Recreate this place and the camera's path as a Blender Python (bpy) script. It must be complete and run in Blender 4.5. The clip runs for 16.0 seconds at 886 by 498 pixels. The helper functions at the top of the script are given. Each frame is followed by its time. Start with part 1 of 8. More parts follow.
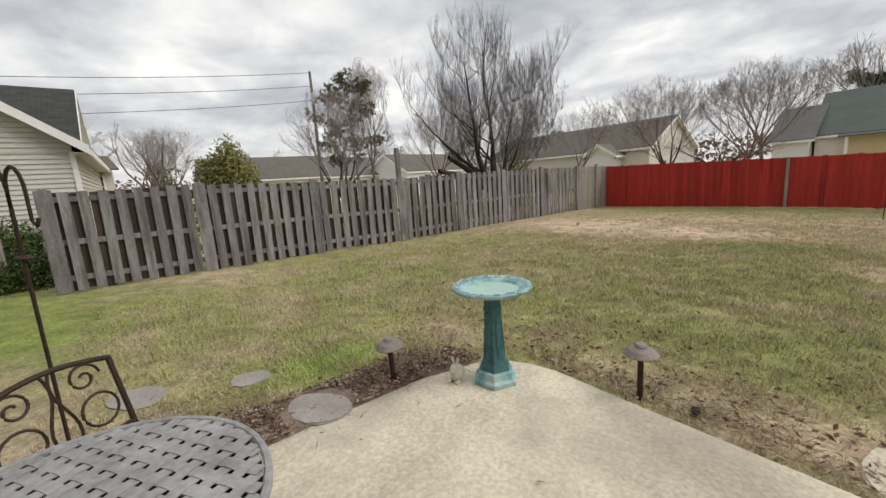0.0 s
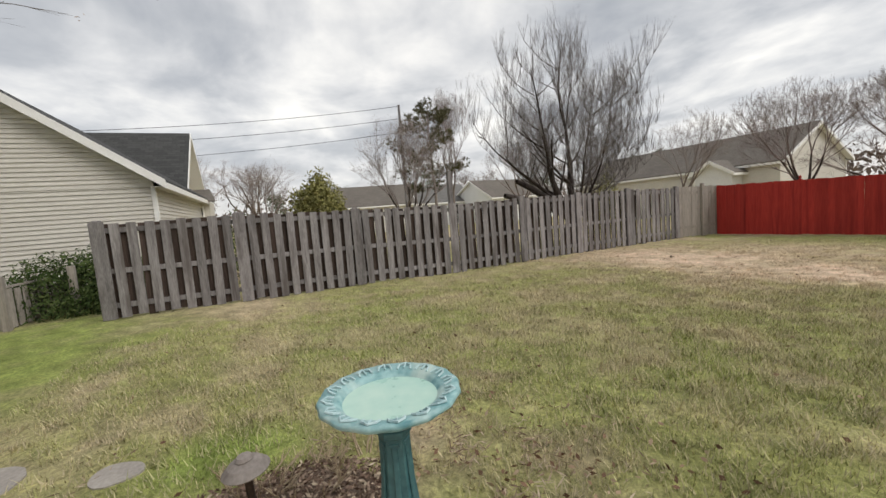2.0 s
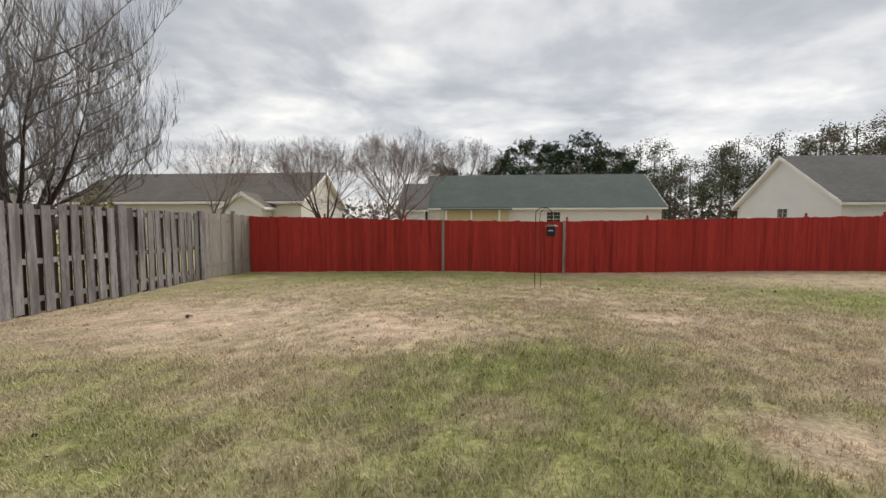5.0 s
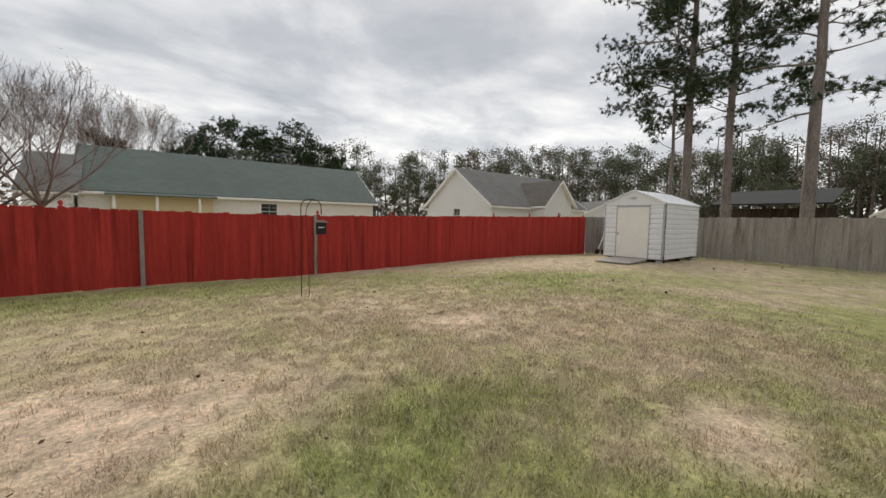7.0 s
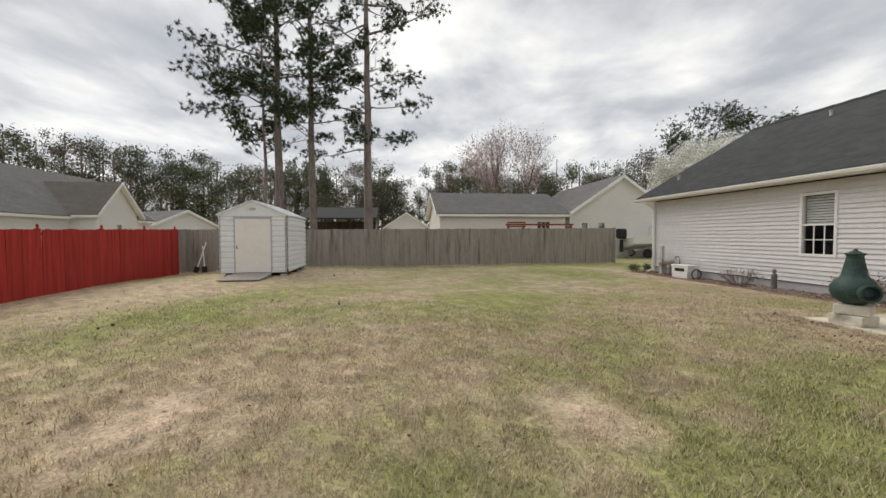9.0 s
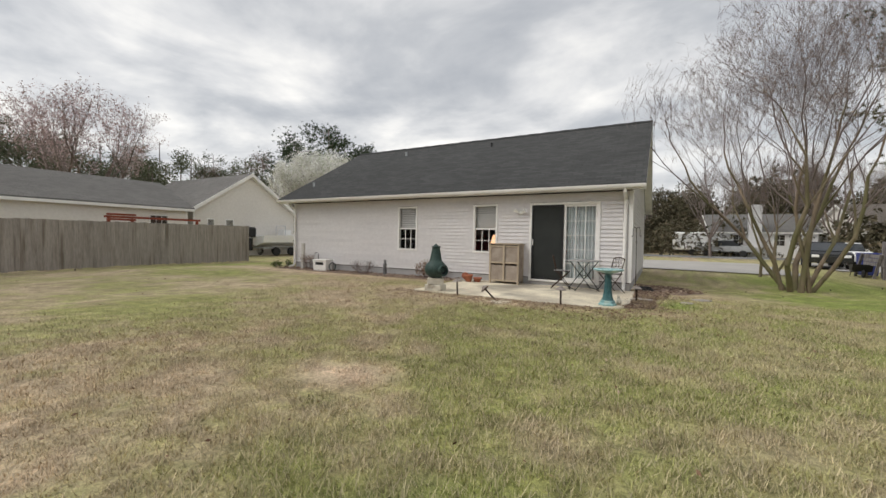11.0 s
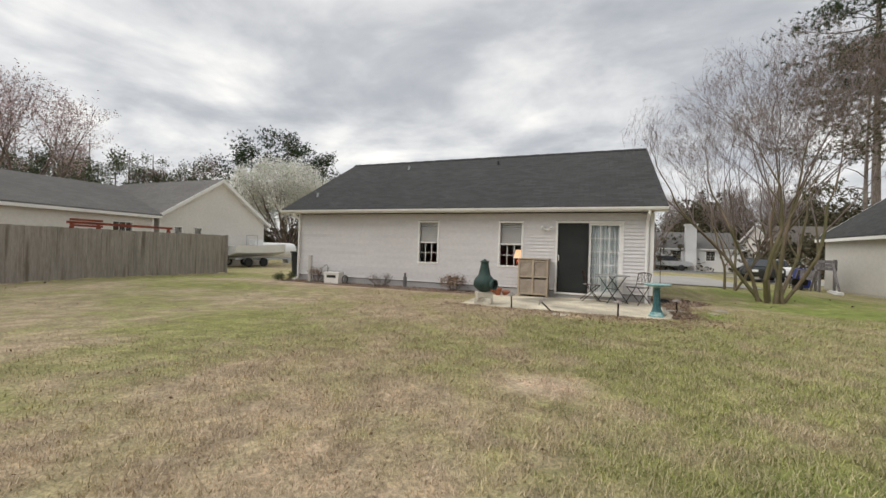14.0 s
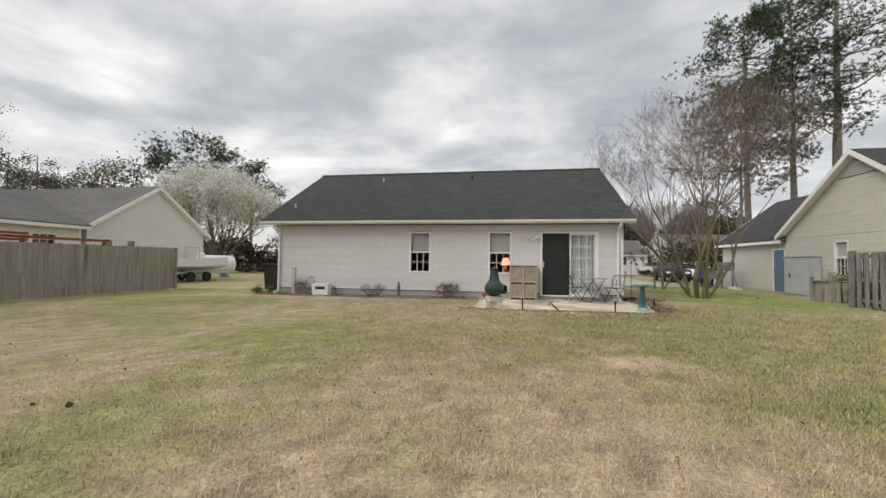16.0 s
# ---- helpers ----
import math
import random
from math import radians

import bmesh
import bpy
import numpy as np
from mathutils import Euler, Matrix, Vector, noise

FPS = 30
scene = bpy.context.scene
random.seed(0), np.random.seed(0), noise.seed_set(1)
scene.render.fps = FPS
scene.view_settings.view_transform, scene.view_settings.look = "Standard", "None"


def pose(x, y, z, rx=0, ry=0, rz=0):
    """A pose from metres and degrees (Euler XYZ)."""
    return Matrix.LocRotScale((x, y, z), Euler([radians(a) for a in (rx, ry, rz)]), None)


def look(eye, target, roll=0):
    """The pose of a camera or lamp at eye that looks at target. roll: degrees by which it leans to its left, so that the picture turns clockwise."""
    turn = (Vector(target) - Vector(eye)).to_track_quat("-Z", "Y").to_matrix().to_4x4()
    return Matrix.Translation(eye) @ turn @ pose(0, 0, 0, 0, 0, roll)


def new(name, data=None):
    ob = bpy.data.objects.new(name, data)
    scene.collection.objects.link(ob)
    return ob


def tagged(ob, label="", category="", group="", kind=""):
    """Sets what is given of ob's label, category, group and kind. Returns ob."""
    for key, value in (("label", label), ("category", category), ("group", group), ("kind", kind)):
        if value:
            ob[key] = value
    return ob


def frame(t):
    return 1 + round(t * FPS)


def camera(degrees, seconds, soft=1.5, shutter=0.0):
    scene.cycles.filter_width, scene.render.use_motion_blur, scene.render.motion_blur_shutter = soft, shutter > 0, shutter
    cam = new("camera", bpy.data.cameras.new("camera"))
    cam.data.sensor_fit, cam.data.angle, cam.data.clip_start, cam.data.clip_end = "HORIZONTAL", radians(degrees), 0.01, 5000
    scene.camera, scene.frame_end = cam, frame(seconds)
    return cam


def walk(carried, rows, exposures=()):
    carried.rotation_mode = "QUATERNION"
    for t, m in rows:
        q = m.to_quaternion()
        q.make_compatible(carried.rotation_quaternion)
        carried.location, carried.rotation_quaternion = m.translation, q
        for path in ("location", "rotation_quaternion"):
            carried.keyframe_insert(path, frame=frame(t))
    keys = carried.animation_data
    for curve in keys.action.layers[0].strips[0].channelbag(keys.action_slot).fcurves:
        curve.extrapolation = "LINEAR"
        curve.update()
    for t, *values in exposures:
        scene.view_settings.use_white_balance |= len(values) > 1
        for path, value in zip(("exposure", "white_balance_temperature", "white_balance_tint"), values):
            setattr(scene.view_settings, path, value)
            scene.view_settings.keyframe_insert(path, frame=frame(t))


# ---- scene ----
cam = camera(97.7, 16.0)
PATH = [
    (0, (1.36, -0.444, 1.378), (-0.207, 0.748, 1.029), -3.8),
    (0.5, (1.401, -0.206, 1.368), (-0.345, 0.697, 1.0), -4.0),
    (1, (1.352, 0.139, 1.384), (-0.449, 0.940, 1.049), -4.4),
    (1.5, (1.132, 0.500, 1.352), (-0.684, 1.292, 1.083), -5.0),
    (2, (0.952, 0.948, 1.320), (-0.870, 1.751, 1.135), -4.6),
    (2.5, (0.727, 1.404, 1.320), (-1.064, 2.286, 1.213), -3.3),
    (3, (0.633, 1.95, 1.31), (-1.073, 2.993, 1.263), -1.9),
    (3.5, (0.319, 2.444, 1.272), (-1.161, 3.789, 1.227), -0.6),
    (4, (-0.026, 2.916, 1.231), (-1.058, 4.628, 1.149), -0.3),
    (6.5, (-1.745, 5.330, 1.263), (-0.843, 7.109, 1.118), 0.5),
    (7, (-1.725, 5.663, 1.274), (-0.492, 7.231, 1.127), 1.0),
    (7.5, (-1.756, 6.234, 1.289), (-0.195, 7.479, 1.174), 1.0),
    (8, (-1.695, 6.887, 1.304), (0.134, 7.692, 1.212), 0.6),
    (8.5, (-1.586, 7.478, 1.313), (0.392, 7.764, 1.232), 0.7),
    (9, (-1.397, 7.833, 1.272), (0.585, 7.575, 1.204), -0.2),
    (9.5, (-1.301, 8.163, 1.285), (0.484, 7.262, 1.235), -1.5),
    (10, (-1.273, 8.441, 1.267), (0.044, 6.940, 1.150), -1.0),
    (12.5, (-0.584, 9.973, 1.135), (0.277, 8.168, 1.104), 1.6),
    (13, (-0.065, 10.132, 1.167), (0.781, 8.319, 1.150), 1.8),
    (13.5, (0.331, 10.182, 1.210), (1.138, 8.352, 1.195), 1.8),
    (14, (0.879, 10.351, 1.223), (1.593, 8.483, 1.233), 1.8),
    (14.5, (1.394, 10.616, 1.218), (2.001, 8.711, 1.257), 1.7),
    (15, (1.915, 10.922, 1.197), (2.426, 8.989, 1.257), 1.3),
    (15.5, (2.400, 11.251, 1.175), (2.819, 9.297, 1.256), 0.8),
    (16, (2.857, 11.616, 1.157), (3.191, 9.646, 1.225), 0.7),
]
walk(cam, [(t, look(eye, target, roll)) for t, eye, target, roll in PATH])

# ---- world, sun, exposure ----
SKY, SUN, EXPOSE = 0.97, 1.5, 0.5
world = bpy.data.worlds.new("world")
scene.world = world
world.use_nodes = True


def link(t, a, b):
    t.links.new(a, b)


def node(t, kind, **values):
    n = t.nodes.new(kind)
    for k, v in values.items():
        n.inputs[int(k[1:])].default_value = v if not isinstance(v, tuple) or len(v) != 3 or n.inputs[int(k[1:])].type == "VECTOR" else (*v, 1)
    return n


def ramp(t, fac, stops):
    n = t.nodes.new("ShaderNodeValToRGB")
    e = n.color_ramp.elements
    while len(e) < len(stops):
        e.new(0.5)
    for el, (p, c) in zip(e, stops):
        el.position, el.color = p, (*c, 1) if isinstance(c, tuple) else (c, c, c, 1)
    link(t, fac, n.inputs[0])
    return n.outputs[0]


def maths(t, op, a, b=0.0):
    n = t.nodes.new("ShaderNodeMath")
    n.operation = op
    for i, v in enumerate((a, b)):
        if isinstance(v, (int, float)):
            n.inputs[i].default_value = v
        else:
            link(t, v, n.inputs[i])
    return n.outputs[0]


def blend(t, fac, a, b, mode="MIX"):
    n = t.nodes.new("ShaderNodeMix")
    n.data_type, n.blend_type = "RGBA", mode
    for i, v in ((0, fac), (6, a), (7, b)):
        if isinstance(v, (int, float)):
            n.inputs[i].default_value = v
        elif isinstance(v, tuple):
            n.inputs[i].default_value = (*v, 1)
        else:
            link(t, v, n.inputs[i])
    return n.outputs[2]


def build_world():
    t = world.node_tree
    t.nodes.clear()
    sky = t.nodes.new("ShaderNodeTexSky")
    sky.sky_type, sky.sun_disc = "NISHITA", False
    sky.sun_elevation, sky.sun_rotation = radians(42), radians(48)
    co = t.nodes.new("ShaderNodeTexCoord")
    sep = t.nodes.new("ShaderNodeSeparateXYZ")
    link(t, co.outputs["Generated"], sep.inputs[0])
    up = maths(t, "ADD", maths(t, "MAXIMUM", sep.outputs[2], 0.0), 0.16)
    flat = t.nodes.new("ShaderNodeCombineXYZ")
    link(t, maths(t, "DIVIDE", sep.outputs[0], up), flat.inputs[0])
    link(t, maths(t, "MULTIPLY", maths(t, "DIVIDE", sep.outputs[1], up), 1.15), flat.inputs[1])
    big = t.nodes.new("ShaderNodeTexNoise")
    big.inputs["Scale"].default_value, big.inputs["Detail"].default_value, big.inputs["Roughness"].default_value, big.inputs["Distortion"].default_value = 1.0, 7, 0.55, 0.35
    link(t, flat.outputs[0], big.inputs["Vector"])
    fine = t.nodes.new("ShaderNodeTexNoise")
    fine.inputs["Scale"].default_value, fine.inputs["Detail"].default_value, fine.inputs["Distortion"].default_value = 2.6, 5, 0.3
    link(t, flat.outputs[0], fine.inputs["Vector"])
    v = maths(t, "ADD", maths(t, "MULTIPLY", big.outputs[0], 0.72), maths(t, "MULTIPLY", fine.outputs[0], 0.28))
    cloud = ramp(t, v, [(0.36, (0.33, 0.345, 0.37)), (0.45, (0.43, 0.44, 0.455)), (0.53, (0.58, 0.58, 0.58)), (0.64, (0.82, 0.80, 0.76))])
    low = ramp(t, sep.outputs[2], [(0.0, (0.70, 0.665, 0.63)), (0.25, (0.54, 0.55, 0.57))])
    near = ramp(t, sep.outputs[2], [(0.02, 0.55), (0.22, 0.0)])
    col = blend(t, near, cloud, low)
    mixed = blend(t, 0.93, sky.outputs[0], blend(t, 1.0, col, (SKY / 0.1,) * 3, "MULTIPLY"))
    bg = t.nodes.new("ShaderNodeBackground")
    link(t, mixed, bg.inputs[0])
    bg.inputs[1].default_value = 0.1
    out = t.nodes.new("ShaderNodeOutputWorld")
    link(t, bg.outputs[0], out.inputs[0])


build_world()
sun = new("sun", bpy.data.lights.new("sun", "SUN"))
sun.data.energy, sun.data.angle, sun.data.color = SUN, radians(40), (1.0, 0.96, 0.9)
sun.matrix_world = look((0, 0, 30), (-7.43, -6.69, 21.0))
scene.view_settings.exposure = EXPOSE


# ---- materials ----
def material(name, a, b, scale=3.0, rough=0.8, metal=0.0, grain=40.0, bump=0.2, depth=0.004, stretch=(1, 1, 1), vary=0.0, c=None, c_at=0.62, spec=0.3, mix=0.5):
    """Two colours in broad patches and fine grain, a third one for stains; vary: how far single pieces differ."""
    m = bpy.data.materials.new(name)
    m.use_nodes = True
    t = m.node_tree
    p = t.nodes["Principled BSDF"]
    co = t.nodes.new("ShaderNodeTexCoord")
    info = t.nodes.new("ShaderNodeObjectInfo")
    mp = t.nodes.new("ShaderNodeMapping")
    mp.inputs["Scale"].default_value = stretch
    off = t.nodes.new("ShaderNodeVectorMath")
    off.operation = "ADD"
    sc = t.nodes.new("ShaderNodeVectorMath")
    sc.operation = "SCALE"
    cmb = t.nodes.new("ShaderNodeCombineXYZ")
    for i in range(3):
        link(t, info.outputs["Random"], cmb.inputs[i])
    link(t, cmb.outputs[0], sc.inputs[0])
    sc.inputs["Scale"].default_value = 37.0 if vary else 0.0
    link(t, co.outputs["Object"], off.inputs[0])
    link(t, sc.outputs[0], off.inputs[1])
    link(t, off.outputs[0], mp.inputs[0])
    n1 = t.nodes.new("ShaderNodeTexNoise")
    n1.inputs["Scale"].default_value, n1.inputs["Detail"].default_value = scale, 5
    n2 = t.nodes.new("ShaderNodeTexNoise")
    n2.inputs["Scale"].default_value, n2.inputs["Detail"].default_value = grain, 4
    for n in (n1, n2):
        link(t, mp.outputs[0], n.inputs["Vector"])
    f = maths(t, "ADD", maths(t, "MULTIPLY", n1.outputs[0], 1 - mix), maths(t, "MULTIPLY", n2.outputs[0], mix))
    col = ramp(t, f, [(0.36, a), (0.64, b)])
    if c:
        st = t.nodes.new("ShaderNodeTexNoise")
        st.inputs["Scale"].default_value, st.inputs["Detail"].default_value = scale * 0.6, 6
        link(t, mp.outputs[0], st.inputs["Vector"])
        col = blend(t, ramp(t, st.outputs[0], [(c_at - 0.08, 0.0), (c_at + 0.08, 0.8)]), col, c)
    if vary:
        k = maths(t, "ADD", maths(t, "MULTIPLY", info.outputs["Random"], 2 * vary), 1 - vary)
        hs = t.nodes.new("ShaderNodeHueSaturation")
        link(t, col, hs.inputs["Color"])
        link(t, k, hs.inputs["Value"])
        col = hs.outputs[0]
    link(t, col, p.inputs["Base Color"])
    p.inputs["Metallic"].default_value = metal
    p.inputs["Specular IOR Level"].default_value = spec
    link(t, maths(t, "ADD", maths(t, "MULTIPLY", n2.outputs[0], 0.2), rough - 0.1), p.inputs["Roughness"])
    if bump:
        bp = t.nodes.new("ShaderNodeBump")
        bp.inputs["Strength"].default_value, bp.inputs["Distance"].default_value = bump, depth
        link(t, f, bp.inputs["Height"])
        link(t, bp.outputs[0], p.inputs["Normal"])
    return m


def island_material(name, stops, rough=0.9, sheen=0.0, attr=None):
    """Loose pieces in one mesh, each with its own tint."""
    m = bpy.data.materials.new(name)
    m.use_nodes = True
    t = m.node_tree
    p = t.nodes["Principled BSDF"]
    g = t.nodes.new("ShaderNodeNewGeometry")
    col = ramp(t, g.outputs["Random Per Island"], stops)
    if attr:
        at = t.nodes.new("ShaderNodeAttribute")
        at.attribute_name = attr
        col = blend(t, 1.0, at.outputs["Color"], col, "MULTIPLY")
    link(t, col, p.inputs["Base Color"])
    p.inputs["Roughness"].default_value = rough
    p.inputs["Specular IOR Level"].default_value = 0.15
    return m


def shingles(name, a, b):
    m = bpy.data.materials.new(name)
    m.use_nodes = True
    t = m.node_tree
    p = t.nodes["Principled BSDF"]
    co = t.nodes.new("ShaderNodeTexCoord")
    br = t.nodes.new("ShaderNodeTexBrick")
    link(t, co.outputs["UV"], br.inputs["Vector"])
    for k, v in (("Scale", 1.0), ("Mortar Size", 0.008), ("Brick Width", 0.3), ("Row Height", 0.14), ("Mortar Smooth", 0.2)):
        br.inputs[k].default_value = v
    br.inputs["Color1"].default_value, br.inputs["Color2"].default_value, br.inputs["Mortar"].default_value = (*a, 1), (*b, 1), (*[x * 0.55 for x in a], 1)
    n = t.nodes.new("ShaderNodeTexNoise")
    n.inputs["Scale"].default_value, n.inputs["Detail"].default_value = 0.7, 6
    link(t, co.outputs["Object"], n.inputs["Vector"])
    g = t.nodes.new("ShaderNodeTexNoise")
    g.inputs["Scale"].default_value = 90
    link(t, co.outputs["Object"], g.inputs["Vector"])
    col = blend(t, 1.0, br.outputs["Color"], ramp(t, n.outputs[0], [(0.3, 0.82), (0.7, 1.12)]), "MULTIPLY")
    col = blend(t, 0.5, col, ramp(t, g.outputs[0], [(0.3, a), (0.7, b)]))
    link(t, col, p.inputs["Base Color"])
    p.inputs["Roughness"].default_value = 0.92
    p.inputs["Specular IOR Level"].default_value = 0.2
    bp = t.nodes.new("ShaderNodeBump")
    bp.inputs["Strength"].default_value, bp.inputs["Distance"].default_value, bp.invert = 0.6, 0.01, True
    link(t, br.outputs["Fac"], bp.inputs["Height"])
    link(t, bp.outputs[0], p.inputs["Normal"])
    return m


def glass(name, tint=(0.02, 0.025, 0.03), clear=0.6):
    m = bpy.data.materials.new(name)
    m.use_nodes = True
    t = m.node_tree
    t.nodes.clear()
    fr = t.nodes.new("ShaderNodeFresnel")
    fr.inputs[0].default_value = 1.5
    gl = t.nodes.new("ShaderNodeBsdfGlossy")
    gl.inputs["Roughness"].default_value = 0.02
    tr = t.nodes.new("ShaderNodeBsdfTransparent")
    tr.inputs[0].default_value = (clear, clear, clear, 1)
    mx = t.nodes.new("ShaderNodeMixShader")
    link(t, fr.outputs[0], mx.inputs[0])
    link(t, tr.outputs[0], mx.inputs[1])
    link(t, gl.outputs[0], mx.inputs[2])
    o = t.nodes.new("ShaderNodeOutputMaterial")
    link(t, mx.outputs[0], o.inputs[0])
    return m


M = {}
M["siding"] = material("vinyl_siding", (0.64, 0.62, 0.62), (0.73, 0.71, 0.71), 0.6, 0.55, grain=9, bump=0.1, vary=0.02, c=(0.55, 0.53, 0.515), c_at=0.72)
M["siding_cream"] = material("cream_vinyl_siding", (0.57, 0.54, 0.485), (0.655, 0.625, 0.565), 0.6, 0.55, grain=9, bump=0.1, vary=0.02, c=(0.55, 0.52, 0.45), c_at=0.72)
M["siding_far"] = material("pale_siding", (0.70, 0.67, 0.62), (0.79, 0.76, 0.71), 0.5, 0.6, grain=8, bump=0.1)
M["siding_white"] = material("white_siding", (0.72, 0.72, 0.72), (0.80, 0.80, 0.80), 0.5, 0.6, grain=8, bump=0.1)
M["stucco_cream"] = material("cream_wall", (0.66, 0.55, 0.33), (0.74, 0.62, 0.40), 0.5, 0.7, grain=8, bump=0.1)
M["trim"] = material("white_trim_paint", (0.80, 0.79, 0.76), (0.87, 0.86, 0.84), 1.5, 0.5, grain=20, bump=0.08, c=(0.62, 0.60, 0.55), c_at=0.7)
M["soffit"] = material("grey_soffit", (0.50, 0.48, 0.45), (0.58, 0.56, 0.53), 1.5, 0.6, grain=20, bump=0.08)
M["roof"] = shingles("charcoal_shingles", (0.043, 0.045, 0.045), (0.088, 0.088, 0.087))
M["roof_grey"] = shingles("grey_shingles", (0.13, 0.125, 0.12), (0.19, 0.185, 0.175))
M["roof_teal"] = shingles("green_grey_shingles", (0.105, 0.13, 0.12), (0.145, 0.17, 0.155))
M["roof_brown"] = shingles("brown_shingles", (0.13, 0.115, 0.10), (0.19, 0.17, 0.15))
M["concrete"] = material("patio_concrete", (0.46, 0.40, 0.31), (0.92, 0.84, 0.65), 1.2, 0.85, grain=45, bump=0.6, depth=0.003, c=(0.27, 0.24, 0.20), c_at=0.55, mix=0.36)
M["footing"] = material("grey_concrete_footing", (0.38, 0.37, 0.37), (0.50, 0.49, 0.485), 2.5, 0.9, grain=50, bump=0.4)
M["road"] = material("concrete_drive", (0.33, 0.315, 0.30), (0.44, 0.42, 0.39), 0.6, 0.9, grain=20, bump=0.3)
M["asphalt"] = material("asphalt_road", (0.14, 0.14, 0.14), (0.20, 0.20, 0.20), 0.6, 0.9, grain=30, bump=0.3)
M["oldwood"] = material("weathered_grey_boards", (0.14, 0.128, 0.128), (0.31, 0.29, 0.29), 2.2, 0.9, grain=14, bump=0.6, depth=0.004, stretch=(6, 6, 0.9), vary=0.2, c=(0.095, 0.08, 0.075), c_at=0.59)
M["darkwood"] = material("dark_brown_boards", (0.035, 0.025, 0.021), (0.10, 0.07, 0.058), 2.2, 0.9, grain=14, bump=0.6, stretch=(6, 6, 0.5), vary=0.25)
M["greyfence"] = material("grey_brown_boards", (0.245, 0.22, 0.195), (0.39, 0.35, 0.31), 2.0, 0.9, grain=12, bump=0.5, stretch=(4, 4, 0.7), vary=0.08, c=(0.14, 0.115, 0.09), c_at=0.62)
M["redwood"] = material("red_painted_boards", (0.32, 0.024, 0.018), (0.47, 0.045, 0.034), 2.0, 0.75, grain=14, bump=0.5, stretch=(5, 5, 0.5), vary=0.13, c=(0.18, 0.013, 0.011), c_at=0.63)
M["shed"] = material("white_sheet_steel", (0.80, 0.82, 0.83), (0.87, 0.89, 0.90), 2.0, 0.4, grain=12, bump=0.05, c=(0.6, 0.61, 0.6), c_at=0.7)
M["shed_trim"] = material("pale_grey_sheet_steel", (0.42, 0.44, 0.46), (0.5, 0.52, 0.54), 2.0, 0.4, grain=12, bump=0.05)
M["shed_door"] = material("ivory_sheet_steel", (0.84, 0.82, 0.75), (0.90, 0.88, 0.82), 2.0, 0.45, grain=12, bump=0.05)
M["plywood"] = material("weathered_plywood", (0.30, 0.27, 0.24), (0.42, 0.38, 0.34), 2.0, 0.9, grain=14, bump=0.3, stretch=(1, 6, 1))
M["bark"] = material("grey_brown_bark", (0.10, 0.078, 0.066), (0.24, 0.195, 0.17), 3, 0.95, grain=18, bump=0.8, depth=0.02, stretch=(1, 1, 0.35))
M["bark_dark"] = material("dark_bark", (0.035, 0.028, 0.025), (0.10, 0.08, 0.07), 3, 0.95, grain=18, bump=0.8, depth=0.02, stretch=(1, 1, 0.35))
M["bark_pine"] = material("pale_grey_pine_bark", (0.13, 0.105, 0.09), (0.30, 0.26, 0.235), 3, 0.95, grain=18, bump=0.8, depth=0.02, stretch=(1, 1, 0.3))
M["twig_dark"] = material("dark_grey_twigs", (0.13, 0.115, 0.11), (0.23, 0.205, 0.195), 3, 0.9, bump=0)
M["bark_tan"] = material("smooth_tan_bark", (0.14, 0.105, 0.075), (0.28, 0.22, 0.155), 3, 0.8, grain=10, bump=0.3, stretch=(1, 1, 0.3), c=(0.12, 0.12, 0.05), c_at=0.52)
M["twig"] = material("thin_twigs", (0.20, 0.165, 0.15), (0.32, 0.27, 0.25), 3, 0.9, bump=0)
M["twig_red"] = material("reddish_twigs", (0.17, 0.135, 0.125), (0.28, 0.23, 0.215), 3, 0.9, bump=0)
M["dark_metal"] = material("rusty_dark_iron", (0.035, 0.027, 0.022), (0.085, 0.055, 0.04), 8, 0.6, metal=0.6, grain=60, bump=0.3)
M["black"] = material("black_plastic", (0.015, 0.015, 0.016), (0.03, 0.03, 0.032), 4, 0.5, bump=0.05)
# near-black, so the dimness of unlit rooms lies in the colour itself
M["room"] = material("dim_room_wall", (0.06, 0.052, 0.045), (0.09, 0.08, 0.07), 2, 0.9, bump=0)
M["glass"] = glass("window_glass", clear=0.93)
M["blind"] = material("white_blind_slats", (0.80, 0.79, 0.76), (0.87, 0.86, 0.83), 4, 0.6, bump=0)
M["screen"] = material("dark_door_screen", (0.022, 0.025, 0.024), (0.035, 0.038, 0.036), 2, 0.75, bump=0)
M["curtain"] = material("pale_blue_grey_curtain", (0.62, 0.68, 0.69), (0.80, 0.84, 0.84), 3, 0.8, grain=20, bump=0.1)


# ---- mesh helpers ----
def box(bm, x0, x1, y0, y1, z0, z1, bevel=0.0):
    r = bmesh.ops.create_cube(bm, size=1.0, matrix=Matrix.Translation(((x0 + x1) / 2, (y0 + y1) / 2, (z0 + z1) / 2)) @ Matrix.Diagonal((x1 - x0, y1 - y0, z1 - z0, 1)))
    if bevel:
        vs = set(r["verts"])
        bmesh.ops.bevel(bm, geom=[e for e in bm.edges if e.verts[0] in vs and e.verts[1] in vs], offset=bevel, segments=1, affect="EDGES")
    return r


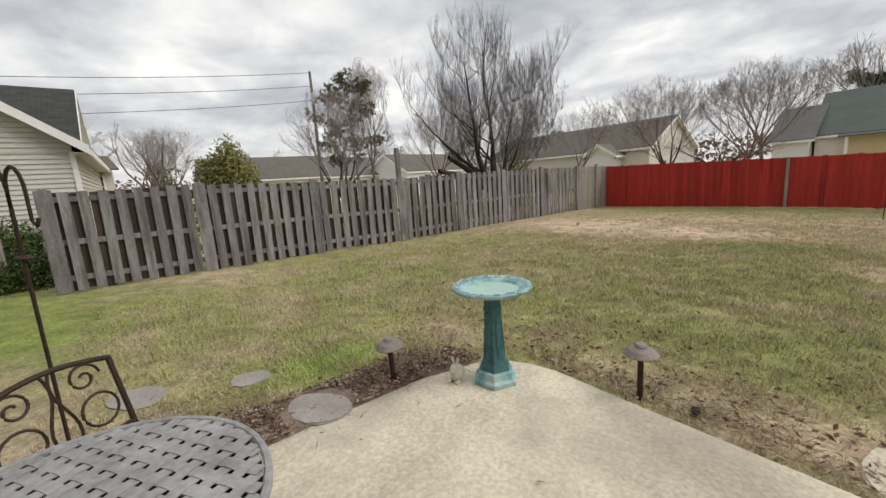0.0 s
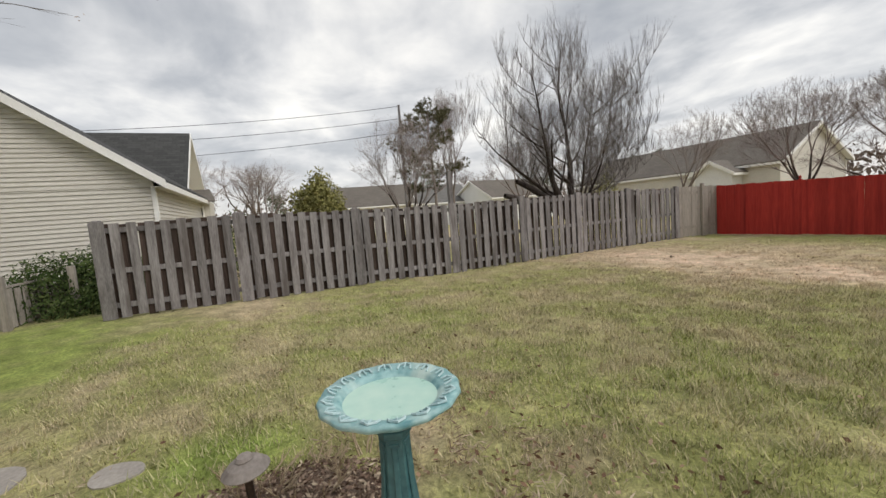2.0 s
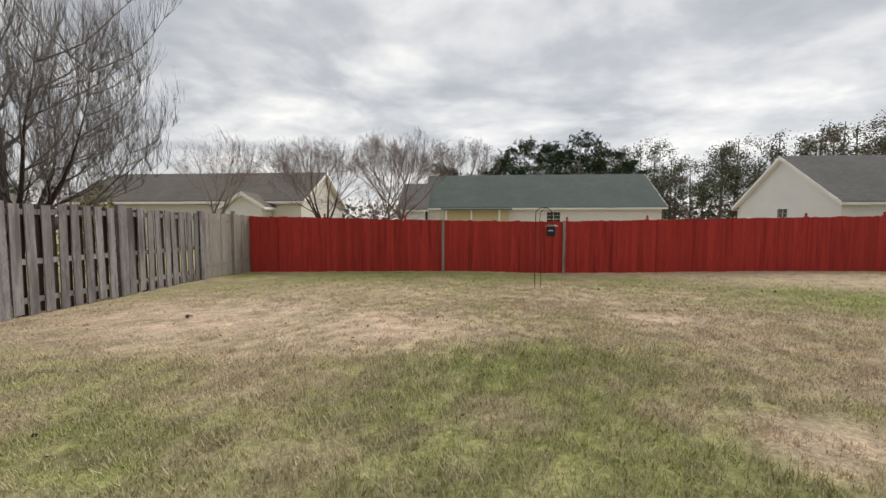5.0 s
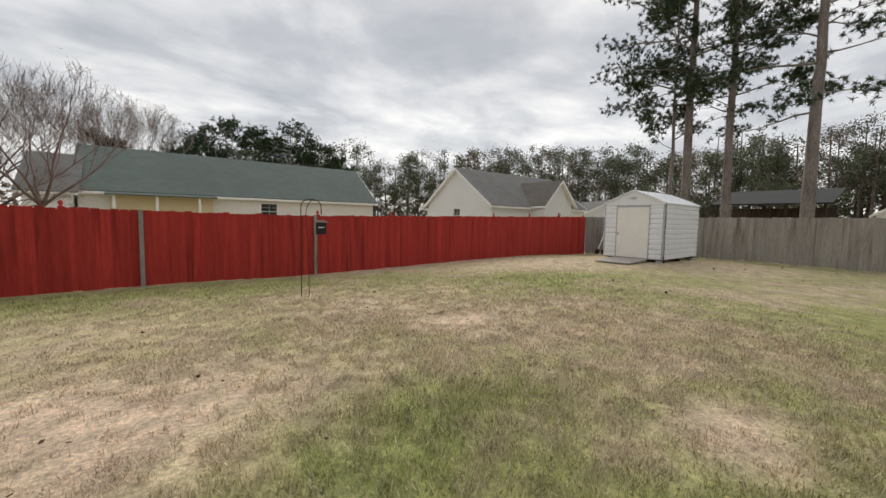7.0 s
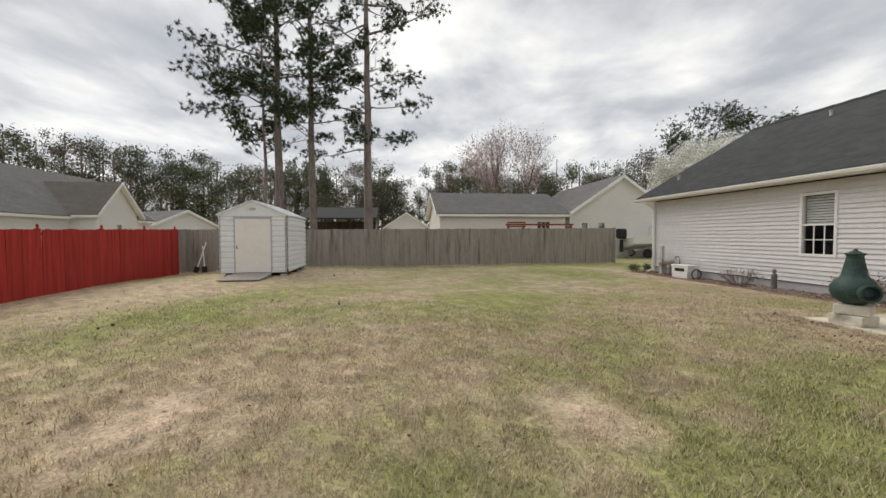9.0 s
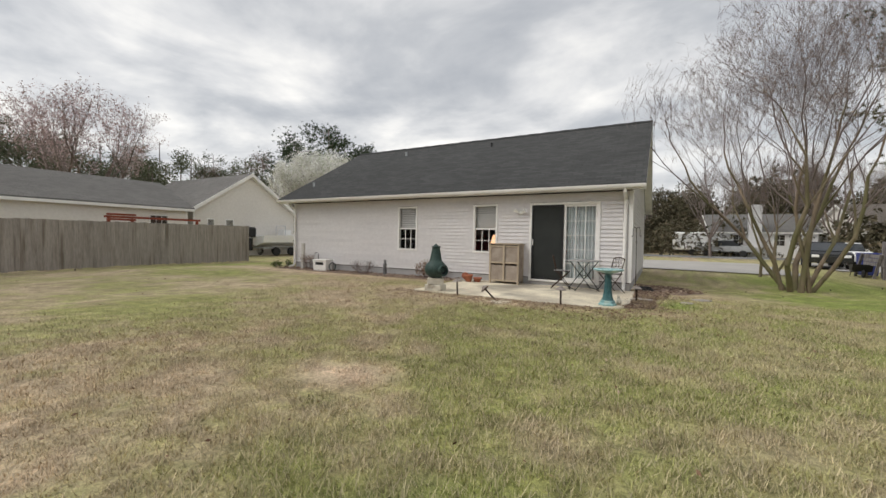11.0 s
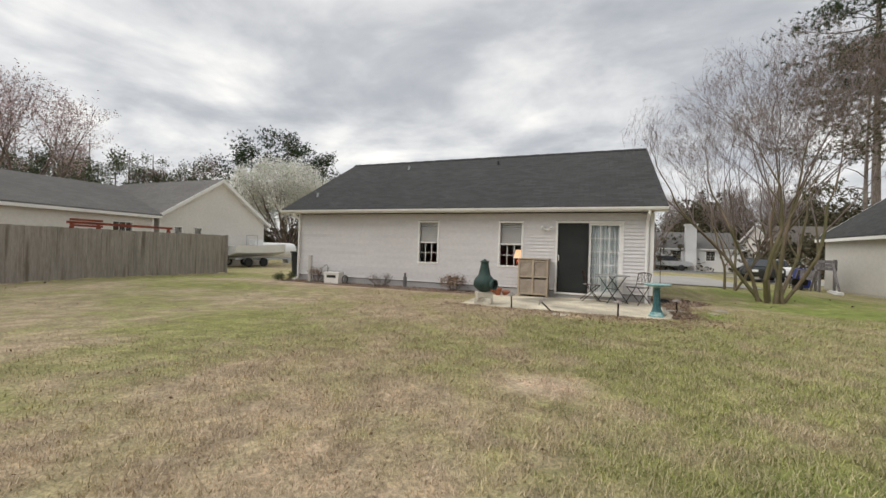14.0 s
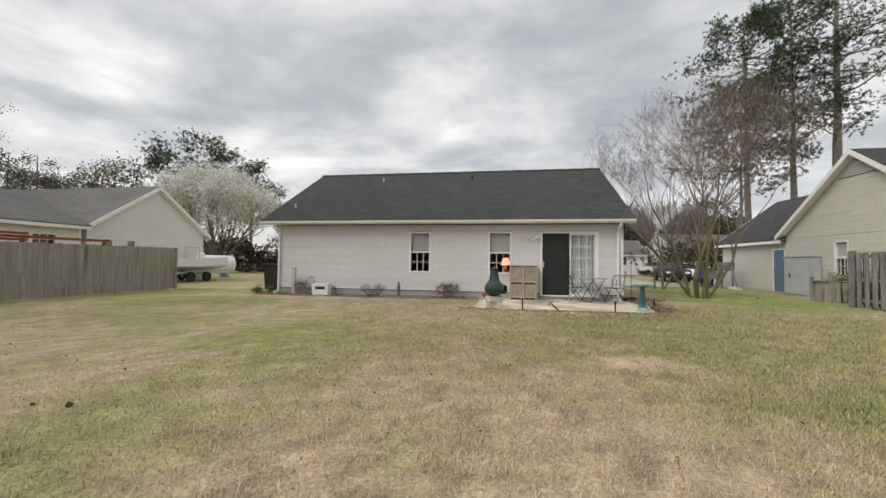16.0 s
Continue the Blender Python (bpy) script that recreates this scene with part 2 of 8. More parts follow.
def prism(bm, outline, axis, a, b):
    """An outline of 2D points swept along axis 0 (x), 1 (y) or 2 (z) from a to b."""
    def at(p, v):
        return (v, p[0], p[1]) if axis == 0 else (p[0], v, p[1]) if axis == 1 else (p[0], p[1], v)
    va = [bm.verts.new(at(p, a)) for p in outline]
    vb = [bm.verts.new(at(p, b)) for p in outline]
    n = len(outline)
    bm.faces.new(va)
    bm.faces.new(vb[::-1])
    for i in range(n):
        bm.faces.new((va[i], vb[i], vb[(i + 1) % n], va[(i + 1) % n]))


def lathe(bm, profile, steps=24, cx=0.0, cy=0.0, wave=None):
    """A turned form from (radius, height) points."""
    rings = []
    for r, z in profile:
        rings.append([bm.verts.new((cx + (r if not wave else wave(r, z, 2 * math.pi * i / steps)) * math.cos(2 * math.pi * i / steps), cy + (r if not wave else wave(r, z, 2 * math.pi * i / steps)) * math.sin(2 * math.pi * i / steps), z)) for i in range(steps)])
    for a, b in zip(rings, rings[1:]):
        for i in range(steps):
            bm.faces.new((a[i], a[(i + 1) % steps], b[(i + 1) % steps], b[i]))
    bm.faces.new(rings[0][::-1])
    bm.faces.new(rings[-1])


def tube(bm, pts, r, sides=6, r1=None):
    """A round bar along a line of points."""
    pts = [Vector(p) for p in pts]
    rings = []
    for i, p in enumerate(pts):
        d = (pts[min(i + 1, len(pts) - 1)] - pts[max(i - 1, 0)]).normalized()
        u = d.cross(Vector((0.31, 0.17, 0.93))).normalized() if abs(d.z) < 0.93 else d.cross(Vector((1, 0, 0))).normalized()
        w = d.cross(u)
        rr = r if r1 is None else r + (r1 - r) * i / (len(pts) - 1)
        rings.append([bm.verts.new(p + rr * (math.cos(2 * math.pi * k / sides) * u + math.sin(2 * math.pi * k / sides) * w)) for k in range(sides)])
    for a, b in zip(rings, rings[1:]):
        for k in range(sides):
            bm.faces.new((a[k], a[(k + 1) % sides], b[(k + 1) % sides], b[k]))
    bm.faces.new(rings[0][::-1])
    bm.faces.new(rings[-1])


def part(name, bm, mat, parent=None, label="", smooth=False, m=None):
    """Links a bmesh as one mesh object under a thing or part."""
    if len(bm.faces) < 3000:
        bmesh.ops.recalc_face_normals(bm, faces=bm.faces[:])
    me = bpy.data.meshes.new(name)
    bm.to_mesh(me)
    bm.free()
    if smooth:
        me.polygons.foreach_set("use_smooth", [True] * len(me.polygons))
    me.materials.append(mat)
    ob = new(name, me)
    if parent:
        ob.parent = parent
    if m is not None:
        ob.matrix_basis = m
    if label:
        ob["label"] = label
    return ob


def piece(name, me, parent, m):
    ob = new(name, me)
    ob.parent = parent
    ob.matrix_basis = m
    return ob


def thing(name, label, category, m=None, group="", kind=""):
    ob = new(name)
    if m is not None:
        ob.matrix_basis = m
    return tagged(ob, label, category, group, kind)


def raw(name, verts, faces, mat, parent=None, smooth=False):
    """A mesh from arrays of points and of faces that all have as many corners."""
    me = bpy.data.meshes.new(name)
    V, F = np.asarray(verts, dtype=np.float32), np.asarray(faces, dtype=np.int32)
    me.vertices.add(len(V))
    me.vertices.foreach_set("co", V.ravel())
    me.loops.add(F.size)
    me.loops.foreach_set("vertex_index", F.ravel())
    me.polygons.add(len(F))
    me.polygons.foreach_set("loop_start", np.arange(0, F.size, F.shape[1], dtype=np.int32))
    me.update(calc_edges=True)
    me.materials.append(mat)
    me.polygons.foreach_set("use_smooth", [smooth] * len(me.polygons))
    ob = new(name, me)
    if parent:
        ob.parent = parent
    return ob


# ---- the lie of the land ----
LEVELS = [(0, 0, 0), (3, 1, 0), (-0.9, 0.8, 0), (8, -0.5, -0.03), (11, -1, -0.03), (-7.1, -1.6, 0.0), (-7.2, 3, -0.05), (-7.2, 4.8, -0.12), (-7.6, 13.1, -0.12),
          (-7.3, 15, -0.15), (-1.7, 15.3, -0.12), (1.9, 15.5, -0.18), (17, 16.8, -0.3), (13, 12, -0.07), (17.9, -3.9, -0.2), (17.8, 6, -0.2), (-4.5, -5, -0.13),
          (-8.7, -11.5, -0.14), (0.5, 12.6, -0.13), (3, 6, -0.07), (0, 40, -0.3), (40, 0, -0.3), (-40, 0, -0.2), (0, -40, -0.25)]
LV = np.array(LEVELS, float)


def level(x, y):
    x, y = np.asarray(x, float), np.asarray(y, float)
    w = 1.0 / ((x[..., None] - LV[:, 0]) ** 2 + (y[..., None] - LV[:, 1]) ** 2 + 0.8) ** 1.5
    return (w * LV[:, 2]).sum(-1) / w.sum(-1)


def g(x, y):
    return float(level(x, y))


rng = np.random.default_rng(7)
GRIDS = [rng.random((64, 64)) for _ in range(6)]


def fbm(x, y, size, octaves=4, k=0):
    """Soft random patches of about that size in metres, 0 to 1."""
    total, amp, norm = 0, 1.0, 0
    for o in range(octaves):
        gx, gy = np.asarray(x) / size * 2**o + 17.3 * o, np.asarray(y) / size * 2**o + 9.1 * o
        ix, iy = np.floor(gx).astype(int), np.floor(gy).astype(int)
        fx, fy = gx - ix, gy - iy
        fx, fy = fx * fx * (3 - 2 * fx), fy * fy * (3 - 2 * fy)
        G = GRIDS[(k + o) % 6]
        a, b, c, d = G[ix % 64, iy % 64], G[(ix + 1) % 64, iy % 64], G[ix % 64, (iy + 1) % 64], G[(ix + 1) % 64, (iy + 1) % 64]
        total = total + amp * ((a * (1 - fx) + b * fx) * (1 - fy) + (c * (1 - fx) + d * fx) * fy)
        norm += amp
        amp *= 0.55
    return total / norm


# worn and green places of the lawn: x, y, half widths, strength
BARE = [(1.3, 6.4, 0.6, 0.4, 0.9), (-4.6, 9.3, 2.4, 1.5, 1.0), (-2.3, 9.0, 2.2, 1.2, 0.8), (1.8, 9.7, 0.8, 0.5, 0.7), (2.0, 11.5, 2.5, 1.4, 0.35), (-3.0, 11.6, 2.5, 1.3, 0.5),
        (13.5, 10.5, 3.0, 3.0, 0.45), (9.5, 13.8, 4.0, 1.2, 0.35), (-6.4, 5.0, 0.8, 5.0, 0.25), (9.0, -0.4, 4.0, 0.5, 0.55), (-2.3, -1.5, 1.4, 1.3, 0.3), (1.6, 2.0, 2.4, 0.45, 0.6), (-1.3, 1.7, 0.6, 0.3, 0.5), (3.9, 1.6, 0.9, 0.7, 0.4), (6.0, 15.6, 10.0, 0.6, 0.4)]
LUSH = [(-1.6, 0.55, 0.42, 0.62, 1.0), (-2.2, 4.0, 3.8, 3.2, 0.55), (-3.8, 2.2, 3.4, 2.4, 0.6), (-3.2, 0.0, 2.4, 1.7, 0.5), (-4.5, 5.0, 2.0, 2.2, 0.4), (-0.6, 7.6, 1.5, 0.9, 0.6), (15.5, -2.5, 2.2, 2.5, 0.75), (6.5, 11.3, 2.6, 1.4, 0.6), (12.0, 1.5, 4.0, 1.2, 0.5),
        (-5.4, -2.6, 4.2, 3.0, 0.85), (-5.5, -7.5, 3.6, 4.5, 0.8), (8.0, 5.0, 3.5, 2.0, 0.22), (1.0, 5.0, 2.0, 1.5, 0.22), (-3.0, 14.2, 6.0, 0.7, 0.5), (-1.0, 3.2, 1.0, 0.8, 0.3)]


def spots(x, y, rows):
    s = np.zeros(np.shape(x))
    for cx, cy, rx, ry, k in rows:
        s = np.maximum(s, k * np.clip(1.35 - np.sqrt(((x - cx) / rx) ** 2 + ((y - cy) / ry) ** 2), 0, 1))
    return s


def lawn_colour(x, y):
    """Colour of the winter lawn: straw, green and worn earth."""
    n1, n2, n3 = fbm(x, y, 3.2, 4, 0), fbm(x, y, 0.6, 4, 2), fbm(x, y, 0.16, 3, 4)
    green = np.clip((n1 - 0.46) * 2.2 + (n2 - 0.5) * 2.4 + (n3 - 0.5) * 1.0 + 0.46, 0, 1) * 0.78
    green = np.clip(green + spots(x, y, LUSH) * (0.55 + 0.9 * n2) - 0.6 * spots(x, y, BARE), 0, 1)
    bare = np.clip(spots(x, y, BARE) * (0.2 + 1.5 * n2) + (n2 - 0.62) * 1.8, 0, 1)
    straw, grass, lush, earth = np.array((0.48, 0.395, 0.285)), np.array((0.287, 0.303, 0.12)), np.array((0.215, 0.30, 0.07)), np.array((0.66, 0.51, 0.405))
    l = np.clip(spots(x, y, LUSH) * 1.3 - 0.55, 0, 1)[..., None]
    gr = grass * (1 - l) + lush * l
    c = straw * (1 - green[..., None]) + gr * green[..., None]
    c = c * (1 - 0.7 * bare[..., None]) + earth * 0.7 * bare[..., None]
    return c * (0.6 + 0.8 * n3)[..., None]


def build_ground():
    def axis(inner0, inner1, step, far):
        core = list(np.arange(inner0, inner1 + 1e-6, step))
        out, s, v = [], step, inner1
        while v < far:
            s *= 1.35
            v += s
            out.append(v)
        low, s, v = [], step, inner0
        while v > -far:
            s *= 1.35
            v -= s
            low.append(v)
        return np.array(low[::-1] + core + out)
    xs, ys = axis(-8.5, 18.5, 0.16, 900), axis(-4, 17.5, 0.16, 900)
    X, Y = np.meshgrid(xs, ys, indexing="ij")
    Z = level(X, Y) + (fbm(X, Y, 0.5, 3, 1) - 0.5) * 0.02 - 0.012
    nx, ny = X.shape
    idx = np.arange(nx * ny).reshape(nx, ny)
    f = np.stack([idx[:-1, :-1], idx[1:, :-1], idx[1:, 1:], idx[:-1, 1:]], -1).reshape(-1, 4)
    c = np.concatenate([lawn_colour(X, Y), np.ones((nx, ny, 1))], -1)
    ob = raw("ground", np.stack([X, Y, Z], -1).reshape(-1, 3), f, lawn_mat, smooth=True)
    at = ob.data.color_attributes.new("tint", "FLOAT_COLOR", "POINT")
    at.data.foreach_set("color", c.reshape(-1))
    tagged(ob, "mottled winter lawn, straw and green, running to the horizon", "ground", kind="structure")


def ground_material():
    m = bpy.data.materials.new("winter_lawn")
    m.use_nodes = True
    t = m.node_tree
    p = t.nodes["Principled BSDF"]
    at = t.nodes.new("ShaderNodeAttribute")
    at.attribute_name = "tint"
    co = t.nodes.new("ShaderNodeTexCoord")
    n = t.nodes.new("ShaderNodeTexNoise")
    n.inputs["Scale"].default_value, n.inputs["Detail"].default_value, n.inputs["Roughness"].default_value = 30, 6, 0.7
    link(t, co.outputs["Object"], n.inputs["Vector"])
    v = t.nodes.new("ShaderNodeTexNoise")
    v.inputs["Scale"].default_value, v.inputs["Detail"].default_value = 6, 5
    link(t, co.outputs["Object"], v.inputs["Vector"])
    col = blend(t, 1.0, at.outputs["Color"], ramp(t, n.outputs[0], [(0.32, (0.56, 0.54, 0.50)), (0.5, (0.96, 0.94, 0.91)), (0.68, (1.45, 1.38, 1.27))]), "MULTIPLY")
    col = blend(t, 1.0, col, ramp(t, v.outputs[0], [(0.3, (0.85, 0.88, 0.85)), (0.7, (1.15, 1.12, 1.12))]), "MULTIPLY")
    link(t, col, p.inputs["Base Color"])
    p.inputs["Roughness"].default_value = 0.95
    p.inputs["Specular IOR Level"].default_value = 0.1
    bp = t.nodes.new("ShaderNodeBump")
    bp.inputs["Strength"].default_value, bp.inputs["Distance"].default_value = 0.7, 0.03
    link(t, n.outputs[0], bp.inputs["Height"])
    link(t, bp.outputs[0], p.inputs["Normal"])
    return m


lawn_mat = ground_material()
build_ground()


# ---- houses ----
def slope(bm, quad):
    """A roof or wall sheet from four corners, with UVs in metres."""
    uv = bm.loops.layers.uv.verify()
    vs = [bm.verts.new(p) for p in quad]
    f = bm.faces.new(vs)
    o = Vector(quad[0])
    u = (Vector(quad[1]) - o).normalized()
    n = f.normal if f.normal.length else (Vector(quad[1]) - o).cross(Vector(quad[2]) - o).normalized()
    w = n.cross(u)
    for l in f.loops:
        d = l.vert.co - o
        l[uv].uv = (d.dot(u), d.dot(w))
    return f


def roof_slab(bm, quad, thick=0.06):
    """A sloped slab; quad: eave start, eave end, ridge end, ridge start."""
    q = [Vector(p) for p in quad]
    slope(bm, [tuple(p) for p in q])
    d = Vector((0, 0, thick))
    low = [tuple(p - d) for p in q]
    slope(bm, low[::-1])
    for i in range(4):
        j = (i + 1) % 4
        slope(bm, [tuple(q[i]), tuple(q[i] - d), tuple(q[j] - d), tuple(q[j])])


def siding(parent, m, u0, u1, z0, z1, mat, holes=(), top=None, step=0.1, apart=True):
    """Lapped boards on a wall whose outer face lies in local y = 0 and looks to +y; top(z) gives the span left at that height."""
    rows, z, joined = [], z0, bmesh.new()
    while z < z1 - 0.01:
        a, b = z, min(z + step, z1)
        lo, hi = (u0, u1) if not top else top((a + b) / 2)
        lo2, hi2 = (lo, hi) if not top else top(b)
        if hi - lo < 0.08:
            break
        cuts = [(h0, h1) for h0, h1, g0, g1 in holes if min(b, g1) - max(a, g0) > 0.4 * (b - a)]
        spans, s = [], lo
        for h0, h1 in sorted(cuts):
            if h0 > s:
                spans.append((s, h0))
            s = max(s, h1)
        if s < hi:
            spans.append((s, hi))
        for s0, s1 in spans:
            bm = bmesh.new() if apart else joined
            e0, e1 = (max(s0, lo2) if s0 == lo else s0), (min(s1, hi2) if s1 == hi else s1)
            vs = [bm.verts.new(p) for p in ((s0, 0, a), (s1, 0, a), (s1, 0.027, a), (s0, 0.027, a), (e0, 0, b), (e1, 0, b), (e1, 0.004, b), (e0, 0.004, b))]
            for f in ((0, 1, 2, 3), (4, 7, 6, 5), (3, 2, 6, 7), (0, 4, 5, 1), (0, 3, 7, 4), (1, 5, 6, 2)):
                bm.faces.new([vs[i] for i in f])
            if apart:
                part("siding_board", bm, mat, parent, m=m)
        z = b
    if not apart:
        ob = part("siding", joined, mat, parent, m=m)
        ob["kind"] = "stuff"
    else:
        joined.free()


def wall_with_holes(parent, m, u0, u1, z0, z1, thick, mat, holes=(), name="wall"):
    """A wall behind local y = 0 with openings through it."""
    bm = bmesh.new()
    us = sorted({u0, u1, *[h[0] for h in holes], *[h[1] for h in holes]})
    for a, b in zip(us, us[1:]):
        mid, z = (a + b) / 2, z0
        for h in sorted((h for h in holes if h[0] < mid < h[1]), key=lambda h: h[2]):
            if h[2] > z:
                box(bm, a, b, -thick, 0, z, h[2])
            z = h[3]
        if z1 > z:
            box(bm, a, b, -thick, 0, z, z1)
    return part(name, bm, mat, parent, m=m)


def sash_window(parent, m, w, h, blinds=True, grid=(3, 2), frame=0.06, dark_behind=True, simple=False):
    """A double-hung window; local x across from 0, z up from 0, y out."""
    win = new("window")
    win.parent = parent
    win.matrix_basis = m
    bm = bmesh.new()
    for a in ((0, w, h - frame, h), (0, w, 0, frame), (0, frame, frame, h - frame), (w - frame, w, frame, h - frame)):
        box(bm, a[0], a[1], -0.08, 0.035, a[2], a[3], 0.004)
    part("window_frame", bm, M["trim"], win)
    bm = bmesh.new()
    box(bm, frame, w - frame, -0.05, 0.0, h / 2 - 0.022, h / 2 + 0.022)
    part("meeting_rail", bm, M["trim"], win)
    if grid:
        bm = bmesh.new()
        nx, nz = grid
        for k in range(2):
            a, b = (frame, h / 2 - 0.022) if k == 0 else (h / 2 + 0.022, h - frame)
            if k == 1 and blinds:
                continue
            for i in range(1, nx):
                x = frame + (w - 2 * frame) * i / nx
                box(bm, x - 0.009, x + 0.009, -0.032, -0.012, a, b)
            for i in range(1, nz):
                z = a + (b - a) * i / nz
                box(bm, frame, w - frame, -0.031, -0.013, z - 0.009, z + 0.009)
        part("glazing_grid", bm, M["trim"], win)
    for a, b in ((frame, h / 2 - 0.022), (h / 2 + 0.022, h - frame)):
        bm = bmesh.new()
        bm.faces.new([bm.verts.new(p) for p in ((frame, -0.036, a), (w - frame, -0.036, a), (w - frame, -0.036, b), (frame, -0.036, b))][::-1])
        ob = part("pane", bm, M["glass"], win)
        ob.visible_shadow = False
    if blinds:
        me_bm = bmesh.new()
        box(me_bm, frame + 0.01, w - frame - 0.01, -0.029, 0.029, -0.0015, 0.0015)
        first = part("blind_slat", me_bm, M["blind"], win, m=Matrix.Translation((0, -0.065, h - frame - 0.04)) @ pose(0, 0, 0, -56))
        n = int((h / 2 - frame) / 0.058)
        for i in range(1, n):
            piece("blind_slat", first.data, win, Matrix.Translation((0, -0.065, h - frame - 0.04 - 0.058 * i)) @ pose(0, 0, 0, -56))
    if dark_behind:
        # dark sheet stands in for the unlit room behind the glass
        bm = bmesh.new()
        box(bm, 0.01, w - 0.01, -0.20, -0.19, 0.01, h - 0.01)
        part("dark_lining", bm, M["room"], win)
    return win


def face(x, y, z=0.0, turn=0.0):
    """Placement of a wall or window: local x along, local y outwards."""
    return Matrix.Translation((x, y, z)) @ pose(0, 0, 0, 0, 0, turn)


def gable_shape(half, peak, pitch):
    """Span of a gable wall at a height, under a roof of that pitch."""
    def span(z):
        w = max(0.0, min(half, (peak - z) / pitch))
        return -w, w
    return span


# the house whose patio the walk leaves
def home():
    h = thing("house", "single-storey house with pale grey vinyl siding and charcoal shingles", "house")
    X0, X1, Y0, Y1, TOP = -0.64, 11.05, -1.25, -9.95, 2.42
    YR, ZR, ZE, EY0 = -5.6, 5.22, 2.57, -0.88
    m = Matrix(((1, 0, 0, 0), (0, 1, 0, Y0), (0, 0, 1, 0), (0, 0, 0, 1)))
    holes = [(0.05, 1.84, 0.10, 2.19), (2.76, 3.52, 0.79, 2.19), (5.45, 6.20, 0.79, 2.19)]
    wall_with_holes(h, m, X0, X1, 0.18, TOP, 0.14, M["room"], [holes[0][:2] + (0.18, 2.19)] + holes[1:], "wall")
    siding(h, m, X0 + 0.05, X1 - 0.05, 0.20, TOP, M["siding"], holes)
    bm = bmesh.new()
    box(bm, X0, X1, Y1, Y0 - 0.142, -0.3, 0.178)
    box(bm, X0, 0.05, Y0 - 0.14, Y0 - 0.01, -0.3, 0.178)
    box(bm, 1.84, X1, Y0 - 0.14, Y0 - 0.01, -0.3, 0.178)
    box(bm, 0.05, 1.84, Y0 - 0.14, Y0 - 0.01, -0.3, 0.098)
    part("footing", bm, M["footing"], h, "grey concrete footing")
    pitch = (ZR - ZE) / (EY0 - YR)
    for x, s in ((X0, -90), (X1, 90)):
        mm = face(x, (Y0 + Y1) / 2, 0, 90 if s < 0 else -90)
        half = (Y0 - Y1) / 2
        wall_with_holes(h, mm, -half + 0.14 if s > 0 else -half, half - 0.14 if s < 0 else half, 0.18, TOP, 0.14, M["room"], (), "wall")
        siding(h, mm, -half, half, 0.20, TOP, M["siding"], apart=False)
        siding(h, mm, -half, half, TOP, ZR - 0.12, M["siding"], top=gable_shape(half, ZR - 0.09, pitch), apart=False)
        bm = bmesh.new()
        side = ZR - 0.1 - pitch * half
        prism(bm, [(-half, TOP + 0.002), (half, TOP + 0.002), (half, side), (0, ZR - 0.1), (-half, side)], 1, -0.14, -0.003)
        part("gable", bm, M["room"], h, m=mm)
    wall_with_holes(h, face((X0 + X1) / 2, Y1, 0, 180), -(X1 - X0) / 2 + 0.15, (X1 - X0) / 2 - 0.15, 0.18, TOP, 0.14, M["siding"], (), "wall")
    for x in (X0 + 0.01, X1 - 0.01):
        bm = bmesh.new()
        box(bm, x - 0.045, x + 0.045, Y0 - 0.06, Y0 + 0.034, 0.2, TOP, 0.006)
        part("corner_post", bm, M["trim"], h)
    bm = bmesh.new()
    EX0, EX1, EY = -0.94, 11.62, EY0
    roof_slab(bm, [(EX1, EY, ZE), (EX0, EY, ZE), (EX0, YR, ZR), (EX1, YR, ZR)])
    yb = 2 * YR - EY
    roof_slab(bm, [(EX0, yb, ZE), (EX1, yb, ZE), (EX1, YR, ZR), (EX0, YR, ZR)])
    part("roof", bm, M["roof"], h, "charcoal asphalt shingle roof")
    bm = bmesh.new()
    k = (EX1 - EX0) / 42
    for i in range(42):
        prism(bm, [(YR - 0.16, ZR - 0.07), (YR, ZR + 0.025 + 0.008 * (i % 2)), (YR + 0.16, ZR - 0.07), (YR + 0.16, ZR - 0.085), (YR, ZR + 0.008), (YR - 0.16, ZR - 0.085)], 0, EX0 + k * i, EX0 + k * (i + 1) + 0.01)
    part("ridge_cap", bm, M["roof"], h)
    for ye, s in ((EY, 1), (yb, -1)):
        bm = bmesh.new()
        box(bm, EX0, EX1, min(ye - s * 0.03, ye - s * 0.008), max(ye - s * 0.03, ye - s * 0.008), ZE - 0.145, ZE - 0.062)
        part("fascia", bm, M["trim"], h)
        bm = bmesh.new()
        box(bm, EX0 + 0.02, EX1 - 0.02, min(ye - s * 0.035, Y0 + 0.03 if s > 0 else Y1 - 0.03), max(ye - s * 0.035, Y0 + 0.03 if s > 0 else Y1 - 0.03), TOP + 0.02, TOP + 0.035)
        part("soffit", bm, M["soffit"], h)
    bm = bmesh.new()
    prism(bm, [(EY, ZE - 0.05), (EY + 0.10, ZE - 0.04), (EY + 0.10, ZE - 0.06), (EY + 0.08, ZE - 0.11), (EY + 0.03, ZE - 0.125), (EY, ZE - 0.125)], 0, EX0 + 0.01, EX1 - 0.01)
    part("gutter", bm, M["trim"], h, "white aluminium gutter")
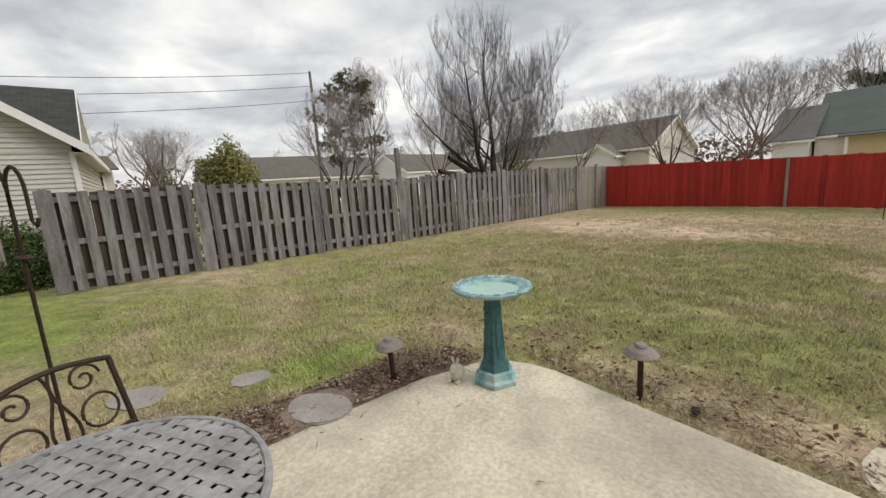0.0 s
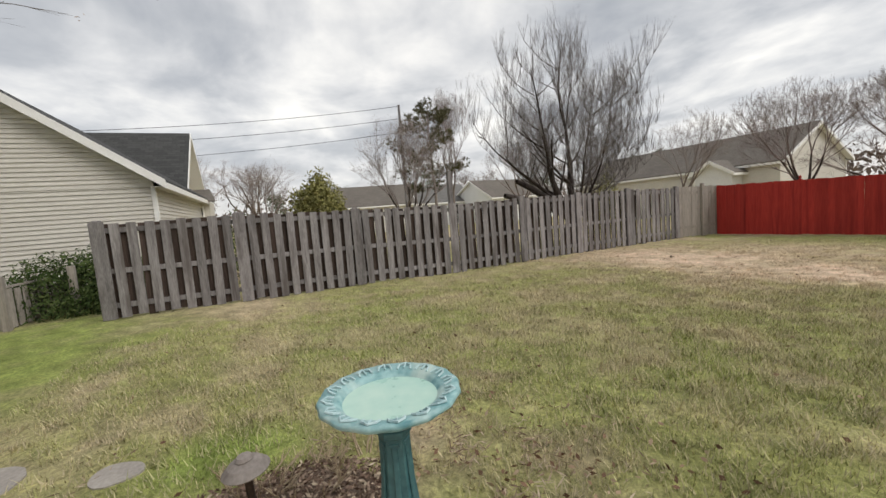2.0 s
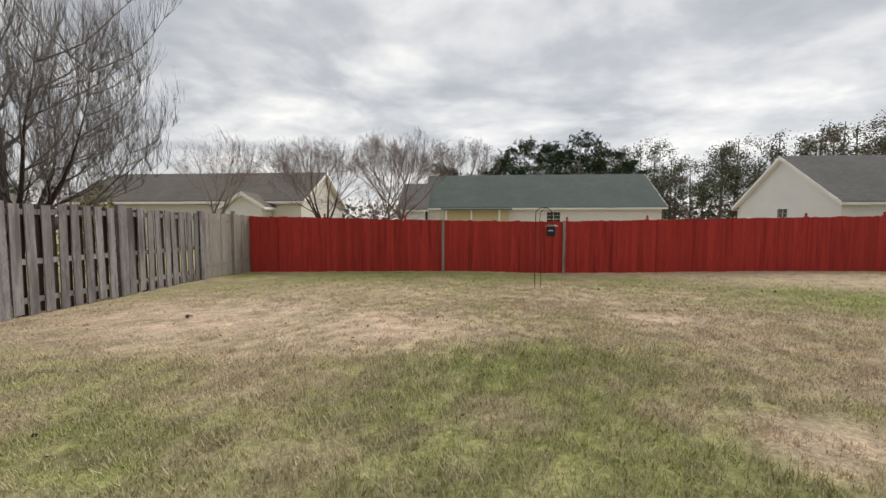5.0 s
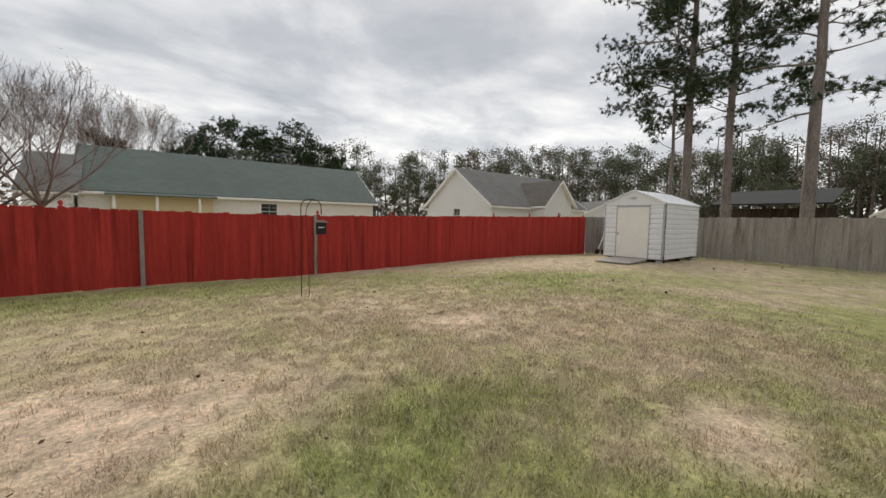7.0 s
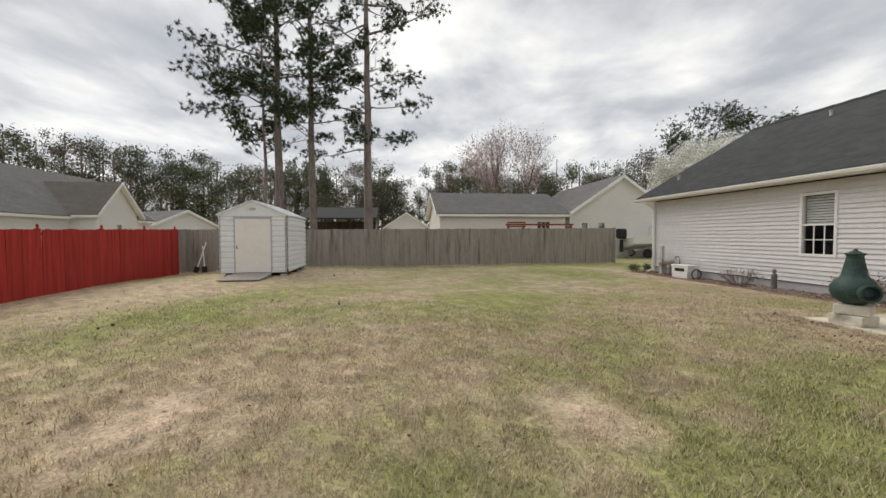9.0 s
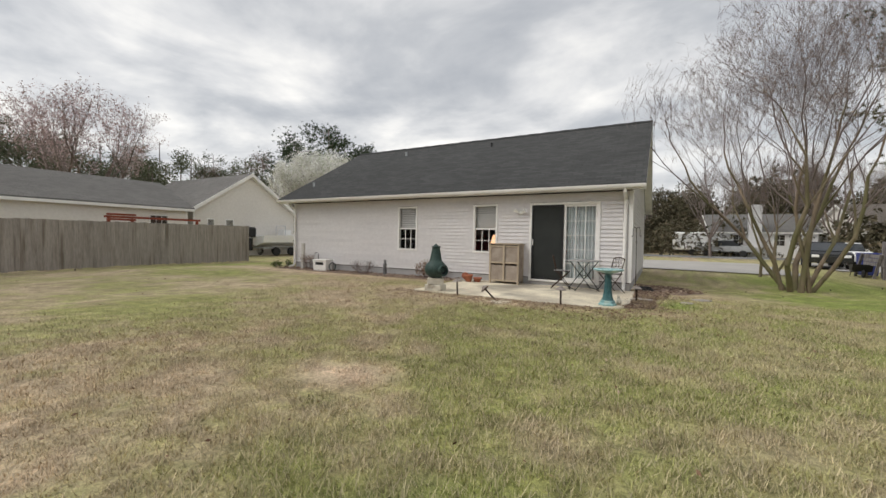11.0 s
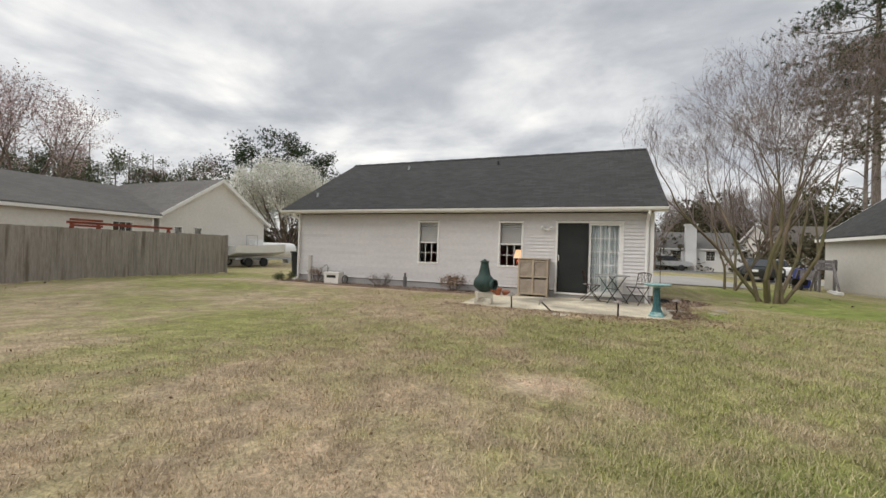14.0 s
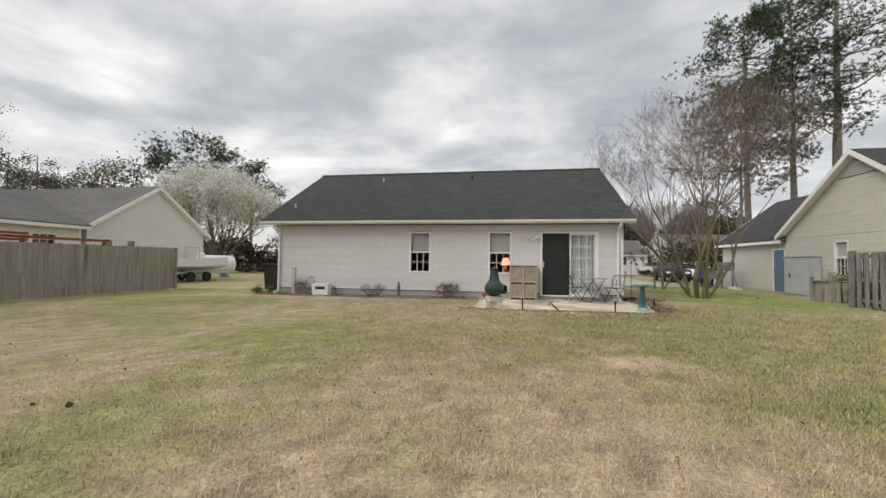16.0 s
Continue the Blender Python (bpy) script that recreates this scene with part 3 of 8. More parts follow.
    for x0 in (EX0, EX1 - 0.03):
        for sy in (1, -1):
            bm = bmesh.new()
            y_e, y_r = (EY - 0.01, YR) if sy > 0 else (yb + 0.01, YR)
            prism(bm, [(y_e, ZE - 0.064), (y_r, ZR - 0.064), (y_r, ZR - 0.21), (y_e, ZE - 0.165)], 0, x0 + 0.002, x0 + 0.026)
            part("bargeboard", bm, M["trim"], h)
            bm = bmesh.new()
            xa, xb = (EX0 + 0.03, X0 - 0.03) if x0 == EX0 else (X1 + 0.03, EX1 - 0.035)
            prism(bm, [(y_e, ZE - 0.145), (y_r, ZR - 0.185), (y_r, ZR - 0.20), (y_e, ZE - 0.16)], 0, xa, xb)
            part("rake_soffit", bm, M["trim"], h)
    for x in (X0 + 0.13, X1 - 0.03):
        bm = bmesh.new()
        tube(bm, [(x, EY + 0.05, ZE - 0.12), (x, EY + 0.03, ZE - 0.19), (x, Y0 + 0.09, ZE - 0.34), (x, Y0 + 0.07, ZE - 0.46), (x, Y0 + 0.07, 0.14), (x, Y0 + 0.12, 0.06), (x, Y0 + 0.3, 0.02)], 0.04, 8)
        part("downspout", bm, M["trim"], h, "white metal downspout")
    for x, z in ((8.3, 0.30), (4.4, 0.30), (10.9, 0.28)):
        y = YR + (ZR - (4.7 if x < 10 else 3.2)) / (ZR - ZE) * (EY - YR)
        zz = 4.7 if x < 10 else 3.2
        bm = bmesh.new()
        lathe(bm, [(0.07, zz - 0.1), (0.04, zz + 0.02), (0.04, zz + 0.1), (0.05, zz + 0.1), (0.05, zz + 0.13)], 12, x, y)
        part("vent_pipe", bm, M["shed_trim"] if x > 5 else M["black"], h)
    for (a, b, z0, z1) in holes[1:]:
        sash_window(h, Matrix(((1, 0, 0, a), (0, 1, 0, Y0), (0, 0, 1, z0), (0, 0, 0, 1))), b - a, z1 - z0, dark_behind=False)
    # sliding door
    d = new("door")
    d.parent = h
    d.matrix_basis = Matrix.Translation((0.05, Y0, 0.10))
    w, hh = 1.79, 2.09
    bm = bmesh.new()
    for a in ((0, w, hh - 0.06, hh), (0, 0.06, 0.05, hh - 0.06), (w - 0.06, w, 0.05, hh - 0.06), (0, w, 0, 0.05)):
        box(bm, a[0], a[1], -0.12, 0.04, a[2], a[3], 0.004)
    part("door_frame", bm, M["trim"], d, "white sliding-door frame")
    bm = bmesh.new()
    x0, x1 = w / 2 + 0.0, w - 0.06
    for a in ((x0, x1, hh - 0.11, hh - 0.06), (x0, x1, 0.05, 0.10), (x0, x0 + 0.05, 0.1, hh - 0.11), (x1 - 0.04, x1, 0.1, hh - 0.11)):
        box(bm, a[0], a[1], -0.02, 0.015, a[2], a[3])
    part("screen_frame", bm, M["black"], d, "black screen-door frame")
    bm = bmesh.new()
    box(bm, x0 + 0.05, x1 - 0.04, -0.006, -0.003, 0.1, hh - 0.11)
    part("screen", bm, M["screen"], d, "dark insect screen")
    bm = bmesh.new()
    x0, x1 = 0.06, w / 2 - 0.001
    for a in ((x0, x1, hh - 0.12, hh - 0.06), (x0, x1, 0.05, 0.13), (x0, x0 + 0.06, 0.13, hh - 0.12), (x1 - 0.06, x1, 0.13, hh - 0.12)):
        box(bm, a[0], a[1], -0.05, -0.01, a[2], a[3])
    part("sash", bm, M["trim"], d)
    bm = bmesh.new()
    for i in range(1, 3):
        x = x0 + 0.06 + (x1 - x0 - 0.12) * i / 3
        box(bm, x - 0.01, x + 0.01, -0.034, -0.018, 0.13, hh - 0.12)
    for i in range(1, 5):
        z = 0.13 + (hh - 0.25) * i / 5
        box(bm, x0 + 0.06, x1 - 0.06, -0.033, -0.019, z - 0.01, z + 0.01)
    part("glazing_grid", bm, M["trim"], d)
    bm = bmesh.new()
    bm.faces.new([bm.verts.new(p) for p in ((x0 + 0.06, -0.04, 0.13), (x1 - 0.06, -0.04, 0.13), (x1 - 0.06, -0.04, hh - 0.12), (x0 + 0.06, -0.04, hh - 0.12))][::-1])
    part("pane", bm, M["glass"], d).visible_shadow = False
    bm = bmesh.new()
    n, pts = 64, []
    for i in range(n + 1):
        pts.append((x0 + 0.02 + (x1 - x0 - 0.04) * i / n, -0.13 + 0.02 * math.sin(i * 0.9) + 0.008 * math.sin(i * 2.3)))
    prism(bm, pts + [(x, y - 0.004) for x, y in pts[::-1]], 2, 0.07, hh - 0.07)
    part("curtain", bm, M["curtain"], d, "pale pleated curtain behind the glass")
    bm = bmesh.new()
    box(bm, w - 0.11, w - 0.085, 0.015, 0.05, 0.95, 1.12, 0.006)
    part("door_handle", bm, M["trim"], d)


home()


# ---- neighbouring houses ----
def gable_house(name, label, x, y, turn, L, D, ze, zr, wall, roof, windows=(), over=0.3, z0=-0.3, boards=(), trim="trim", step=0.1, far=False, rakes=(1, -1), flush=False):
    """Ridge along local x; sides: 0 = +y wall, 1 = -y wall, 2 = +x end, 3 = -x end. windows: side, place along, sill height, width, height."""
    h = thing(name, label, "house", face(x, y, 0, turn))
    wall_top, pitch = ze - 0.12, (zr - ze) / (D / 2 + over)
    for side in range(4):
        half = (L if side < 2 else D) / 2
        m = [face(0, D / 2, 0, 0), face(0, -D / 2, 0, 180), face(L / 2, 0, 0, -90), face(-L / 2, 0, 0, 90)][side]
        holes = [(u, u + w, s, s + hh) for sd, u, s, w, hh in windows if sd == side]
        inset = 0.15 if side >= 2 else 0.0
        wall_with_holes(h, m, -half + inset, half - inset, z0, wall_top, 0.15, M[wall], holes)
        if side >= 2:
            bm = bmesh.new()
            side_z = zr - 0.1 - pitch * half
            prism(bm, [(-half, wall_top + 0.002), (half, wall_top + 0.002), (half, side_z), (0, zr - 0.1), (-half, side_z)], 1, -0.15, -0.003)
            part("gable", bm, M[wall], h, m=m)
        if side in boards or not far:
            ap = side in boards
            siding(h, m, -half, half, z0 + 0.25, wall_top, M[wall], holes, apart=ap, step=step)
            if side >= 2:
                siding(h, m, -half, half, wall_top, zr - 0.15, M[wall], top=gable_shape(half, zr - 0.09, pitch), apart=ap, step=step)
        for sd, u, s, w, hh in windows:
            if sd == side:
                sash_window(h, m @ Matrix.Translation((u, 0, s)), w, hh, blinds=not far and hh > 1, grid=(2, 2) if far else (3, 2))
    e = D / 2 + over
    bm = bmesh.new()
    X = L / 2 + over
    XB = L / 2 + 0.05 if flush else X
    roof_slab(bm, [(XB, e, ze), (-X, e, ze), (-X, 0, zr), (XB, 0, zr)])
    roof_slab(bm, [(-X, -e, ze), (XB, -e, ze), (XB, 0, zr), (-X, 0, zr)])
    part("roof", bm, M[roof], h)
    for s in (1, -1):
        bm = bmesh.new()
        box(bm, -X, XB, min(s * (e - 0.02), s * (e + 0.02)), max(s * (e - 0.02), s * (e + 0.02)), ze - 0.2, ze - 0.062)
        part("fascia", bm, M[trim], h)
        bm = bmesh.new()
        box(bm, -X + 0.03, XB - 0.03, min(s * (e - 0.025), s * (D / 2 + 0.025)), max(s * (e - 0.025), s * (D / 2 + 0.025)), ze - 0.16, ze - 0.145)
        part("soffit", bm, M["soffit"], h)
        for sy in (1, -1) if s in rakes else ():
            bm = bmesh.new()
            prism(bm, [(sy * (e + 0.01), ze - 0.002), (0, zr - 0.002), (0, zr - 0.21), (sy * (e + 0.01), ze - 0.2)], 0, s * (X + 0.004), s * (X + 0.03))
            part("bargeboard", bm, M[trim], h)
            bm = bmesh.new()
            prism(bm, [(sy * e, ze - 0.175), (0, zr - 0.185), (0, zr - 0.20), (sy * e, ze - 0.19)], 0, s * (L / 2 + 0.03), s * (X + 0.002))
            part("rake_soffit", bm, M[trim], h)
        bm = bmesh.new()
        box(bm, s * L / 2 - 0.05, s * L / 2 + 0.05, D / 2 - 0.05, D / 2 + 0.04, z0, wall_top)
        part("corner_post", bm, M[trim], h)
    return h


# house to the west: gable end with lapped boards, and the lower wing
west = gable_house("house", "cream vinyl-sided house with a tall gable end beside the lawn", -14.2, -5.35, 0, 8.0, 7.85, 2.60, 5.66, "siding_cream", "roof", [(2, 0.50, 0.84, 0.68, 1.36)], boards=(2,))
wing = gable_house("garage", "cream vinyl-sided garage wing with charcoal roof and a blue side door", -13.4, -12.15, 90, 5.6, 6.3, 2.46, 5.1, "siding_cream", "roof", rakes=(-1,), flush=True)
cross = gable_house("house", "cream house wing with dark grey shingle roof behind the gable", -19.0, -5.33, 90, 6.0, 5.0, 2.3, 5.6, "siding_cream", "roof", boards=(), over=0.6)


def louvre(parent, m):
    lv = new("gable_vent")
    lv.parent = parent
    lv.matrix_basis = m
    for i in range(9):
        bm = bmesh.new()
        half = 0.80 - 0.085 * i
        box(bm, -half, half, 0.03, 0.05, 0.06 * i, 0.06 * i + 0.045)
        part("slat", bm, M["soffit"], lv, m=pose(0, 0, 0, 0))
    # near-black triangle stands in for the shade behind the slats
    bm = bmesh.new()
    prism(bm, [(-0.92, -0.03), (0.92, -0.03), (0.0, 0.62)], 1, 0.0, 0.028)
    part("backing", bm, M["room"], lv)


louvre(west, face(4.0, 0, 4.68, -90))


def bump_out():
    h = thing("bay", "small cream bay with a shallow roof and one white window", "house part", face(-17.6, -1.65, 0.33, 0))
    wall_with_holes(h, face(0.8, 0, 0, -90), -0.55, 0.55, -0.3, 2.15, 0.12, M["siding_cream"], [(-0.35, 0.25, 1.2, 2.0)])
    sash_window(h, face(0.8, 0, 0, -90) @ Matrix.Translation((-0.35, 0, 1.2)), 0.6, 0.8, blinds=False)
    bm = bmesh.new()
    box(bm, -0.6, 0.68, -0.55, -0.43, -0.3, 2.15)
    box(bm, -0.6, 0.68, 0.43, 0.55, -0.3, 2.15)
    part("side_wall", bm, M["siding_cream"], h)
    bm = bmesh.new()
    roof_slab(bm, [(1.05, 0.8, 2.2), (1.05, -0.8, 2.2), (-0.3, -0.5, 2.75), (-0.3, 0.5, 2.75)][::-1])
    part("roof", bm, M["roof_brown"], h)


bump_out()


def plain_door(x, y, turn, w, hh, mat, label, z=0.0):
    d = thing("door", label, "door", face(x, y, z, turn), kind="")
    bm = bmesh.new()
    for a in ((-0.07, 0, 0, hh + 0.07), (w, w + 0.07, 0, hh + 0.07), (0, w, hh, hh + 0.07)):
        box(bm, a[0], a[1], 0.024, 0.06, a[2], a[3], 0.004)
    part("door_frame", bm, M["trim"], d)
    bm = bmesh.new()
    box(bm, 0, w, 0.02, 0.045, 0.02, hh, 0.003)
    for i in (0, 1):
        for j in range(3):
            box(bm, 0.1 + i * (w / 2 - 0.03), w / 2 - 0.05 + i * (w / 2 - 0.05), 0.045, 0.053, 0.15 + j * 0.62, 0.65 + j * 0.62, 0.004)
    part("leaf", bm, mat, d)
    bm = bmesh.new()
    lathe(bm, [(0.0, 0), (0.012, 0.0), (0.012, 0.03), (0.028, 0.04), (0.028, 0.06), (0.01, 0.07)], 10)
    part("door_knob", bm, M["dark_metal"], d, m=Matrix.Translation((w - 0.07, 0.045, 0.98)) @ pose(0, 0, 0, -90))


M["blue_door"] = material("blue_grey_door_paint", (0.10, 0.16, 0.24), (0.14, 0.21, 0.30), 2, 0.5, grain=20, bump=0.05)
plain_door(-10.25, -9.46, -90, 0.74, 2.03, M["blue_door"], "blue-grey panelled side door in the garage wing", -0.08)


def cabinet():
    c = thing("storage_cabinet", "pale grey metal storage cabinet against the cream gable wall", "cabinet", face(-10.18, -7.97, g(-9.9, -8.0), -90))
    bm = bmesh.new()
    box(bm, -0.80, 0.80, 0.03, 0.43, 0.0, 1.68, 0.012)
    part("body", bm, M["shed_trim"], c)
    bm = bmesh.new()
    box(bm, -0.74, 0.74, 0.431, 0.452, 0.05, 1.64, 0.006)
    d = part("door", bm, M["shed_trim"], c)
    bm = bmesh.new()
    box(bm, 0.36, 0.42, 0.453, 0.48, 0.78, 0.96, 0.004)
    part("handle", bm, M["black"], d)
    bm = bmesh.new()
    box(bm, -0.83, 0.83, 0.02, 0.48, 1.682, 1.72, 0.01)
    part("lid", bm, M["shed_trim"], c)


cabinet()

# house to the east behind the grey fence: long wing and cross gable
east = gable_house("house", "pale beige house with grey shingle roof, long wing behind the fence", 25.8, 0.9, 90, 8.0, 7.0, 2.66, 4.3, "siding_far", "roof_grey", [(0, -3.1, 1.2, 0.95, 1.0)], rakes=(1,))
east2 = gable_house("house", "pale beige house with grey shingle roof, cross gable facing the lawn", 27.2, -7.2, 0, 9.2, 7.1, 2.66, 5.25, "siding_far", "roof_grey", [(3, 2.3, 1.05, 0.5, 1.1), (3, 1.1, 1.05, 0.55, 1.1)])
# house with the green roof behind the red fence
teal = gable_house("house", "long pale house with a grey-green shingle roof behind the red fence", 4.9, 39.8, 0, 18.6, 8.0, 2.66, 5.75, "siding_far", "roof_teal", [(1, -1.5, 1.1, 1.2, 1.2), (1, 3.5, 1.1, 1.2, 1.2)], far=True, rakes=(1,))
teal2 = gable_house("house", "lower grey-roofed end of the long pale house", -5.5, 38.5, 0, 1.9, 7.0, 2.5, 4.9, "siding_white", "roof_grey", far=True, rakes=())


def porch():
    p = thing("porch", "cream-painted porch bay under the green-grey roof", "porch", face(-0.4, 35.6, -0.3, 0))
    bm = bmesh.new()
    box(bm, -2.6, 2.6, -0.1, 0.15, 0, 2.75)
    part("wall", bm, M["stucco_cream"], p)
    for x in (-2.4, -0.4, 1.8):
        bm = bmesh.new()
        box(bm, x - 0.07, x + 0.07, -0.75, -0.6, 0, 2.75)
        part("post", bm, M["trim"], p)
    bm = bmesh.new()
    prism(bm, [(-0.9, 2.78), (0.1, 2.96), (0.1, 2.9), (-0.9, 2.72)], 0, -2.8, 2.8)
    part("roof", bm, M["roof_teal"], p)


porch()
white = gable_house("house", "white gabled house with a dark grey roof behind the red fence", 25.0, 30.3, 0, 12.0, 8.0, 2.5, 5.6, "siding_white", "roof_grey", [(3, -0.5, 1.1, 0.9, 1.2)], far=True)
white2 = gable_house("house", "small cross gable of the white house", 25.4, 27.4, 90, 5.0, 3.6, 2.6, 4.7, "siding_white", "roof_brown", [(3, -0.3, 1.2, 0.5, 0.9)], far=True)
white4 = gable_house("house", "white-sided small house seen past the steel shed", 38.0, 29.0, 60, 6.0, 6.0, 2.2, 3.7, "siding_white", "roof_grey", far=True)
brown = gable_house("house", "long house with a brown shingle roof and white gable end", -19.0, 31.0, 0, 15.4, 7.4, 2.75, 4.95, "siding_cream", "roof_brown", far=True)
dorm = gable_house("house", "small white front gable of the brown-roofed house", -14.3, 27.3, 90, 2.2, 2.2, 2.35, 3.2, "siding_white", "roof_brown", far=True)
for i, (x, y, t, L, D, ze, zr, wl, rf, lb) in enumerate([
    (-42, 10, 80, 11, 8, 2.6, 4.9, "siding_far", "roof_brown", "distant house with a brown shingle roof beyond the wooden fence"),
    (-45, 20, 100, 9, 8, 2.6, 5.0, "siding_white", "roof_grey", "distant white house with grey roof among bare trees"),
    (-40, 28, 95, 10, 8, 2.6, 4.8, "siding_white", "roof_brown", "distant white house with a low brown roof"),
    (45.5, 6.3, 0, 8, 4.5, 2.2, 3.9, "siding_white", "roof_grey", "distant white gabled house past the long beige one"),
    (-10.6, -47.5, 3, 9, 8, 2.5, 4.6, "siding_white", "roof_grey", "white house with grey roof across the street"),
    (-22, -44, 10, 11, 9, 2.5, 5.2, "siding_far", "roof_brown", "pale house with a brown roof across the street"),
    (12, -46, 0, 12, 8, 2.5, 5.0, "siding_far", "roof_grey", "pale house across the street behind the main house")]):
    gable_house("house", lb, x, y, t, L, D, ze, zr, wl, rf, [(1 if y > 0 else 0, -2, 1.0, 1.0, 1.2), (1 if y > 0 else 0, 1.5, 1.0, 1.0, 1.2)], far=True)


def open_shelter():
    s = thing("shelter", "dark open-sided shelter behind the grey fence", "shelter", face(27, 11.5, -0.25, 0))
    for x in (-1.6, 1.6):
        for y in (-2.3, -0.8, 0.8, 2.3):
            bm = bmesh.new()
            box(bm, x - 0.06, x + 0.06, y - 0.06, y + 0.06, 0, 2.75)
            part("post", bm, M["darkwood"], s)
    bm = bmesh.new()
    prism(bm, [(-1.9, 2.75), (1.9, 3.7), (1.9, 3.62), (-1.9, 2.67)], 1, -2.6, 2.6)
    part("roof", bm, M["roof"], s)
    bm = bmesh.new()
    box(bm, 1.5, 1.6, -2.4, 2.4, 0, 2.6)
    part("back_wall", bm, M["darkwood"], s)


open_shelter()


# ---- paving ----
def patio():
    bm = bmesh.new()
    pts = [(-0.78, -1.23), (-0.79, 0.2), (-0.79, 1.02), (-0.76, 1.22), (-0.68, 1.42), (-0.56, 1.56), (-0.40, 1.64), (-0.2, 1.67), (0.4, 1.66), (3.2, 1.66), (3.72, 1.62), (3.75, -1.23)]
    prism(bm, pts, 2, -0.12, 0.008)
    bmesh.ops.bevel(bm, geom=[e for e in bm.edges if all(v.co.z > 0 for v in e.verts)], offset=0.012, segments=2, affect="EDGES")
    ob = part("patio", bm, M["concrete"])
    tagged(ob, "stained pale concrete patio slab with a rounded corner", "patio", kind="structure")


patio()
for n, (x0, x1, y0, y1, mt, lb, kd) in enumerate([(-60, 70, -41, -35, "asphalt", "asphalt street in front of the houses", "road"), (-6.8, 3.5, -22.5, -12.0, "road", "pale concrete driveway beside the house", "driveway"),
                                    (-15, -9.2, -28, -17.5, "road", "pale concrete driveway of the western house", "driveway"), (-60, 70, -34.4, -33.4, "road", "concrete pavement along the street", "pavement")]):
    bm = bmesh.new()
    nx = 12
    for i in range(nx):
        a, b = x0 + (x1 - x0) * i / nx, x0 + (x1 - x0) * (i + 1) / nx
        vs = []
        for k in range(5):
            yy = y0 + (y1 - y0) * k / 4
            vs.append([bm.verts.new((xx, yy, g(xx, yy) + 0.03 + 0.004 * n)) for xx in (a, b)])
        for k in range(4):
            bm.faces.new((vs[k][0], vs[k][1], vs[k + 1][1], vs[k + 1][0]))
    tagged(part(kd, bm, M[mt]), lb, kd, kind="structure")


def stone(x, y, r, label, seed, mt, flat=0.8, up=0.0):
    rr = random.Random(seed)
    bm = bmesh.new()
    p, q = rr.uniform(0, 6), rr.uniform(0, 6)
    wob = [r * (1 + 0.07 * math.sin(2 * a * math.pi / 15 + p) + 0.05 * math.sin(3 * a * math.pi / 15 + q) + rr.uniform(-0.02, 0.02)) for a in range(30)]
    out = [(wob[a] * math.cos(a * math.pi / 15), flat * wob[a] * math.sin(a * math.pi / 15)) for a in range(30)]
    prism(bm, out, 2, -0.06, up)
    bmesh.ops.bevel(bm, geom=[e for e in bm.edges if all(v.co.z > 0 for v in e.verts)], offset=0.008, segments=2, affect="EDGES")
    tagged(part("stepping_stone", bm, M[mt], m=Matrix.Translation((x, y, g(x, y))) @ pose(0, 0, 0, 0, 0, rr.uniform(0, 90))), label, "stepping stone", "stepping stones")


M["stone"] = material("flat_grey_stone", (0.28, 0.255, 0.23), (0.42, 0.385, 0.35), 4, 0.9, grain=40, bump=0.5)
stone(-0.94, 0.24, 0.21, "flat oval grey stone in the mulch beside the patio", 1, "stone", up=0.026)
stone(-1.75, 0.0, 0.14, "small flat grey stone half sunk in green grass", 2, "stone")
stone(-2.05, -0.68, 0.20, "flat grey stone sunk in the dry lawn", 3, "stone")
stone(1.42, 1.98, 0.24, "pale flat paver beside the patio edge", 4, "concrete", up=0.008)


# ---- fences ----
def picket_mesh(w, h, t, ear=0.0, name="board"):
    bm = bmesh.new()
    out = [(-w / 2, 0), (w / 2, 0), (w / 2, h - ear), (w / 2 - ear * 0.7, h), (-w / 2 + ear * 0.7, h), (-w / 2, h - ear)] if ear else [(-w / 2, 0), (w / 2, 0), (w / 2, h), (-w / 2, h)]
    prism(bm, out, 1, -t / 2, t / 2)
    bmesh.ops.recalc_face_normals(bm, faces=bm.faces[:])
    me = bpy.data.meshes.new(name)
    bm.to_mesh(me)
    bm.free()
    return me


def with_mat(me, mat):
    me.materials.append(mat)
    return me


def fence_run(f, p, q, top0, top1, pitch, mesh_list, off, rnd, lean=0.6, gap_at=(), dz=0.03, solid=False):
    """Boards from p to q; the meshes are one metre high and scaled to reach the top line."""
    P, Q = Vector((*p, 0)), Vector((*q, 0))
    d = (Q - P).normalized()
    nrm = Vector((-d.y, d.x, 0))
    ang = math.degrees(math.atan2(d.y, d.x))
    n = int((Q - P).length / pitch + 1e-4)
    if solid:
        n += 1
        pitch = (Q - P).length / n
    for i in range(n):
        s = (i + 0.5) * pitch
        if any(abs(s - a) < 0.09 for a in gap_at):
            continue
        c = P + d * (s + rnd.uniform(-0.006, 0.006)) + nrm * off
        z0 = g(c.x, c.y) + rnd.uniform(-0.02, dz)
        top = top0 + (top1 - top0) * s / (Q - P).length + rnd.uniform(-0.018, 0.012)
        me = rnd.choice(mesh_list)
        piece("board", me, f, Matrix.Translation((c.x, c.y, z0)) @ pose(0, 0, 0, rnd.uniform(-0.4, 0.4), rnd.gauss(0, lean), ang + rnd.uniform(-1.2, 1.2)) @ Matrix.Diagonal((rnd.uniform(0.96, 1.03), 1, top - z0, 1)))


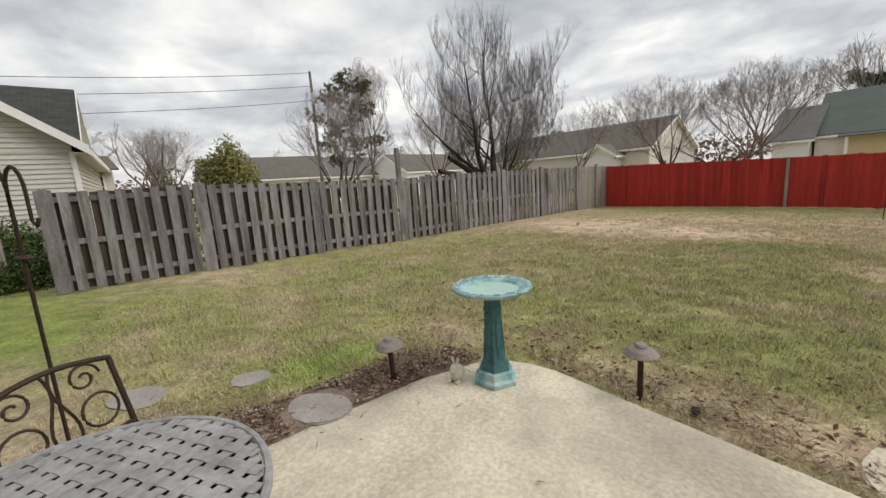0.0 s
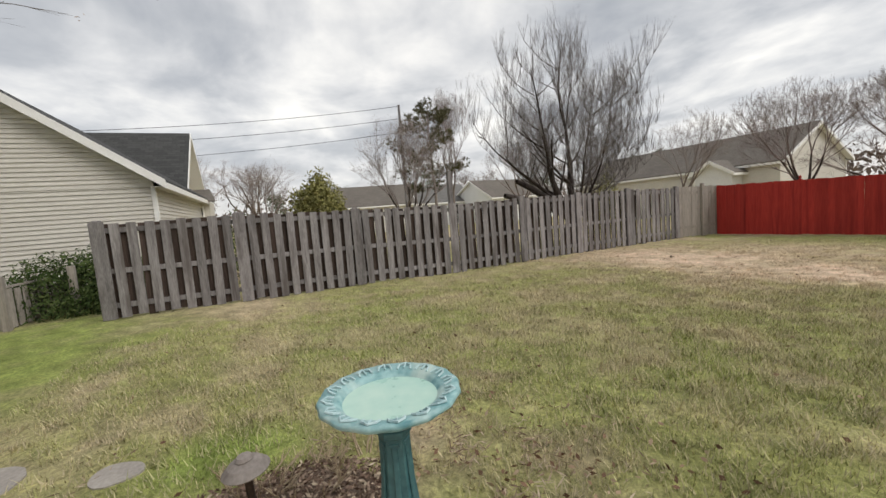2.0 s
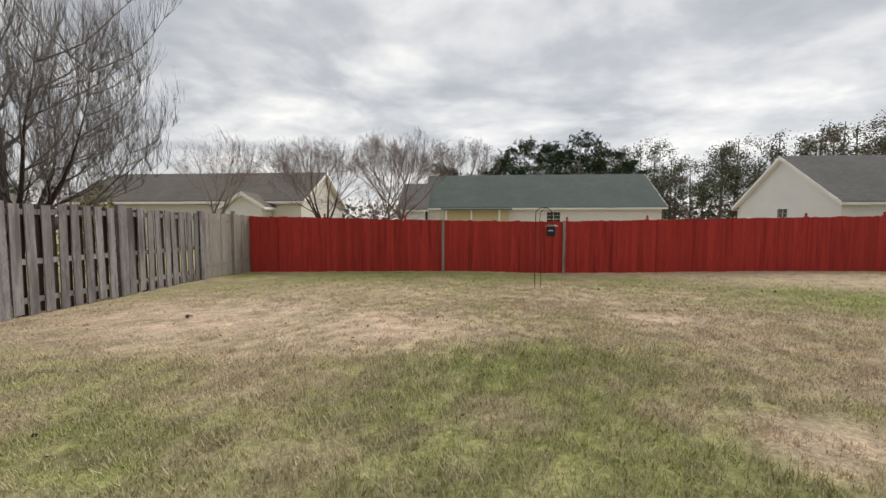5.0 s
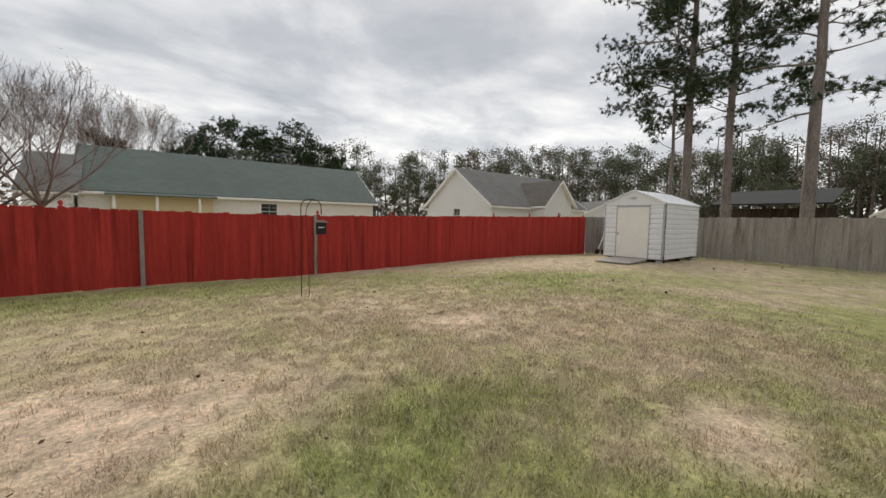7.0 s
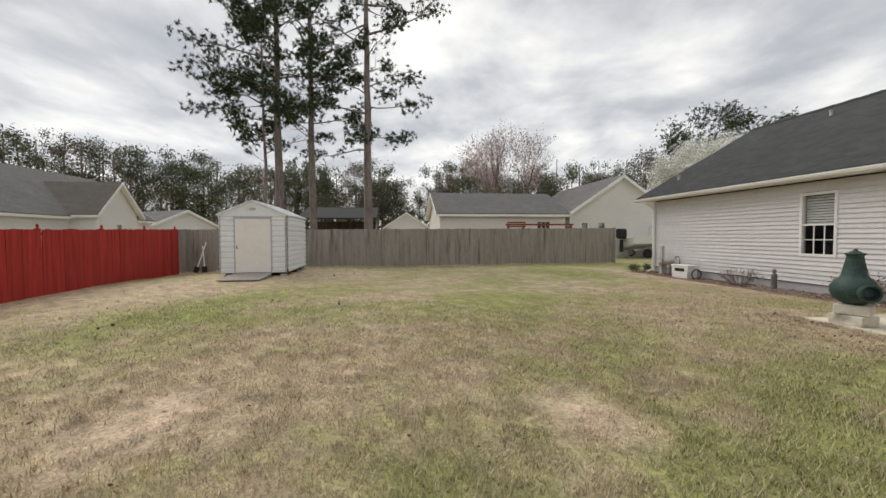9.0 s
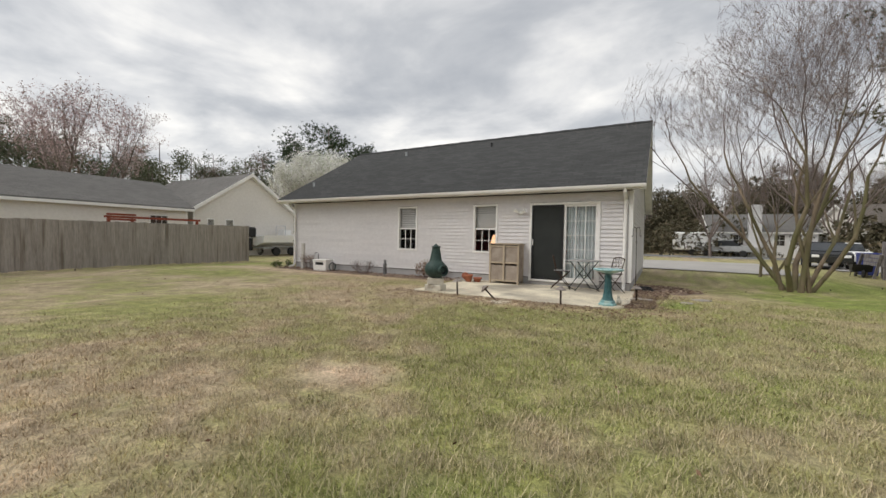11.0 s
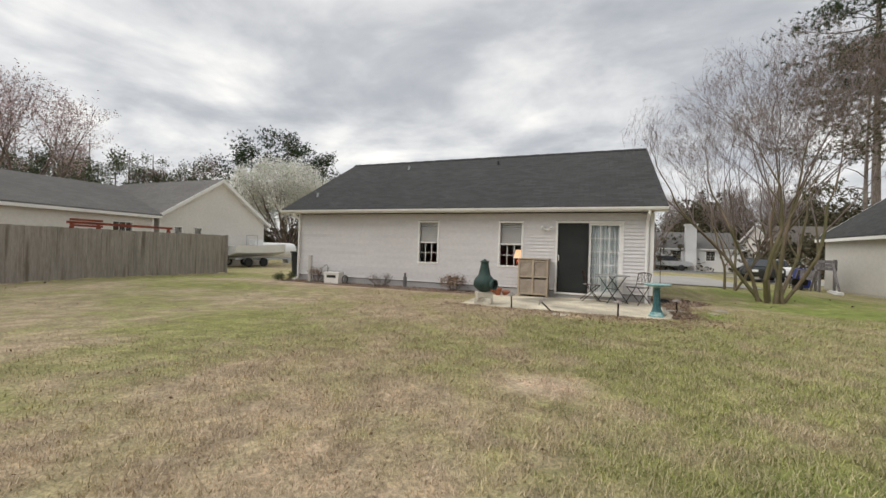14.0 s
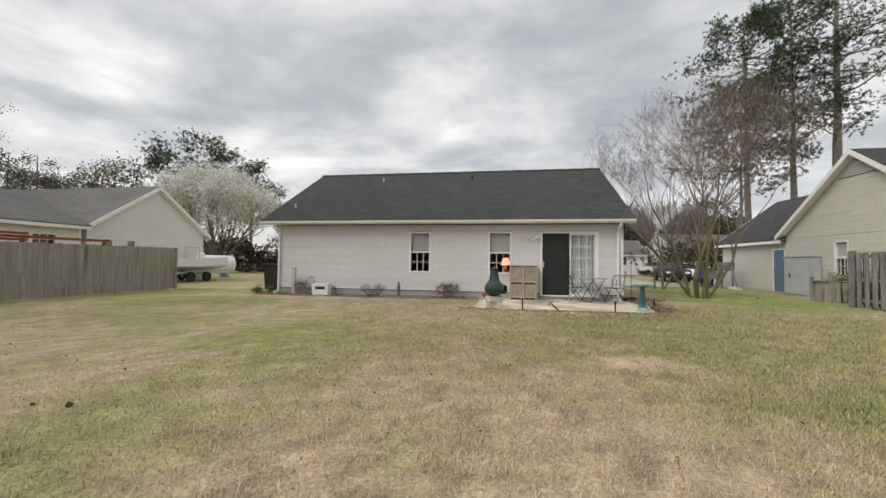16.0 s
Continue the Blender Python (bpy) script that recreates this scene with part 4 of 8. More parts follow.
def rail(f, p, q, z0, z1, off, mat, w=0.038, hh=0.085):
    P, Q = Vector((*p, 0)), Vector((*q, 0))
    d = (Q - P).normalized()
    nrm = Vector((-d.y, d.x, 0))
    L = (Q - P).length
    bm = bmesh.new()
    box(bm, 0, L, -w / 2, w / 2, -hh / 2, hh / 2)
    a = P + nrm * off
    part("rail", bm, mat, f, m=Matrix.Translation((a.x, a.y, z0)) @ pose(0, 0, 0, 0, -math.degrees(math.atan2(z1 - z0, L)), math.degrees(math.atan2(d.y, d.x))))


def post(f, x, y, top, mat, s=0.09, label="", knob=False, s2=None, turn=0):
    bm = bmesh.new()
    z = g(x, y)
    box(bm, -s / 2, s / 2, -(s2 or s) / 2, (s2 or s) / 2, -0.15, top - z, 0.005)
    if knob:
        lathe(bm, [(0.03, top - z), (0.02, top - z + 0.02), (0.038, top - z + 0.055), (0.03, top - z + 0.085), (0.008, top - z + 0.11)], 10)
    part("post", bm, mat, f, label, m=Matrix.Translation((x, y, z)) @ pose(0, 0, 0, 0, 0, turn))


def west_fence():
    rnd = random.Random(3)
    f = thing("fence", "weathered grey wooden fence of staggered vertical boards", "fence")
    a, b = (-7.12, -1.60), (-7.62, 13.2)
    front = [with_mat(picket_mesh(0.138, 1.0, 0.018), M["oldwood"]) for _ in range(2)]
    # dark red-brown back boards; shade in the gaps is put into their colour too
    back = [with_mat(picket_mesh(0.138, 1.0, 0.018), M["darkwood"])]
    P, Q = Vector((*a, 0)), Vector((*b, 0))
    L = (Q - P).length
    stops = [0, 2.05, 4.22, 6.5, 8.53, 10.48, 12.5, L]
    tops = [1.62, 1.62, 1.56, 1.53, 1.58, 1.58, 1.6, 1.56]
    for i in range(7):
        p, q = P + (Q - P) * stops[i] / L, P + (Q - P) * stops[i + 1] / L
        d = (q - p).normalized()
        p2, q2 = p + d * 0.1, q - d * 0.1
        zt = (tops[i] - 0.0, tops[i + 1] - 0.0)
        fence_run(f, (p2.x, p2.y), (q2.x, q2.y), zt[0] - 0.03, zt[1] - 0.03, (q2 - p2).length / max(1, round((q2 - p2).length / 0.222)), front, -0.03, rnd)
        p3, q3 = p2 - d * 0.112, q2 + d * 0.115
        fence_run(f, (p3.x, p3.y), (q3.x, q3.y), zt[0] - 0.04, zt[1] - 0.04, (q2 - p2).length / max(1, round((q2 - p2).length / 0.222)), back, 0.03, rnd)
        za, zb = g(p.x, p.y), g(q.x, q.y)
        for hgt in (0.22, 0.80):
            rail(f, (p.x, p.y), (q.x, q.y), za + hgt, zb + hgt, 0.0, M["oldwood"])
        rail(f, (p.x, p.y), (q.x, q.y), tops[i] - 0.15, tops[i + 1] - 0.15, 0.0, M["oldwood"])
        # trims beside each post
    for i, s in enumerate(stops):
        c = P + (Q - P) * s / L
        post(f, c.x, c.y, 2.26 if i == 3 else tops[i] + 0.02, M["oldwood"], 0.1, turn=2, label="tall grey post standing above the fence" if i == 3 else "")
        bm = bmesh.new()
        z = g(c.x, c.y)
        box(bm, -0.012, 0.008, -0.1, 0.1, 0, tops[i] - z + 0.0, 0.002)
        part("cover_board", bm, M["oldwood"], f, m=Matrix.Translation((c.x + 0.062, c.y, z)) @ pose(0, 0, 0, 0, 0, 2))
    f2 = thing("fence", "plain grey boarded fence panel joining the red fence", "fence")
    solid = [with_mat(picket_mesh(0.149, 1.0, 0.018), M["greyfence"])]
    fence_run(f2, (-7.60, 13.2), (-7.40, 15.06), 1.56, 1.50, 0.143, solid, 0, rnd, lean=0.1, solid=True)
    rail(f2, (-7.55, 13.25), (-7.38, 14.95), 1.35, 1.3, 0.04, M["greyfence"])
    rail(f2, (-7.55, 13.25), (-7.38, 14.95), 0.2, 0.2, 0.04, M["greyfence"])
    post(f2, -7.45, 14.3, 1.62, M["greyfence"])


def red_fence():
    rnd = random.Random(5)
    f = thing("fence", "solid red-painted wooden board fence", "fence")
    me = [with_mat(picket_mesh(w, 1.0, t, e), M["redwood"]) for w, t, e in ((0.150, 0.018, 0.02), (0.147, 0.021, 0.012), (0.151, 0.015, 0.028))]
    line = [(-7.42, 15.0, 1.50), (-1.69, 15.33, 1.37), (1.86, 15.6, 1.345), (16.4, 16.87, 1.59)]
    for (x0, y0, t0), (x1, y1, t1) in zip(line, line[1:]):
        d = Vector((x1 - x0, y1 - y0, 0)).normalized() * 0.03
        L = Vector((x1 - x0, y1 - y0, 0)).length
        fence_run(f, (x0 + d.x, y0 + d.y), (x1 - d.x, y1 - d.y), t0, t1, 0.1435, me, 0, rnd, lean=0.1, dz=0.0, solid=True)
        for k in (0.3, 0.85, 1.42):
            za, zb = g(x0, y0), g(x1, y1)
            a, b = (za + k, zb + k) if k < 1 else (t0 - 0.12, t1 - 0.12)
            rail(f, (x0, y0), (x1, y1), a, b, 0.032, M["redwood"])
    for x, y, t in line[1:3]:
        post(f, x, y - 0.03, t + 0.015, M["greyfence"], 0.075, "bare grey post between red boards")
    for k in range(10):
        s = k / 9
        if k in (2, 5):
            continue
        x = -5.2 + s * 21.5
        i = 0 if x < -1.69 else 1 if x < 1.86 else 2
        (x0, y0, t0), (x1, y1, t1) = line[i], line[i + 1]
        u = (x - x0) / (x1 - x0)
        post(f, x, y0 + (y1 - y0) * u + 0.09, t0 + (t1 - t0) * u + 0.02, M["redwood"], 0.09, "red post with a turned finial", knob=True)
    return f


def grey_fence():
    rnd = random.Random(8)
    f = thing("fence", "tall solid fence of grey-brown weathered boards", "fence")
    me = [with_mat(picket_mesh(w, 1.0, t, e), M["greyfence"]) for w, t, e in ((0.147, 0.018, 0.0), (0.149, 0.015, 0.008), (0.148, 0.021, 0.004))]
    line = [(16.45, 16.88, 1.59), (17.3, 16.96, 1.60), (17.6, 11.6, 1.60), (17.75, 5.0, 1.62), (18.0, -3.9, 1.66)]
    for (x0, y0, t0), (x1, y1, t1) in zip(line, line[1:]):
        fence_run(f, (x0, y0), (x1, y1), t0, t1, 0.1425, me, 0, rnd, lean=0.15, solid=True)
        for k in (0.3, 0.9, 1.5):
            rail(f, (x0, y0), (x1, y1), g(x0, y0) + k, g(x1, y1) + k, 0.032, M["greyfence"])
    for k in range(9):
        y = 16.5 - k * 2.5
        x = float(np.interp(-y, [-16.9, -11.6, -5, 3.9], [17.35, 17.6, 17.75, 18.0]))
        post(f, x + 0.1, y, 1.58, M["greyfence"])
    post(f, 18.0, -3.95, 1.68, M["greyfence"], 0.1)


def low_screen():
    rnd = random.Random(12)
    f = thing("fence", "low grey-green wooden screen round a unit beside the house", "fence")
    me = [with_mat(picket_mesh(0.13, 1.0, 0.018), M["greyfence"])]
    fence_run(f, (-7.65, -3.15), (-7.65, -3.95), 0.66, 0.66, 0.14, me, 0, rnd)
    fence_run(f, (-7.7, -3.1), (-9.2, -3.0), 0.66, 0.58, 0.2, me, 0, rnd)
    for a, b in (((-7.65, -3.1), (-7.65, -3.95)), ((-7.7, -3.1), (-9.2, -3.0))):
        rail(f, a, b, 0.68, 0.68, 0.03, M["greyfence"], 0.1, 0.03)
    for x, y, t in ((-7.65, -3.12, 0.86), (-7.65, -3.97, 0.8), (-8.3, -2.45, 0.9), (-9.2, -3.0, 0.86), (-8.6, -1.9, 0.75)):
        post(f, x, y, t, M["greyfence"], 0.1)


west_fence()
red_fence()
grey_fence()
low_screen()


# ---- steel shed ----
def shed():
    A = Vector((12.38, 13.57, 0))
    W, DP, ang = 2.14, 3.2, -88.5
    z = g(13.5, 12.7) + 0.11
    s = thing("garden_shed", "white ribbed steel garden shed with an ivory door", "shed", Matrix.Translation((A.x, A.y, z)) @ pose(0, 0, 0, 0, 0, ang))
    H, PK = 1.96, 2.42
    # local: x along the front, +y into the depth
    def ribbed(name, p, q, z0, z1, lab=""):
        d = (q - p).normalized()
        nrm = Vector((d.y, -d.x, 0))
        bm = bmesh.new()
        rows, zz = [], z0
        pitch = 0.178
        while zz < z1 - 1e-4:
            top = min(zz + pitch, z1)
            for a, o in ((zz, 0.0), (zz + 0.02, 0.034), (top - 0.05, 0.034), (top - 0.03, 0.0)):
                if a < z1:
                    rows.append((a, o))
            zz = top
        rows.append((z1, 0.0))
        vs = [[bm.verts.new(c + nrm * o + Vector((0, 0, a))) for c in (p, q)] for a, o in rows]
        for r0, r1 in zip(vs, vs[1:]):
            bm.faces.new((r0[0], r0[1], r1[1], r1[0]))
        part(name, bm, M["shed"], s, lab)
    ribbed("wall_panel", Vector((0.05, 0, 0)), Vector((0.47, 0, 0)), 0, H - 0.06)
    ribbed("wall_panel", Vector((W - 0.47, 0, 0)), Vector((W - 0.05, 0, 0)), 0, H - 0.06)
    ribbed("side_wall", Vector((W, 0.05, 0)), Vector((W, DP, 0)), 0, H)
    ribbed("side_wall", Vector((0, DP, 0)), Vector((0, 0.05, 0)), 0, H)
    ribbed("back_wall", Vector((W, DP, 0)), Vector((0, DP, 0)), 0, H)
    bm = bmesh.new()
    prism(bm, [(0.0, H - 0.05), (W, H - 0.05), (W, H + 0.02), (W * 0.75, H + 0.25), (W / 2, PK), (W * 0.25, H + 0.25), (0, H + 0.02)], 1, -0.012, 0.02)
    part("gable", bm, M["shed"], s)
    bm = bmesh.new()
    prism(bm, [(0.0, H + 0.02), (W, H + 0.02), (W * 0.75, H + 0.25), (W / 2, PK), (W * 0.25, H + 0.25)], 1, DP - 0.01, DP + 0.01)
    part("gable", bm, M["shed"], s)
    for x in (0.0, W - 0.05, 0.45, W - 0.505):
        bm = bmesh.new()
        box(bm, x, x + 0.055, -0.025, 0.02, 0, H - 0.04, 0.003)
        part("corner_trim", bm, M["shed_trim"], s)
    bm = bmesh.new()
    box(bm, 0.45, W - 0.45, -0.024, 0.0, H - 0.13, H - 0.06)
    part("door_track", bm, M["shed_trim"], s)
    bm = bmesh.new()
    box(bm, 0.508, W - 0.508, -0.035, -0.015, 0.02, H - 0.135, 0.004)
    d = part("door", bm, M["shed_door"], s)
    bm = bmesh.new()
    box(bm, 0.55, 0.575, -0.06, -0.036, 0.82, 0.92, 0.004)
    part("handle", bm, M["black"], d)
    for (xa, za), (xb, zb) in (((-0.07, H - 0.02), (W * 0.25, H + 0.255)), ((W * 0.25, H + 0.255), (W / 2, PK + 0.015)), ((W / 2, PK + 0.015), (W * 0.75, H + 0.255)), ((W * 0.75, H + 0.255), (W + 0.07, H - 0.02))):
        bm = bmesh.new()
        prism(bm, [(xa, za), (xb, zb), (xb, zb + 0.022), (xa, za + 0.022)], 1, -0.07, DP + 0.06)
        for k in range(0, 11):
            y = -0.06 + k * (DP + 0.1) / 10
            prism(bm, [(xa, za + 0.022), (xb, zb + 0.022), (xb, zb + 0.036), (xa, za + 0.036)], 1, y, y + 0.025)
        part("roof_panel", bm, M["shed"], s)
    bm = bmesh.new()
    lathe(bm, [(0.11, -0.008), (0.11, 0.008)], 20)
    part("vent", bm, M["shed_trim"], s, "oval vent", m=Matrix.Translation((W / 2, -0.02, H + 0.2)) @ pose(0, 0, 0, 90) @ Matrix.Diagonal((1, 0.42, 1, 1)))
    for k in (0.25, 1.6, 3.0):
        bm = bmesh.new()
        box(bm, 0.1, W - 0.02, k - 0.05, k + 0.05, -0.12, -0.002)
        part("skid", bm, M["darkwood"], s)
    for k in (1.0, 2.6):
        bm = bmesh.new()
        box(bm, W + 0.001, W + 0.022, k - 0.05, k + 0.05, 0.02, 0.12)
        part("floor_vent", bm, M["black"], s)
    r = thing("ramp", "grey plywood ramp leading to the shed door", "ramp", Matrix.Translation((A.x, A.y, z)) @ pose(0, 0, 0, 0, 0, ang))
    bm = bmesh.new()
    prism(bm, [(-0.04, 0.01), (-0.04, -0.02), (-1.45, -0.10), (-1.45, -0.075)], 0, 0.46, W - 0.46)
    part("deck", bm, M["plywood"], r)
    for x in (0.5, W - 0.54):
        bm = bmesh.new()
        prism(bm, [(-0.06, -0.022), (-0.06, -0.10), (-1.2, -0.112), (-1.2, -0.09)], 0, x, x + 0.04)
        part("runner", bm, M["plywood"], r)


shed()


# ---- trees ----
def bars_mesh(name, segs, mat, parent, kind=""):
    """Many tapering bars (p, q, r0, r1) in one mesh; thin ones have three sides."""
    verts, faces, total = [], [], 0
    for sides in (6, 4, 3):
        S = [s for s in segs if (s[2] > 0.035 and sides == 6) or (0.012 < s[2] <= 0.035 and sides == 4) or (s[2] <= 0.012 and sides == 3)]
        if not S:
            continue
        P, Q = np.array([s[0] for s in S]), np.array([s[1] for s in S])
        R0, R1 = np.array([s[2] for s in S]), np.array([s[3] for s in S])
        d = Q - P
        d /= np.linalg.norm(d, axis=1, keepdims=True) + 1e-9
        ref = np.where(np.abs(d[:, 2:3]) < 0.9, [[0.0, 0.0, 1.0]], [[1.0, 0.0, 0.0]])
        u = np.cross(d, ref)
        u /= np.linalg.norm(u, axis=1, keepdims=True) + 1e-9
        w = np.cross(d, u)
        a = np.arange(sides) * 2 * np.pi / sides
        ring = np.cos(a)[None, :, None] * u[:, None] + np.sin(a)[None, :, None] * w[:, None]
        V = np.concatenate([P[:, None] + ring * R0[:, None, None], Q[:, None] + ring * R1[:, None, None]], 1).reshape(-1, 3)
        base = total + np.arange(len(S))[:, None] * 2 * sides
        k = np.arange(sides)
        F = np.stack([base + k, base + (k + 1) % sides, base + sides + (k + 1) % sides, base + sides + k], -1).reshape(-1, 4)
        total += len(V)
        verts.append(V)
        faces.append(F)
    ob = raw(name, np.concatenate(verts), np.concatenate(faces), mat, parent, smooth=True)
    if kind:
        ob["kind"] = kind
    return ob


def grow(rnd, p, d, length, r, depth, segs, ends, p_split=3, droop=0.0, up=0.15, spread=35, shrink=0.72, wiggle=0.12, parts=4):
    """One limb and what grows from it."""
    step = length / parts
    pts = [np.array(p, float)]
    d = np.array(d, float)
    rr = r
    kids = []
    for i in range(parts):
        d = d + np.array([rnd.gauss(0, wiggle), rnd.gauss(0, wiggle), rnd.gauss(0, wiggle * 0.6) + up * 0.3 - droop * i * 0.12])
        d /= np.linalg.norm(d)
        q = pts[-1] + d * step
        r2 = rr * (0.86 if depth > 0 else 0.72)
        segs.append((pts[-1], q, rr, r2))
        rr = r2
        pts.append(q)
        if depth > 0 and i >= 1:
            kids.append((q, d.copy(), rr))
    if depth == 0:
        ends.append(pts[-1])
        return
    for _ in range(p_split):
        q, dd, kr = rnd.choice(kids)
        ax = np.array([rnd.gauss(0, 1), rnd.gauss(0, 1), rnd.gauss(0, 0.4)])
        ax -= ax.dot(dd) * dd
        ax /= np.linalg.norm(ax) + 1e-9
        a = radians(spread * rnd.uniform(0.55, 1.25))
        nd = dd * math.cos(a) + ax * math.sin(a) + np.array([0, 0, up])
        nd /= np.linalg.norm(nd)
        grow(rnd, q, nd, length * shrink * rnd.uniform(0.8, 1.15), kr * rnd.uniform(0.5, 0.68), depth - 1, segs, ends, p_split, droop, up, spread, shrink, wiggle, parts)
    grow(rnd, pts[-1], d, length * shrink, rr * 0.9, depth - 1, segs, ends, p_split, droop, up, spread, shrink, wiggle, parts)


def tree_parts(t, segs, bark, twig, cut=0.03):
    bars_mesh("trunk", [s for s in segs if s[2] > cut], bark, t)
    small = [s for s in segs if s[2] <= cut]
    if small:
        bars_mesh("crown", small, twig, t)


def fit_tree(segs, height, width):
    """Scales a grown tree to its true height and width."""
    Q = np.array([s[1] for s in segs])
    top = np.percentile(Q[:, 2], 99.7)
    wx = np.percentile(np.abs(Q[:, :2]).max(1), 98)
    kz, kx = height / top, width / 2 / wx
    m = np.array([kx, kx, kz])
    return [(s[0] * m, s[1] * m, s[2], s[3]) for s in segs]


def flecks(name, centres, size, n, jitter, mat, parent, seed=0, flat=0.0, kind="", thin=0.35):
    """Small leaf or petal quads scattered round centres, one island each."""
    r = np.random.default_rng(seed)
    C = np.repeat(np.array(centres), n, 0) + r.normal(0, 1, (len(centres) * n, 3)) * jitter
    N = len(C)
    a = r.normal(0, 1, (N, 3))
    a[:, 2] *= 1 - flat
    a /= np.linalg.norm(a, axis=1, keepdims=True)
    b = np.cross(a, r.normal(0, 1, (N, 3)))
    b /= np.linalg.norm(b, axis=1, keepdims=True) + 1e-9
    s = size * r.uniform(0.6, 1.4, (N, 1))
    V = np.stack([C - a * s, C + b * s * thin, C + a * s, C - b * s * thin], 1).reshape(-1, 3)
    F = np.arange(N * 4).reshape(-1, 4)
    ob = raw(name, V, F, mat, parent)
    if kind:
        ob["kind"] = kind
    return ob


M["needles"] = island_material("pine_needles", [(0.0, (0.028, 0.048, 0.024)), (0.5, (0.052, 0.078, 0.040)), (1.0, (0.10, 0.12, 0.065))])
M["needles_olive"] = island_material("olive_brown_pine_needles", [(0.0, (0.06, 0.065, 0.03)), (0.5, (0.105, 0.105, 0.055)), (1.0, (0.17, 0.14, 0.09))])
# haze of distance is put into this foliage colour, paler than the near needles
M["needles_far"] = island_material("hazed_pine_foliage", [(0.0, (0.075, 0.09, 0.055)), (0.5, (0.13, 0.15, 0.09)), (1.0, (0.21, 0.20, 0.15))])
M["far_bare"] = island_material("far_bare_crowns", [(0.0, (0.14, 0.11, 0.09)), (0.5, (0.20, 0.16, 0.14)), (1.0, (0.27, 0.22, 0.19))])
M["thicket"] = island_material("dark_thicket", [(0.0, (0.05, 0.045, 0.03)), (0.5, (0.09, 0.085, 0.05)), (1.0, (0.16, 0.13, 0.09))])
M["straw"] = material("dry_straw", (0.34, 0.26, 0.17), (0.50, 0.41, 0.28), 3, 0.9, bump=0)
M["petals_white"] = island_material("white_blossom", [(0.0, (0.70, 0.69, 0.65)), (0.7, (0.88, 0.87, 0.84)), (1.0, (0.36, 0.42, 0.22))])
M["petals_pink"] = island_material("pinkish_blossom", [(0.0, (0.42, 0.31, 0.31)), (0.6, (0.62, 0.50, 0.50)), (1.0, (0.30, 0.2, 0.19))])
M["leaf_green"] = island_material("evergreen_leaves", [(0.0, (0.035, 0.06, 0.02)), (0.6, (0.075, 0.11, 0.035)), (1.0, (0.13, 0.16, 0.06))])
M["leaf_yellow"] = island_material("yellow_green_leaves", [(0.0, (0.14, 0.14, 0.05)), (0.6, (0.25, 0.24, 0.09)), (1.0, (0.36, 0.33, 0.14))])
M["leaf_brown"] = island_material("dead_brown_leaves", [(0.0, (0.12, 0.07, 0.045)), (0.4, (0.22, 0.13, 0.085)), (0.8, (0.34, 0.24, 0.16)), (1.0, (0.46, 0.36, 0.26))])


def inside(segs, cz, rx, rz, base=1.6):
    """Keeps what lies in a rounded crown, and the trunk below it."""
    return [s for s in segs if s[1][2] < base or (s[1][0] ** 2 + s[1][1] ** 2) / rx**2 + (s[1][2] - cz) ** 2 / rz**2 < 1.0 + 0.12 * math.sin(5 * math.atan2(s[1][1], s[1][0])) + 0.07 * math.sin(9 * s[1][2])]


def fuzz(segs, seed, per, length, r, below=0.02):
    """Adds fine twigs to the thin ends of a grown tree."""
    R = np.random.default_rng(seed)
    thin = [s for s in segs if s[2] < below]
    out = []
    for s in thin:
        d = s[1] - s[0]
        d = d / (np.linalg.norm(d) + 1e-9)
        for _ in range(int(per + R.random())):
            e = d + R.normal(0, 0.55, 3) + np.array([0, 0, 0.3])
            e /= np.linalg.norm(e)
            q = s[0] + (s[1] - s[0]) * R.random()
            out.append((q, q + e * length * R.uniform(0.5, 1.3), r, r * 0.5))
    return segs + out


